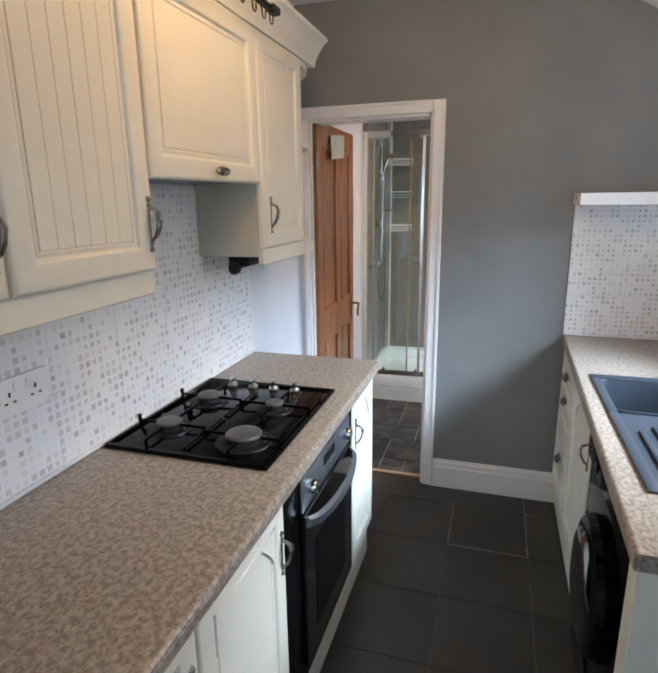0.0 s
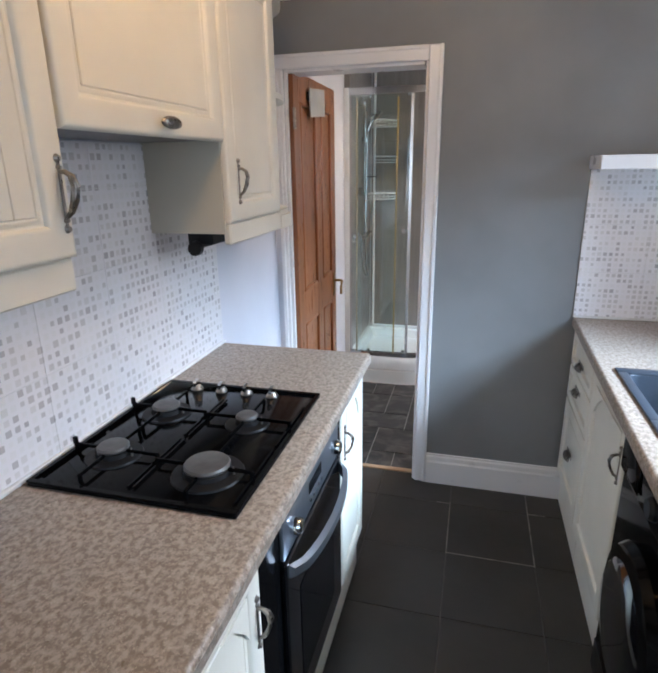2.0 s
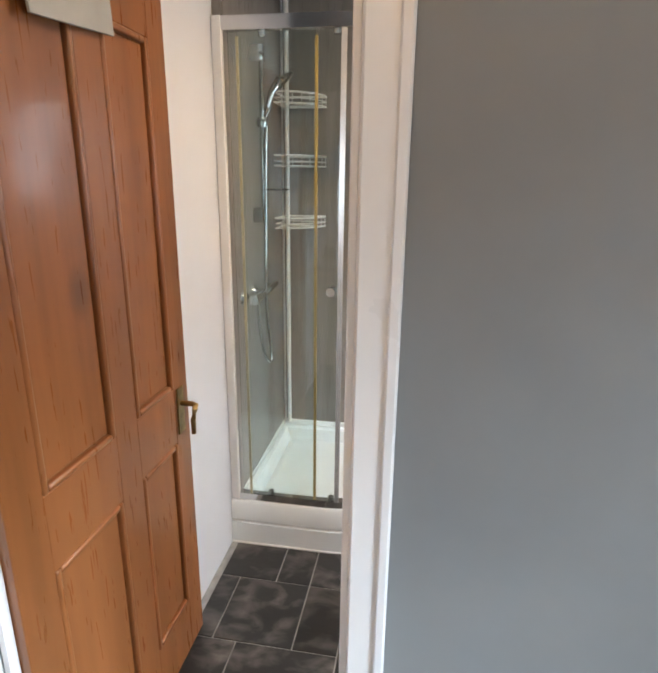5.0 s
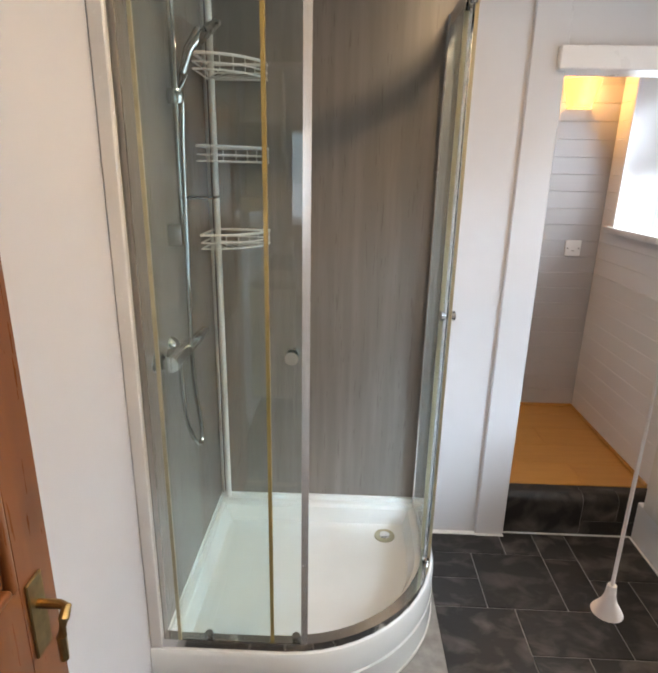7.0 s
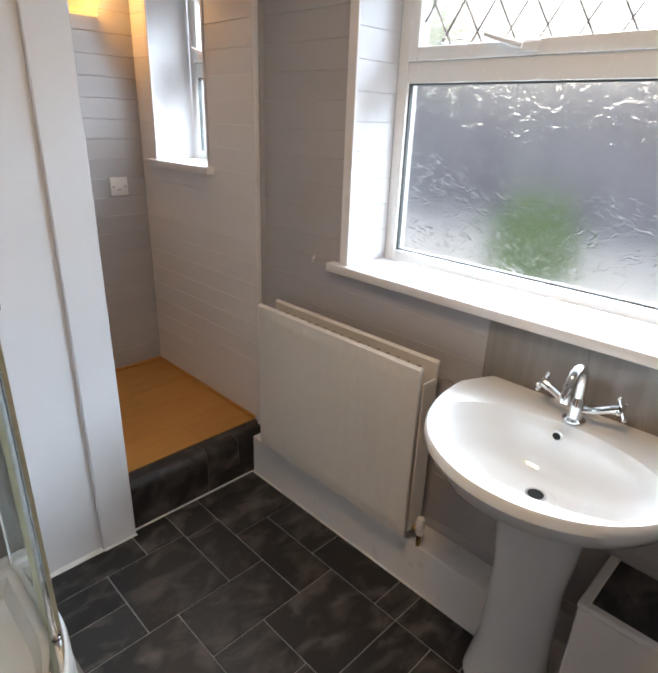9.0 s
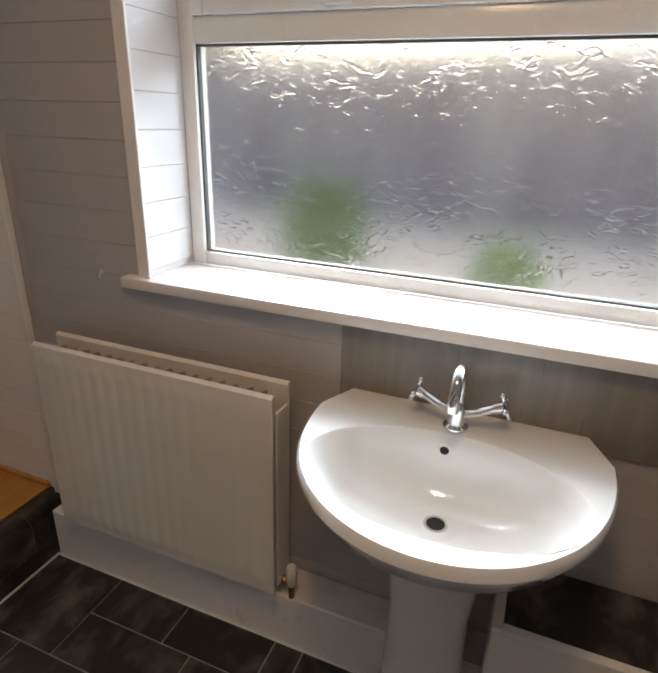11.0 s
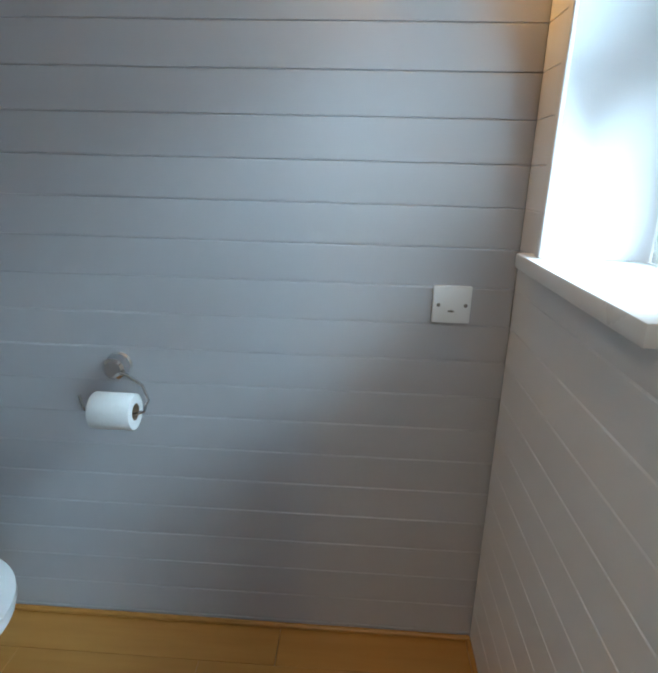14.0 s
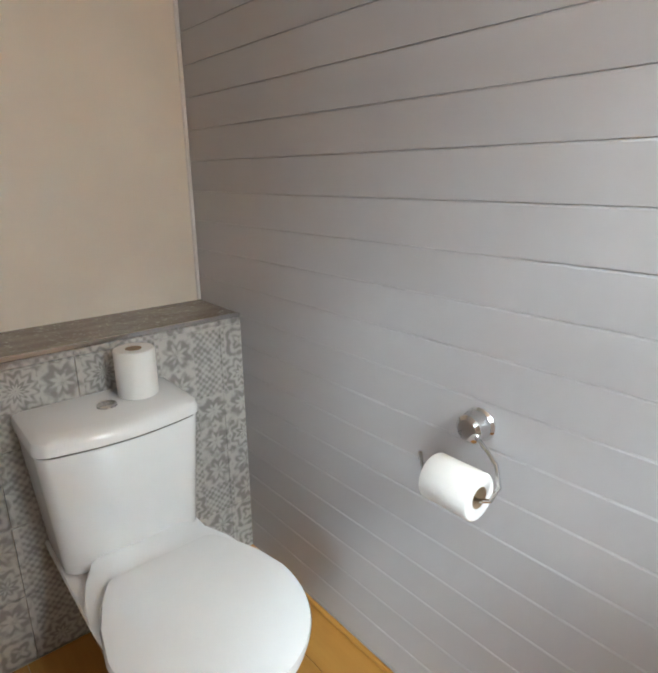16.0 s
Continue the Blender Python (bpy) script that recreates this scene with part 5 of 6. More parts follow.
# corner caddy
cd = thing("corner_caddy", (PX + 0.05, PY - 0.05, 0.23), "white wire corner caddy on a tension pole", "shower caddy")
part("pole", cone(NB(), (PX + 0.035, PY - 0.035, 0.232), (PX + 0.035, PY - 0.035, 2.355), 0.011, seg=14), WHITE, cd)
for z in (1.30, 1.578, 1.842):
    bk = NB()
    cx, cy = PX + 0.022, PY - 0.022
    for zz, r in ((z + 0.045, 0.0048), (z + 0.02, 0.0024), (z, 0.0032)):
        tube(bk, [(cx, cy, zz)] + [(cx + 0.202 * math.cos(radians(a)), cy + 0.202 * math.sin(radians(a)), zz) for a in range(-1, -90, -8)] + [(cx, cy, zz)], r, 6)
    for a in range(-6, -90, -12):
        q = (cx + 0.202 * math.cos(radians(a)), cy + 0.202 * math.sin(radians(a)))
        tube(bk, [(q[0], q[1], z), (q[0], q[1], z + 0.045)], 0.0018, 5)
        tube(bk, [(cx, cy, z), (q[0], q[1], z)], 0.0018, 5)
    part("basket", bk, WHITE, cd, "white wire basket")

# pull cord
CX, CY = -0.04, 2.985
pc = thing("light_pull_cord", (CX, CY, 2.36), "white bell light pull on a cord", "light pull")
part("cord", tube(NB(), [(CX, CY, 2.36), (CX, CY, 1.8), (CX, CY, 1.31)], 0.0012, 6), PLASTIC, pc)
part("bell", spin(NB(), [(0.0028, 0.021), (0.0035, 0.013), (0.005, 0.008), (0.0088, 0.002), (0.0098, 0.0), (0.008, -0.001)], (CX, CY, 1.289), "z", 20), PLASTIC, pc)
part("switch_box", spin(NB(), [(0.042, 0.0), (0.040, -0.025), (0.015, -0.035)], (CX, CY, 2.36), "z", 20), PLASTIC, pc)

# boxed plinth along the window wall, pipe boxing by the basin
structure("boxed_plinth", bx(NB(), (1.094, 2.79, 0.0), (BR, 4.784, 0.188), 0.004), WHITE, "white boxed plinth along the wall", "boxing")
pb = thing("pipe_boxing", (1.05, 3.1, 0.0), "white pipe boxing with a dark tiled top", "boxing")
part("box", bx(NB(), (0.985, 2.80, 0.0), (1.0935, 3.355, 0.440), 0.003), WHITE, pb)
part("box_back", bx(NB(), (1.0937, 2.80, 0.189), (BR, 3.355, 0.440), 0.003), WHITE, pb)
part("edge_trim", bx(bx(NB(), (0.983, 3.333, 0.4402), (BR, 3.357, 0.455), 0.002), (0.983, 2.80, 0.4402), (1.005, 3.3325, 0.455), 0.002), WHITE, pb)
part("tiled_top", bx(NB(), (1.0055, 2.80, 0.4402), (BR - 0.001, 3.3325, 0.4515), 0.001), SLATE, pb, "dark tiled top")
structure("splash_panel", bx(NB(), (BR - 0.008, 2.85, 0.80), (BR - 0.0005, 3.80, 0.9995), 0.001), PANEL, "grey splashback panel behind the basin", "wall panel")

# window over the basin
def window(name, y0, y1, z0, z1, xin, xf, transom, label, lead=True):
    w = tagged(new(name), label, "window", "", "structure")
    w.matrix_basis = Matrix.Translation((xf, (y0 + y1) / 2, z0))
    part("window_sill", bx(NB(), (xin - 0.036, y0 - 0.03, z0 - 0.031), (xf, y1 + 0.062, z0), 0.005, 2), WHITE, w, "white painted sill")
    rv = NB()
    bx(rv, (xin - 0.004, y1 - 0.012, z0 + 0.0005), (xf, y1 + 0.001, z1))
    bx(rv, (xin - 0.004, y0 - 0.001, z0 + 0.0005), (xf, y0 + 0.012, z1))
    bx(rv, (xin - 0.004, y0 + 0.0125, z1 - 0.012), (xf, y1 - 0.0125, z1 + 0.001))
    part("reveal_lining", rv, WHITEWALL, w, "white painted reveal")
    k = z0 + 0.02
    while lead and k < z1 - 0.03:
        bd = bx(NB(), (xin - 0.002, y1 - 0.018, k), (xf - 0.001, y1 - 0.0125, min(k + BOARD - 0.0012, z1 - 0.014)), 0.001)
        part("reveal_board", bd, WHITEWALL, w)
        k += BOARD
    part("corner_bead", bx(NB(), (xin - 0.014, y1 - 0.014, z0 + 0.0005), (xin - 0.0045, y1 + 0.014, z1), 0.002), WHITE, w) if not lead else part("corner_bead", bx(bx(NB(), (xin - 0.014, y1 - 0.022, z0 + 0.0005), (xin - 0.0045, y1 + 0.016, z1), 0.002), (xin - 0.014, y0 - 0.026, z0 + 0.0005), (xin - 0.0045, y0 + 0.026, z1), 0.002), WHITE, w)
    a, b, c, d = y0 + 0.018, y1 - 0.018, z0, z1 - 0.012
    fr = NB()
    for lo, hi in (((a, c), (a + 0.042, d)), ((b - 0.042, c), (b, d)), ((a + 0.042, c), (b - 0.042, c + 0.038)), ((a + 0.042, d - 0.042), (b - 0.042, d)),
                   ((a + 0.042, transom), (b - 0.042, transom + 0.062))):
        bx(fr, (xf, lo[0], lo[1]), (xf + 0.06, hi[0], hi[1]), 0.004, 2)
    part("window_frame", fr, UPVC, w)
    gk = NB()
    for lo, hi in (((a + 0.042, c + 0.038), (a + 0.047, transom)), ((b - 0.047, c + 0.038), (b - 0.042, transom)), ((a + 0.047, c + 0.038), (b - 0.047, c + 0.043)), ((a + 0.047, transom - 0.005), (b - 0.047, transom))):
        bx(gk, (xf + 0.012, lo[0], lo[1]), (xf + 0.03, hi[0], hi[1]))
    part("gasket", gk, GREYSEAL, w)
    p = part("pane", bx(NB(), (xf + 0.018, a + 0.04, c + 0.036), (xf + 0.024, b - 0.04, transom + 0.002)), RAINGLASS, w, "rain-patterned obscure glass")
    p.visible_shadow = False
    sh = NB()
    t0, t1 = transom + 0.062, d - 0.042
    for lo, hi in (((a + 0.043, t0), (a + 0.083, t1)), ((b - 0.083, t0), (b - 0.043, t1)), ((a + 0.083, t0), (b - 0.083, t0 + 0.040)), ((a + 0.083, t1 - 0.040), (b - 0.083, t1))):
        bx(sh, (xf - 0.012, lo[0], lo[1]), (xf + 0.045, hi[0], hi[1]), 0.004, 2)
    sa = part("opening_sash", sh, UPVC, w)
    p = part("pane", bx(NB(), (xf + 0.018, a + 0.08, t0 + 0.038), (xf + 0.024, b - 0.08, t1 - 0.038)), RAINGLASS, sa)
    p.visible_shadow = False
    ym = (a + b) / 2 + 0.22 if b - a > 1 else (a + b) / 2
    part("handle", bx(tube(NB(), [(xf - 0.03, ym, t0 + 0.022), (xf - 0.036, ym + 0.03, t0 + 0.030), (xf - 0.042, ym + 0.11, t0 + 0.055)], [0.008, 0.008, 0.006], 8),
                      (xf - 0.022, ym - 0.045, t0 + 0.008), (xf - 0.012, ym + 0.025, t0 + 0.034), 0.003), PLASTIC, sa, "white casement handle")
    if lead:
        ld = NB()
        y0_, y1_, z0_, z1_ = a + 0.083, b - 0.083, t0 + 0.040, t1 - 0.040
        h, pitch = z1_ - z0_, 0.105
        n = int((y1_ - y0_) / pitch) + 4
        for k in range(-3, n):
            for sgn in (1, -1):
                ys = y0_ + k * pitch
                p0, p1 = [ys, z0_], [ys + sgn * h * 0.62, z1_]
                if sgn < 0:
                    p0[0] += h * 0.62
                    p1[0] += h * 0.62
                dy, dz = p1[0] - p0[0], p1[1] - p0[1]
                t_lo, t_hi = 0.0, 1.0
                for lim, side in ((y0_, 1), (y1_, -1)):
                    if abs(dy) > 1e-6:
                        t = (lim - p0[0]) / dy
                        if dy * side > 0:
                            t_lo = max(t_lo, t)
                        else:
                            t_hi = min(t_hi, t)
                if t_hi - t_lo > 0.02:
                    q0, q1 = (p0[0] + dy * t_lo, p0[1] + dz * t_lo), (p0[0] + dy * t_hi, p0[1] + dz * t_hi)
                    tube(ld, [(xf + 0.016, *q0), (xf + 0.016, *q1)], 0.0035, 4)
        part("lead_lattice", ld, PEWTER, sa, "diamond lead lattice")
    return w


window("window_1", W1[0], W1[1], W1[2], W1[3], BR, 1.395, 1.618, "white window with obscure glass and leaded top light")
window("window_2", W2[0], W2[1], W2[2], W2[3], TR, 1.37, 1.66, "small white alcove window with obscure glass", False)

wh = thing("wall_hook", (BR, 4.531, 1.025), "tiny white hook on the boarded wall", "hook")
part("hook", tube(NB(), [(BR, 4.531, 1.034), (BR - 0.010, 4.531, 1.030), (BR - 0.013, 4.531, 1.020), (BR - 0.008, 4.531, 1.014)], 0.0022, 8), PLASTIC, wh)
part("base", bx(NB(), (BR - 0.003, 4.5275, 1.022), (BR - 0.0002, 4.5345, 1.038), 0.001), PLASTIC, wh)
structure("floor_sealant", bx(bx(bx(NB(), (1.086, 3.36, 0.0), (1.0938, 4.780, 0.006), 0.002), (0.17, BB - 0.026, 0.0), (0.394, BB - 0.0005, 0.005), 0.002), (0.394, BB - 0.030, 0.0), (0.5200, BB - 0.0185, 0.006), 0.002),
          SEALANT, "white sealant along the floor edges", "trim")

# radiator
rad = thing("radiator", (1.10, 4.29, 0.19), "cream double panel radiator under the window", "radiator")
RY0, RY1, RZ0, RZ1 = 3.912, 4.668, 0.232, 0.840


def rad_panel(x0, flip):
    bm = NB()
    n = 16
    pts = []
    for k in range(n):
        y = RY0 + 0.022 + (RY1 - RY0 - 0.044) * k / n
        w = (RY1 - RY0 - 0.044) / n
        pts += [(y + w * 0.04, 0.0), (y + w * 0.32, 0.0014), (y + w * 0.68, 0.0014), (y + w * 0.96, 0.0)]
    out = [(RY0, 0.0)] + pts + [(RY1, 0.0)]
    zs = [(RZ0, -1.0), (RZ0 + 0.005, 0.0), (RZ0 + 0.030, 0.0), (RZ0 + 0.038, 2.4), (RZ0 + 0.052, 1.0), (RZ1 - 0.054, 1.0), (RZ1 - 0.038, 2.4), (RZ1 - 0.030, 0.0), (RZ1 - 0.006, 0.0), (RZ1, -1.0)]
    sgn = 1 if flip else -1
    rows = [[bm.verts.new((x0 + sgn * (d * max(0, f)) + (-sgn * 0.006 if f < 0 else 0), y, z)) for y, d in out] for z, f in zs]
    for r0, r1 in zip(rows, rows[1:]):
        for a, b, c, d in zip(r0, r0[1:], r1[1:], r1):
            bm.faces.new((a, b, c, d))
    bmesh.ops.recalc_face_normals(bm, faces=bm.faces)
    bmesh.ops.solidify(bm, geom=list(bm.faces), thickness=0.010)
    return bm


part("front_panel", rad_panel(1.058, False), RADPAINT, rad, "ribbed cream radiator panel")
part("back_panel", rad_panel(1.142, False), RADPAINT, rad, "ribbed cream radiator panel")
for k in range(17):
    w = (RY1 - RY0 - 0.06) / 17
    y = RY0 + 0.03 + w * k
    fin = ribbon(NB(), [(1.097 - 0.024 * math.cos(2 * math.pi * q / 12), y + w * q / 12) for q in range(13)], 0.0024, RZ0 + 0.03, RZ1 - 0.020)
    part("convector_fin", fin, FINSTEEL, rad)
part("end_strip", bx(NB(), (1.071, RY0 - 0.001, RZ0 + 0.01), (1.132, RY0 + 0.006, RZ1 - 0.05), 0.002), RADPAINT, rad)
for y in (RY0 + 0.12, RY1 - 0.15):
    part("wall_bracket", bx(NB(), (1.143, y, 0.35), (BR, y + 0.03, 0.75)), RADPAINT, rad)
vl = part("valve", spin(NB(), [(0.013, -0.03), (0.016, -0.01), (0.017, 0.02), (0.012, 0.034)], (1.10, RY0 - 0.028, 0.265), "z", 16), PLASTIC, rad, "white radiator valve")
part("valve_body", cone(cone(NB(), (1.10, RY0 - 0.028, 0.188), (1.10, RY0 - 0.028, 0.240), 0.0085), (1.10, RY0 - 0.03, 0.235), (1.10, RY0 + 0.01, 0.25), 0.010), BRASS, vl)

# washbasin
wb_ = thing("washbasin", (1.0, 3.50, 0.0), "white ceramic pedestal washbasin with chrome tap", "washbasin")
CY, XB = 3.497, BR - 0.009


def basin_outline(s, n=40, front=0.705, half=0.315):
    """D shape: flat against the wall, a long oval to the front."""
    pts = []
    for k in range(n + 1):
        t = -math.pi / 2 + math.pi * k / n
        x = XB - 0.10 - (XB - 0.10 - front) * (math.cos(t) ** 0.85 if math.cos(t) > 0 else 0) * s
        y = CY + half * s * math.sin(t) * (1.0 if True else 0)
        pts.append((x, y))
    return [(XB, CY - (half * 0.86) * s)] + pts + [(XB, CY + (half * 0.86) * s)]


bz = 0.835
bs = NB()
lv = [(0.42, 0.66), (0.70, 0.70), (0.93, 0.765), (1.0, 0.812), (0.995, 0.828), (0.98, bz), (0.955, bz)]
loops = []
for s_, z in lv:
    if s_ >= 0.9:
        o = basin_outline(s_)
    else:
        o = [(XB if k in (0, len(basin_outline(1)) - 1) else x, y) for k, (x, y) in enumerate(basin_outline(s_))]
    loops.append([bs.verts.new((x, y, z)) for x, y in o])


def oval(cx, cy, rx, ry, z, n, bmx):
    return [bmx.verts.new((cx + rx * math.cos(t), cy + ry * math.sin(t), z)) for t in [2 * math.pi * k / n for k in range(n)]]


for l0, l1 in zip(loops, loops[1:]):
    n = len(l0)
    for j in range(n):
        bs.faces.new((l0[j], l0[(j + 1) % n], l1[(j + 1) % n], l1[j]))
bs.faces.new(loops[0][::-1])
N = 44
ocx = 0.918
inner = [oval(ocx + sh_, CY, rx, ry, z, N, bs) for (rx, ry, z), sh_ in zip(((0.166, 0.268, bz + 0.001), (0.160, 0.260, bz - 0.008), (0.150, 0.244, bz - 0.035), (0.125, 0.195, bz - 0.090), (0.08, 0.115, bz - 0.126), (0.028, 0.028, bz - 0.138)), (0, 0, 0.004, 0.014, 0.028, 0.040))]
for l0, l1 in zip(inner, inner[1:]):
    for j in range(N):
        bs.faces.new((l0[j], l0[(j + 1) % N], l1[(j + 1) % N], l1[j]))
bs.faces.new(inner[-1])
top_e = [e for e in bs.edges if len(e.link_faces) == 1]
bmesh.ops.bridge_loops(bs, edges=top_e)
part("basin", bs, CERAMIC, wb_)
ped = NB()
rings = []
for z, rx, ry, cx in ((0.0, 0.105, 0.125, 1.03), (0.02, 0.104, 0.122, 1.03), (0.15, 0.088, 0.098, 1.035), (0.40, 0.085, 0.092, 1.04), (0.60, 0.098, 0.115, 1.035), (0.70, 0.125, 0.150, 1.02)):
    rings.append(oval(cx, CY, rx, ry, z, 28, ped))
for r0, r1 in zip(rings, rings[1:]):
    for j in range(28):
        ped.faces.new((r0[j], r0[(j + 1) % 28], r1[(j + 1) % 28], r1[j]))
ped.faces.new(rings[0][::-1]); ped.faces.new(rings[-1])
part("pedestal", ped, CERAMIC, wb_, "white ceramic pedestal")
part("waste", spin(NB(), [(0.026, 0.0), (0.0245, 0.003), (0.019, 0.003)], (ocx + 0.04, CY, bz - 0.1375), "z", 20), CHROME, wb_)
part("plug_hole", spin(NB(), [(0.019, 0.0), (0.018, 0.001)], (ocx + 0.04, CY, bz - 0.1345), "z", 18), BLACKMATT, wb_)
part("overflow", spin(NB(), [(0.014, 0.0), (0.013, -0.004)], (1.052, CY + 0.012, bz - 0.020), "x", 16), CERAMIC, wb_)
part("overflow_hole", spin(NB(), [(0.010, 0.0), (0.009, -0.0015)], (1.0482, CY + 0.012, bz - 0.020), "x", 14), BLACKMATT, wb_)
tp = part("tap", spin(NB(), [(0.028, 0.0), (0.027, 0.006), (0.019, 0.012), (0.017, 0.055), (0.013, 0.065)], (1.118, CY + 0.004, bz), "z", 20), CHROME, wb_, "chrome swan-neck basin tap")
part("spout", tube(NB(), [(1.118, CY + 0.004, bz + 0.05), (1.118, CY + 0.004, bz + 0.10)] + [(1.118 - 0.045 + 0.045 * math.cos(radians(a)), CY + 0.004, bz + 0.105 + 0.048 * math.sin(radians(a))) for a in range(0, 181, 20)] + [(1.027, CY + 0.004, bz + 0.085)], 0.0125, 12), CHROME, tp)
for sg_ in (-1, 1):
    arm = NB()
    e = (1.125, CY + 0.004 + sg_ * 0.075, bz + 0.060)
    tube(arm, [(1.118, CY + 0.004, bz + 0.030), ((1.118 + e[0]) / 2, (CY + e[1]) / 2, bz + 0.042), e], 0.0095, 10)
    d = Vector((e[0] - 1.118, e[1] - CY - 0.004, 0.03)).normalized()
    c = Vector(e)
    cone(arm, c, c + d * 0.018, 0.012, seg=14)
    for v in (Vector((1, 0, 0)), d.cross(Vector((1, 0, 0)))):
        cone(arm, c + d * 0.022 - v * 0.026, c + d * 0.022 + v * 0.026, 0.005, seg=10)
        ball(arm, c + d * 0.022 - v * 0.026, 0.0065, seg=10)
        ball(arm, c + d * 0.022 + v * 0.026, 0.0065, seg=10)
    part("tap_handle", arm, CHROME, tp)
# small fan box high on the wall
fan = thing("extractor_fan", (BR - 0.03, 4.58, 1.95), "cream wall extractor fan near the ceiling", "fan")
part("body", bx(NB(), (BR - 0.075, 4.50, 1.925), (BR, 4.665, 2.09), 0.010, 2), RADPAINT, fan)
part("grille", spin(NB(), [(0.060, 0.0), (0.058, -0.006), (0.050, -0.008)], (BR - 0.075, 4.582, 2.007), "x", 24), PLASTIC, fan)
bl = thing("ceiling_light", (0.25, 3.55, 2.36), "small bathroom ceiling light", "light")
part("base", spin(NB(), [(0.07, 0.0), (0.07, -0.012), (0.05, -0.022)], (0.25, 3.55, 2.36), "z", 24), WHITE, bl)

# ================= toilet alcove =================
st = thing("tiled_step", (0.81, 4.83, 0.0), "dark slate tiled step up to the alcove", "step")
prof = [(4.90, 0.0), (4.790, 0.0), (4.790, 0.165)] + [(4.825 - 0.035 * math.cos(radians(a)), 0.165 + 0.035 * math.sin(radians(a))) for a in range(15, 91, 15)] + [(4.875, 0.200), (4.90, 0.200)]
upper = [(4.90, 0.0745)] + [(y, max(z, 0.0745)) for y, z in prof[1:]]
part("nosing_tile", prism(NB(), prof, "x", 0.5205, 0.862), SLATE, st)
for x0, x1 in ((0.864, 1.018), (1.020, 1.178)):
    part("nosing_tile", prism(NB(), upper, "x", x0, x1), SLATE, st)
part("riser_tile", bx(NB(), (0.864, 4.7905, 0.0), (1.178, 4.899, 0.0725), 0.001), SLATE, st)
part("joint", prism(NB(), [(y + 0.0015 if y < 4.87 else y, z - 0.0015 if z > 0.01 else z) for y, z in prof], "x", 0.5206, 1.1779), GROUT, st)
part("sealant", bx(NB(), (0.5206, 4.781, 0.0), (1.093, 4.7895, 0.006), 0.002), SEALANT, st)
for name, lo, hi in (("floor_bead_far", (TL + 0.25, TF - 0.014, TFLOOR), (TR, TF, TFLOOR + 0.016)), ("floor_bead_side", (TR - 0.014, 4.875, TFLOOR), (TR, TF - 0.0145, TFLOOR + 0.016))):
    structure(name, bx(NB(), lo, hi, 0.004), LAMINATE, "wood-look bead round the laminate floor", "trim")
bxg = thing("cistern_boxing", (-0.71, 5.32, TFLOOR), "half-height boxing faced with patchwork tiles", "boxing")
LX = -0.592
part("box", bx(NB(), (TL + 0.0005, 4.885, TFLOOR), (LX - 0.009, TF - 0.0005, 1.022)), CARCASS, bxg)
part("ledge_top", bx(NB(), (TL + 0.0006, 4.885, 1.0225), (LX - 0.006, TF - 0.0006, 1.034), 0.002), LEDGE, bxg, "grey-brown ledge top")
part("edge_strip", bx(NB(), (LX - 0.008, 4.885, 1.024), (LX + 0.001, TF - 0.0006, 1.036), 0.002), CHROME, bxg, "bright metal edge strip")
structure("wall_edge_strip", bx(NB(), (TL + 0.0005, TF - 0.012, 1.036), (TL + 0.010, TF - 0.0005, 2.36), 0.002), WHITE, "white strip in the wall corner", "trim")

wc = thing("toilet", (-0.2, 5.325, TFLOOR), "white close-coupled toilet with closed lid", "toilet")
TY = 5.318


def rounded(x0, x1, y0, y1, bow, rc=0.030):
    """Plan outline with rounded front corners and a bowed front (towards +x)."""
    pts = [(x0, y0), (x0, y1)]
    mid, half = (y0 + y1) / 2, (y1 - y0) / 2
    front = [(x1 - rc + rc * math.sin(radians(a)), y1 - rc + rc * math.cos(radians(a))) for a in range(0, 91, 18)]
    front += [(x1, y1 - rc - (2 * half - 2 * rc) * k / 10) for k in range(1, 10)]
    front += [(x1 - rc + rc * math.cos(radians(a)), y0 + rc - rc * math.sin(radians(a))) for a in range(0, 91, 18)]
    return pts + [(x + bow * math.cos(math.pi / 2 * (y - mid) / half) if x > x1 - rc - 1e-6 else x, y) for x, y in front]


def loft(sections, caps=True):
    bm = NB()
    loops = [[bm.verts.new((x, y, z)) for x, y in o] for o, z in sections]
    for l0, l1 in zip(loops, loops[1:]):
        n = len(l0)
        for j in range(n):
            bm.faces.new((l0[j], l0[(j + 1) % n], l1[(j + 1) % n], l1[j]))
    bm.faces.new(loops[0][::-1]); bm.faces.new(loops[-1])
    return bm


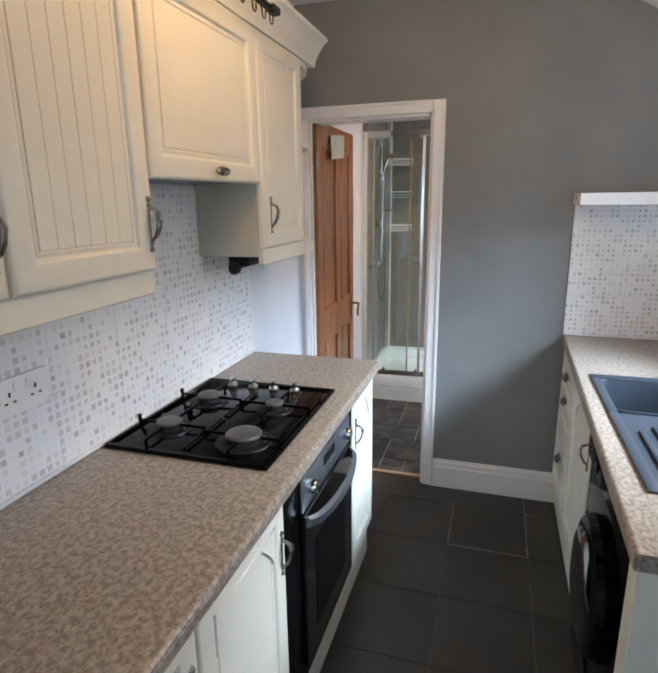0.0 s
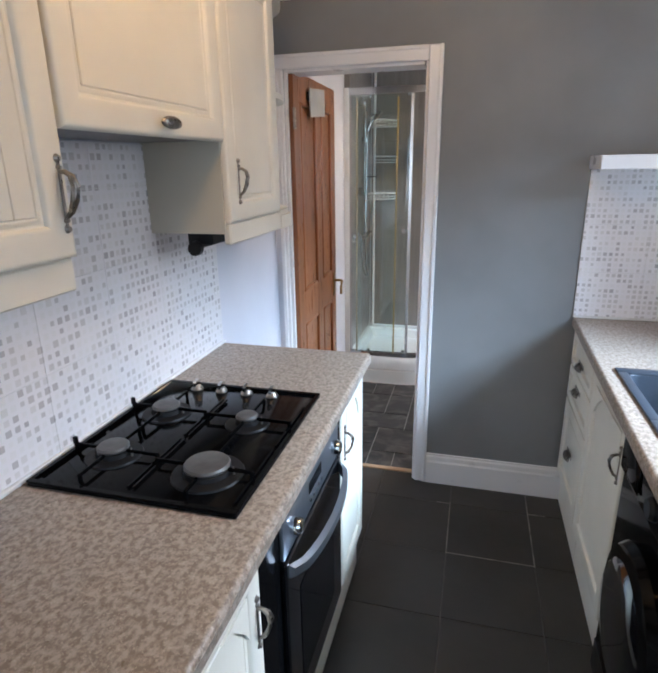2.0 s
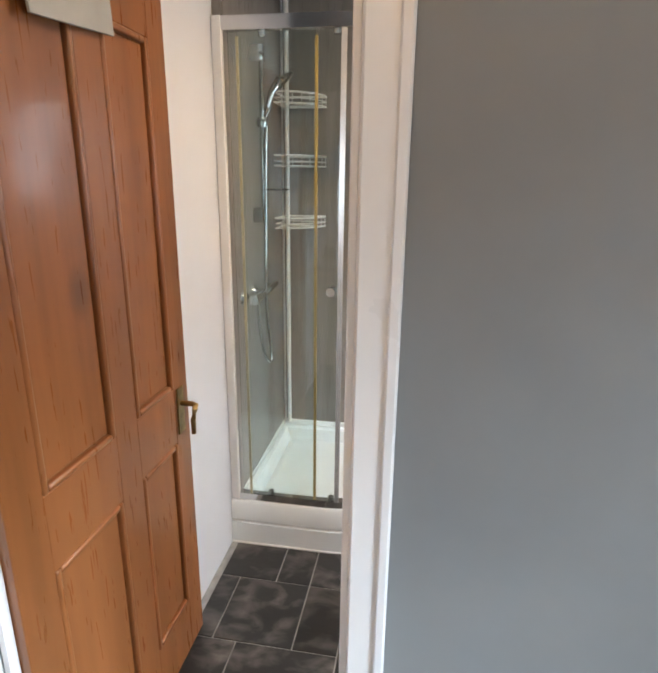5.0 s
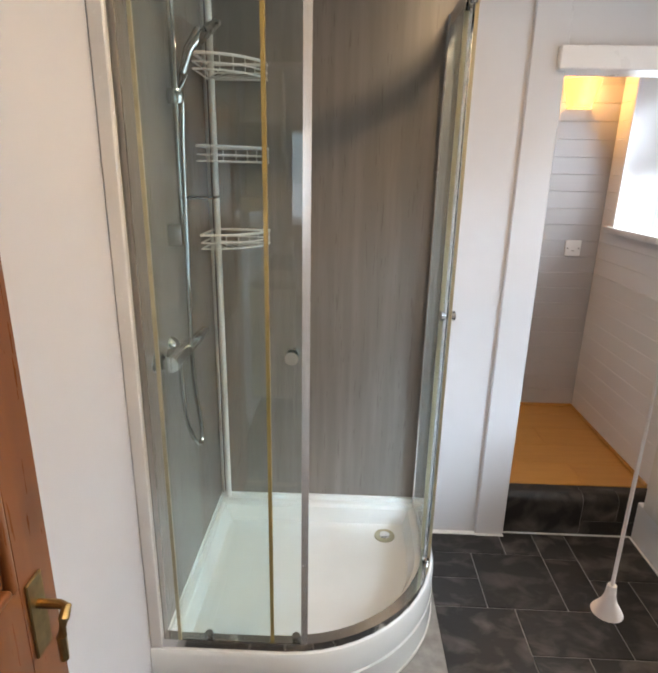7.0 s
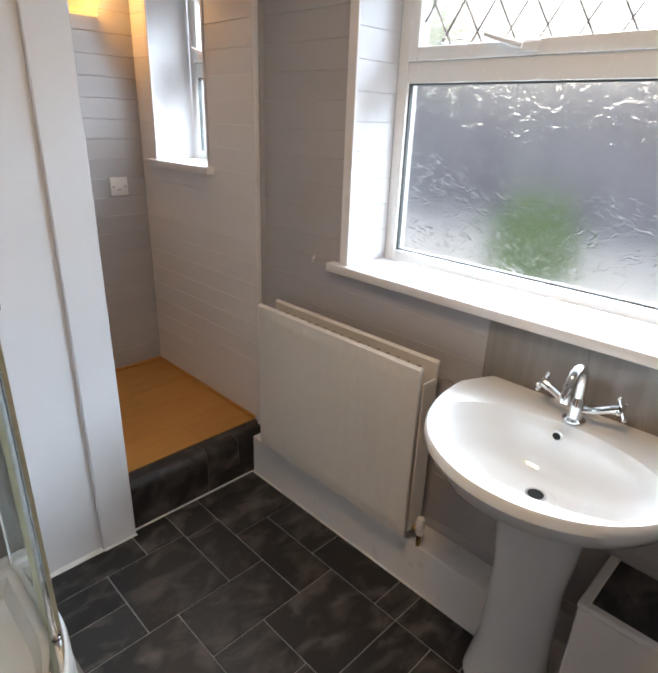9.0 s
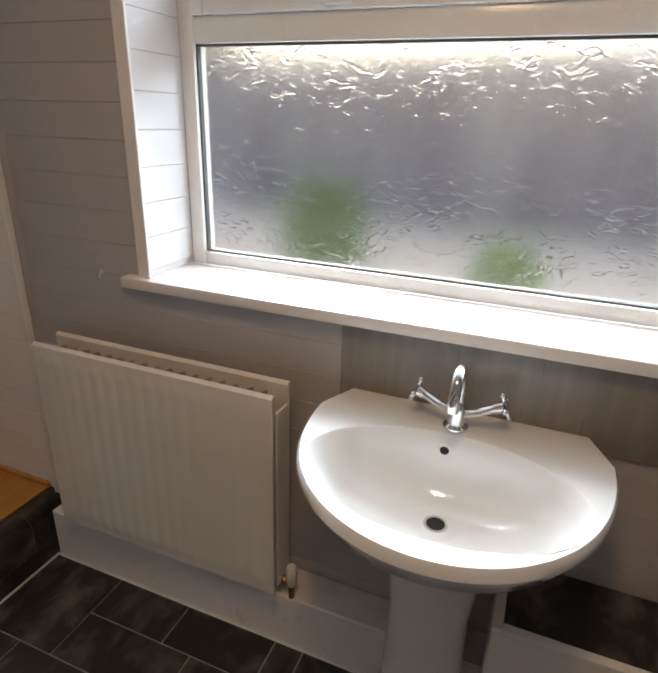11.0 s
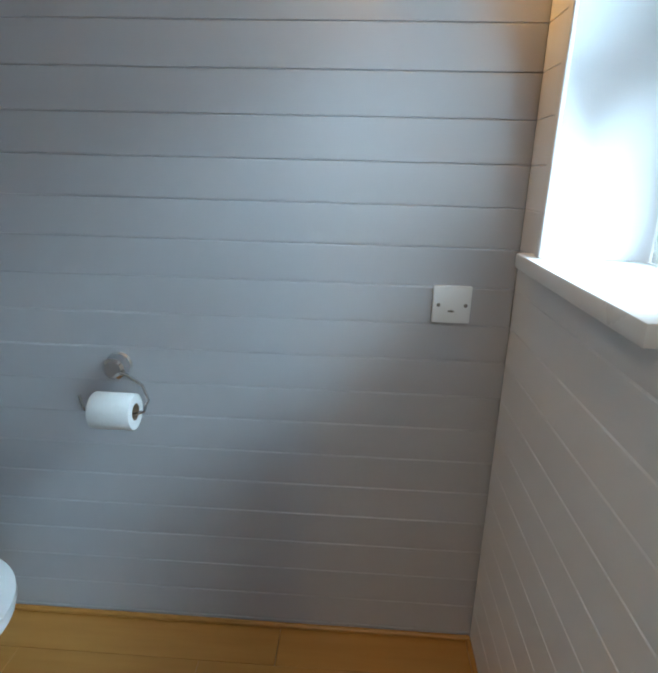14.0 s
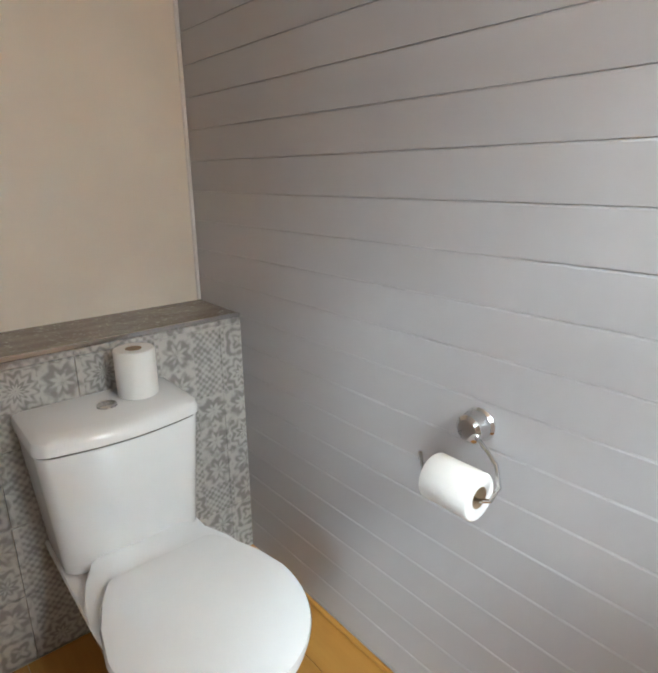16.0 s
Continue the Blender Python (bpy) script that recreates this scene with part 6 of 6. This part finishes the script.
cis = loft([(rounded(-0.570, -0.398, TY - 0.158, TY + 0.158, 0.018), 0.552), (rounded(-0.576, -0.390, TY - 0.164, TY + 0.164, 0.024), 0.557), (rounded(-0.585, -0.380, TY - 0.186, TY + 0.186, 0.028), 0.862)])
part("cistern", cis, CERAMIC, wc)
lid = loft([(rounded(-0.586, -0.379, TY - 0.187, TY + 0.187, 0.028), 0.8665), (rounded(-0.588, -0.376, TY - 0.190, TY + 0.190, 0.029), 0.869), (rounded(-0.588, -0.376, TY - 0.190, TY + 0.190, 0.029), 0.884),
            (rounded(-0.586, -0.381, TY - 0.186, TY + 0.186, 0.028), 0.896), (rounded(-0.580, -0.392, TY - 0.174, TY + 0.174, 0.026), 0.9035), (rounded(-0.570, -0.410, TY - 0.155, TY + 0.155, 0.022), 0.906)])
part("cistern_lid", lid, CERAMIC, wc)
# shadow in the gaps below lid and cistern, painted as dark grey fillers
part("cistern_gap", loft([(rounded(-0.583, -0.382, TY - 0.184, TY + 0.184, 0.028), 0.8622), (rounded(-0.583, -0.382, TY - 0.184, TY + 0.184, 0.028), 0.8663)]), CAPGREY, wc, "dark strip standing in for the shadow in the lid gap")
part("cistern_seal", loft([(rounded(-0.572, -0.400, TY - 0.154, TY + 0.154, 0.018), 0.5478), (rounded(-0.572, -0.400, TY - 0.154, TY + 0.154, 0.018), 0.5518)]), CAPGREY, wc, "dark strip standing in for the shadow gap under the cistern")
part("flush_button", spin(NB(), [(0.024, 0.0), (0.023, 0.004), (0.018, 0.006)], (-0.475, TY - 0.005, 0.906), "z", 22), CHROME, wc)


def seat_outline(x0, x1, half, off=0.0, n=36):
    pts = [(x0 + 0.012 - off, TY - half * 0.66 - off), (x0 - off, TY - half * 0.56 - off), (x0 - off, TY + half * 0.56 + off), (x0 + 0.012 - off, TY + half * 0.66 + off)]
    pts += [(x0 + 0.06 - off, TY + half * 0.80 + off), (x0 + 0.12 - off, TY + half * 0.92 + off)]
    pts = [(x0 + 0.12 - off, TY - half * 0.92 - off), (x0 + 0.06 - off, TY - half * 0.80 - off)] + pts
    cx = x0 + 0.20
    for k in range(n + 1):
        t = math.pi / 2 - math.pi * k / n
        if math.cos(t) >= 0:
            pts.append((cx + (x1 - cx + off) * math.cos(t) ** 0.9, TY + (half + off) * math.sin(t)))
    return pts


S0, S1 = -0.315, 0.178
part("pan", loft([(seat_outline(-0.33, -0.02, 0.105), TFLOOR), (seat_outline(-0.33, -0.02, 0.100), TFLOOR + 0.05), (seat_outline(-0.35, 0.02, 0.110), TFLOOR + 0.20), (seat_outline(-0.36, 0.10, 0.160), TFLOOR + 0.31),
                  (seat_outline(-0.37, 0.135, 0.178), TFLOOR + 0.365), (seat_outline(-0.37, 0.138, 0.180), TFLOOR + 0.385)]), CERAMIC, wc)
part("pan_shelf", loft([(rounded(-0.58, -0.33, TY - 0.110, TY + 0.110, 0.0), TFLOOR + 0.20), (rounded(-0.58, -0.28, TY - 0.160, TY + 0.160, 0.0), TFLOOR + 0.30), (rounded(-0.58, -0.18, TY - 0.170, TY + 0.170, 0.0), TFLOOR + 0.336),
                        (rounded(-0.578, -0.18, TY - 0.167, TY + 0.167, 0.0), TFLOOR + 0.3425)]), CERAMIC, wc)
part("seat", loft([(seat_outline(S0 + 0.06, S1, 0.184), TFLOOR + 0.386), (seat_outline(S0 + 0.06, S1, 0.187), TFLOOR + 0.392), (seat_outline(S0 + 0.06, S1, 0.185), TFLOOR + 0.400)]), CERAMIC, wc)
part("seat_lid", loft([(seat_outline(S0 + 0.072, S1 + 0.003, 0.188), TFLOOR + 0.402), (seat_outline(S0 + 0.072, S1 + 0.003, 0.190), TFLOOR + 0.409), (seat_outline(S0 + 0.072, S1 + 0.003, 0.186), TFLOOR + 0.417), (seat_outline(S0 + 0.088, S1 - 0.02, 0.165), TFLOOR + 0.421)]), CERAMIC, wc, "white closed toilet lid")


def toilet_roll(c, axis, label, length=0.104, r=0.050):
    t = thing("toilet_roll", c, label, "toilet roll")
    h = length / 2
    bm = spin(NB(), [(0.020, -h), (r - 0.002, -h), (r, -h + 0.003), (r, h - 0.003), (r - 0.002, h), (0.020, h)], c, axis, 32)
    for f in [f for f in bm.faces if len(f.verts) > 4]:
        bm.faces.remove(f)
    part("paper", bm, PAPER, t)
    tb_ = NB()
    cc = {"x": ((c[0] - h, c[1], c[2]), (c[0] + h, c[1], c[2])), "z": ((c[0], c[1], c[2] - h), (c[0], c[1], c[2] + h))}[axis]
    cone(tb_, cc[0], cc[1], 0.0202, seg=24, caps=False)
    bmesh.ops.solidify(tb_, geom=list(tb_.faces), thickness=0.001)
    part("card_tube", tb_, CARD, t)
    return t


toilet_roll((-0.500, TY + 0.082, 0.9655), "z", "spare white toilet roll standing on the cistern", 0.118, 0.049)
toilet_roll((0.278, TF - 0.105, 0.905), "x", "white toilet roll hanging on the chrome holder", 0.098, 0.043)
rh = thing("toilet_roll_holder", (0.25, TF, 0.98), "chrome toilet roll holder with a curved arm", "roll holder")
part("rose", spin(NB(), [(0.031, 0.0), (0.033, -0.006), (0.029, -0.012), (0.030, -0.022), (0.026, -0.030), (0.027, -0.040), (0.020, -0.046)], (0.252, TF, 0.982), "y", 28), CHROME, rh)
arm = [(0.268, TF - 0.040, 0.975), (0.300, TF - 0.060, 0.973), (0.335, TF - 0.075, 0.958), (0.352, TF - 0.088, 0.930), (0.345, TF - 0.100, 0.906), (0.325, TF - 0.105, 0.898),
       (0.28, TF - 0.105, 0.898), (0.225, TF - 0.105, 0.898), (0.205, TF - 0.105, 0.905), (0.196, TF - 0.105, 0.940)]
part("arm", tube(NB(), arm, 0.0042, 10), CHROME, rh)
fs = thing("blank_wall_plate", (1.043, TF, 1.165), "white square switch plate on the boards", "switch")
part("plate", bx(NB(), (0.999, TF - 0.011, 1.122), (1.085, TF - 0.0005, 1.208), 0.003, 2), PLASTIC, fs)
for x in (1.012, 1.073):
    part("screw", cone(NB(), (x, TF - 0.0122, 1.164), (x, TF - 0.0105, 1.164), 0.0045, seg=10), PEWTER, fs)
part("slot", bx(NB(), (1.034, TF - 0.0118, 1.148), (1.048, TF - 0.0105, 1.152)), PEWTER, fs)
sc = thing("wall_light", (0.965, TF, 1.97), "lit half-bowl uplighter on the boarded wall", "light")
sm = NB()
rings = []
for k in range(8):
    t = k / 7
    r = 0.055 + 0.040 * t ** 0.7
    rings.append([sm.verts.new((0.965 + r * math.cos(a), TF - 0.002 - r * math.sin(a) * 0.95, 1.890 + 0.13 * t)) for a in [math.pi * j / 18 for j in range(19)]])
for r0, r1 in zip(rings, rings[1:]):
    for a, b, c, d in zip(r0, r0[1:], r1[1:], r1):
        sm.faces.new((a, b, c, d))
sm.faces.new(rings[0])
bmesh.ops.recalc_face_normals(sm, faces=sm.faces)
bmesh.ops.solidify(sm, geom=list(sm.faces), thickness=0.003)
shade_ = part("shade", sm, SHADEGLASS, sc, "glowing frosted glass shade")
shade_.visible_shadow = False
part("base_cup", prism(NB(), [(0.965 + 0.062 * math.cos(math.pi * j / 14), TF - 0.001 - 0.060 * math.sin(math.pi * j / 14)) for j in range(15)], "z", 1.880, 1.8885), SHADEGLASS, sc, "glass foot of the shade")
part("backplate", bx(NB(), (0.93, TF - 0.004, 1.90), (1.0, TF - 0.0005, 2.0), 0.001), BRASS, sc)

# ================= outside =================
GZ = -0.10
structure("ground", bx(NB(), (-60, -60, -0.4), (120, 60, GZ)), GRAVEL, "pale paved yard outside the windows", "ground")
fe = thing("garden_fence", (9.3, 8.0, GZ), "dark boarded garden fence", "fence")
bm_f = bx(NB(), (-0.012, -0.07, 0), (0.012, 0.07, 2.60), 0.004)
me_f = finish("fence_board", bm_f, FENCE, False)
for k in range(120):
    piece("fence_board", me_f, fe, (9.3 + 0.012 * (k % 2), 0.0 + 0.146 * k, GZ))
for y in (1.5, 4.40, 7.78, 10.7, 13.6):
    part("post", bx(NB(), (9.16, y - 0.09, GZ), (9.28, y + 0.09, 2.55), 0.005), GRAVEL, fe, "pale concrete post")


def shrub(x, y, r, h, count, seed, label="low green shrub in the yard"):
    rng = random.Random(seed)
    t = thing("shrub", (x, y, GZ), label, "shrub")
    stems, lv_ = NB(), NB()
    for k in range(9):
        a, q = rng.uniform(0, 6.28), rng.uniform(0.3, 0.8)
        tube(stems, [(x, y, GZ), (x + r * q * 0.5 * math.cos(a), y + r * q * 0.5 * math.sin(a), GZ + h * 0.5), (x + r * q * math.cos(a), y + r * q * math.sin(a), GZ + h * rng.uniform(0.7, 0.95))], [0.012, 0.008, 0.004], 5)
    for k in range(count):
        a, u = rng.uniform(0, 6.28), rng.random() ** 0.5
        z = rng.uniform(0.1, 1.0)
        rr = r * u * (0.55 + 0.45 * math.sin(math.pi * min(1, z * 0.9 + 0.1)))
        c = Vector((x + rr * math.cos(a), y + rr * math.sin(a), GZ + h * z))
        m = Matrix.LocRotScale(c, Euler((rng.uniform(-1, 1), rng.uniform(-1, 1), a)), None)
        s_ = rng.uniform(0.03, 0.06) * (1 + h * 0.2)
        lv_.faces.new([lv_.verts.new(m @ Vector(p)) for p in ((-s_, 0, 0), (0, -s_ * 0.4, 0.01), (s_, 0, 0), (0, s_ * 0.4, 0.01))])
    part("stems", stems, FENCE, t)
    part("leaves", lv_, LEAF, t)


shrub(5.0, 5.42, 0.46, 0.98, 1400, 3)
shrub(4.6, 3.62, 0.32, 0.62, 700, 5)
shrub(10.9, 10.9, 1.1, 4.8, 5000, 8, "tall green bush behind the fence")

# ================= tiles, last =================


def tile_mesh(w, h, t, axis, material, bev=0.0012):
    bm = NB()
    if axis == "z":
        bx(bm, (-w / 2, -h / 2, -t), (w / 2, h / 2, 0), bev)
    elif axis == "x":
        bx(bm, (0, -w / 2, -h / 2), (t, w / 2, h / 2), bev)
    else:
        bx(bm, (-w / 2, -t, -h / 2), (w / 2, 0, h / 2), bev)
    return bm


def flat_tile(x0, x1, y0, y1, parent, material, gap, top, store):
    key = (round(x1 - x0, 3), round(y1 - y0, 3), material.name)
    if key not in store:
        store[key] = finish("floor_tile", tile_mesh(x1 - x0 - gap, y1 - y0 - gap, 0.006, "z", material, 0.0015), material, False)
    piece("floor_tile", store[key], parent, ((x0 + x1) / 2, (y0 + y1) / 2, top))


store = {}
P = 0.352
for i in range(-3, 4):
    for j in range(-11, 3):
        x0, y0 = 0.0925 + P * i, 2.138 + P * j
        x1, y1 = min(x0 + P, KR), min(y0 + P, 2.712)
        x0 = max(x0, KL)
        if x1 - x0 > 0.02 and y1 - y0 > 0.02 and y0 > KB - 0.2:
            flat_tile(x0, x1, y0, y1, floor_k, FLOORTILE, 0.004, 0.0, store)

for a, b, c, d in ((0.0905, 0.0945, 2.14, 2.50), (0.4425, 0.4465, 2.14, 2.64), (0.09, 0.447, 2.136, 2.140), (0.447, 0.52, 2.488, 2.492), (0.03, 0.09, 2.488, 2.492)):
    part("grout_line", bx(NB(), (a, c, -0.0035), (b, d, 0.0006)), OLDGROUT, floor_k)

NEAR = [(0.15, 0.50, 4.64, 4.785), (0.50, 0.65, 4.64, 4.785), (0.65, 0.795, 4.62, 4.785), (0.795, 1.095, 4.505, 4.785), (0.15, 0.35, 4.49, 4.64), (0.15, 0.35, 4.338, 4.49),
        (0.35, 0.65, 4.338, 4.64), (0.65, 0.795, 4.338, 4.62), (0.795, 0.95, 4.135, 4.505), (0.95, 1.095, 4.237, 4.505), (0.95, 1.095, 3.93, 4.237), (0.15, 0.45, 3.93, 4.338),
        (0.45, 0.795, 4.135, 4.338), (0.45, 0.64, 3.93, 4.135), (0.64, 0.95, 3.84, 4.135), (-0.735, -0.51, 3.70, 3.95), (-0.51, -0.375, 3.70, 3.95), (-0.375, -0.22, 3.70, 3.95),
        (-0.735, -0.655, 3.40, 3.70), (-0.655, -0.375, 3.40, 3.70), (-0.375, -0.22, 3.40, 3.70), (-0.735, -0.57, 3.195, 3.40), (-0.57, -0.22, 3.195, 3.40), (-0.735, -0.545, 2.985, 3.195),
        (-0.545, -0.375, 2.985, 3.195), (-0.375, -0.10, 2.905, 3.195), (-0.735, -0.52, 2.746, 2.985), (-0.52, -0.375, 2.746, 2.985), (-0.375, -0.235, 2.746, 2.905), (-0.235, -0.10, 2.746, 2.905)]
for a, b, c, d in NEAR:
    flat_tile(a, b, c, d, floor_b, SLATE, 0.0045, 0.001, store)


def clear_of(a, b, c, d):
    return all(b <= p + 0.001 or a >= q - 0.001 or d <= r + 0.001 or c >= s_ - 0.001 for p, q, r, s_ in NEAR)


# the rest of the floor in the same mixed sizes
CUTX = [-0.22, -0.10, 0.15, 0.45, 0.64, 0.95, 1.095]
CUTY = [2.746, 2.905, 3.195, 3.40, 3.60, 3.70, 3.84, 3.93, 3.95]
used = set()
for j in range(len(CUTY) - 1):
    for i in range(len(CUTX) - 1):
        if (i, j) in used:
            continue
        for di, dj in ((2, 1), (1, 2), (1, 1)) if (i + j) % 2 else ((1, 2), (2, 1), (1, 1)):
            if i + di < len(CUTX) and j + dj < len(CUTY) and all((i + p, j + q) not in used for p in range(di) for q in range(dj)):
                if clear_of(CUTX[i], CUTX[i + di], CUTY[j], CUTY[j + dj]):
                    flat_tile(CUTX[i], CUTX[i + di], CUTY[j], CUTY[j + dj], floor_b, SLATE, 0.0045, 0.001, store)
                    used |= {(i + p, j + q) for p in range(di) for q in range(dj)}
                    break

LAMY = [4.876, 5.06, 5.25, 5.44, 5.63, TF]
for k in range(5):
    cuts = [LX, *[c for c in (-0.35 + 0.31 * (k * 7 % 4), 0.892 if k == 0 else 0.45 + 0.2 * (k % 3)) if LX + 0.1 < c < TR - 0.1], TR]
    cuts = sorted(set(cuts))
    for a, b in zip(cuts, cuts[1:]):
        key = ("lam", round(b - a, 3), k)
        me = finish("laminate_board", tile_mesh(b - a - 0.0012, LAMY[k + 1] - LAMY[k] - 0.0012, 0.008, "z", LAMINATE, 0.0008), LAMINATE, False)
        piece("laminate_board", me, floor_t, ((a + b) / 2, (LAMY[k] + LAMY[k + 1]) / 2, TFLOOR))


def tiled(name, axis, plane, u0, u1, v0, v1, tw, th, material, label, sgn, u_start=None, thick=0.008):
    """Wall tiles on a thin bed; axis: the wall's normal."""
    lo_, hi_ = (plane, plane + sgn * (thick - 0.0015))
    if axis == "x":
        bed = bx(NB(), (lo_, u0, v0), (hi_, u1, v1))
    else:
        bed = bx(NB(), (u0, lo_, v0), (u1, hi_, v1))
    st_ = structure(name, bed, SEALANT, label, "tiles")
    us = [u0]
    u = u0 if u_start is None else u_start
    while u < u1 - 0.01:
        if u > u0 + 0.01:
            us.append(u)
        u += tw
    us.append(u1)
    vs = [v0]
    v = v0 + th
    while v < v1 - 0.02:
        vs.append(v)
        v += th
    vs.append(v1)
    for a, b in zip(us, us[1:]):
        for c, d in zip(vs, vs[1:]):
            g = 0.0012
            bm = NB()
            if axis == "x":
                bx(bm, (plane + sgn * 0.001, a + g / 2, c + g / 2), (plane + sgn * thick, b - g / 2, d - g / 2), 0.0008)
            else:
                bx(bm, (a + g / 2, plane + sgn * 0.001, c + g / 2), (b - g / 2, plane + sgn * thick, d - g / 2), 0.0008)
            part("tile", bm, material, st_, "", False)
    return st_


tiled("splashback_left", "x", KL + 0.0002, -0.66, 2.012, 0.9105, 1.62, 0.250, 0.20, MOSAIC_L, "white wall tiles printed with small grey mosaic", 1, -0.62)
tiled("splashback_end", "y", KE - 0.0002, 0.562, KR - 0.0085, 0.9105, 1.5275, 0.250, 0.20, MOSAIC_E, "white wall tiles printed with small grey mosaic", -1)
tiled("splashback_right", "x", KR - 0.0002, 0.93, KE - 0.0085, 0.9105, 1.148, 0.250, 0.20, MOSAIC_L, "white wall tiles printed with small grey mosaic", -1)
tiled("splashback_corner", "x", KR - 0.0002, 2.105, KE - 0.0085, 1.149, 1.527, 0.250, 0.20, MOSAIC_L, "white wall tiles printed with small grey mosaic", -1)
yy = 4.886
k = 0
while yy < TF - 0.02:
    y1_ = min(yy + 0.20, TF - 0.0007)
    zz = TFLOOR + 0.001
    while zz < 1.02:
        z1_ = min(zz + 0.20, 1.0225)
        part("patchwork_tile", bx(NB(), (LX - 0.0088, yy + 0.0008, zz + 0.0008), (LX, y1_ - 0.0008, z1_ - 0.0008), 0.0008), PATCH, bxg, "", False)
        zz += 0.20
    yy += 0.20
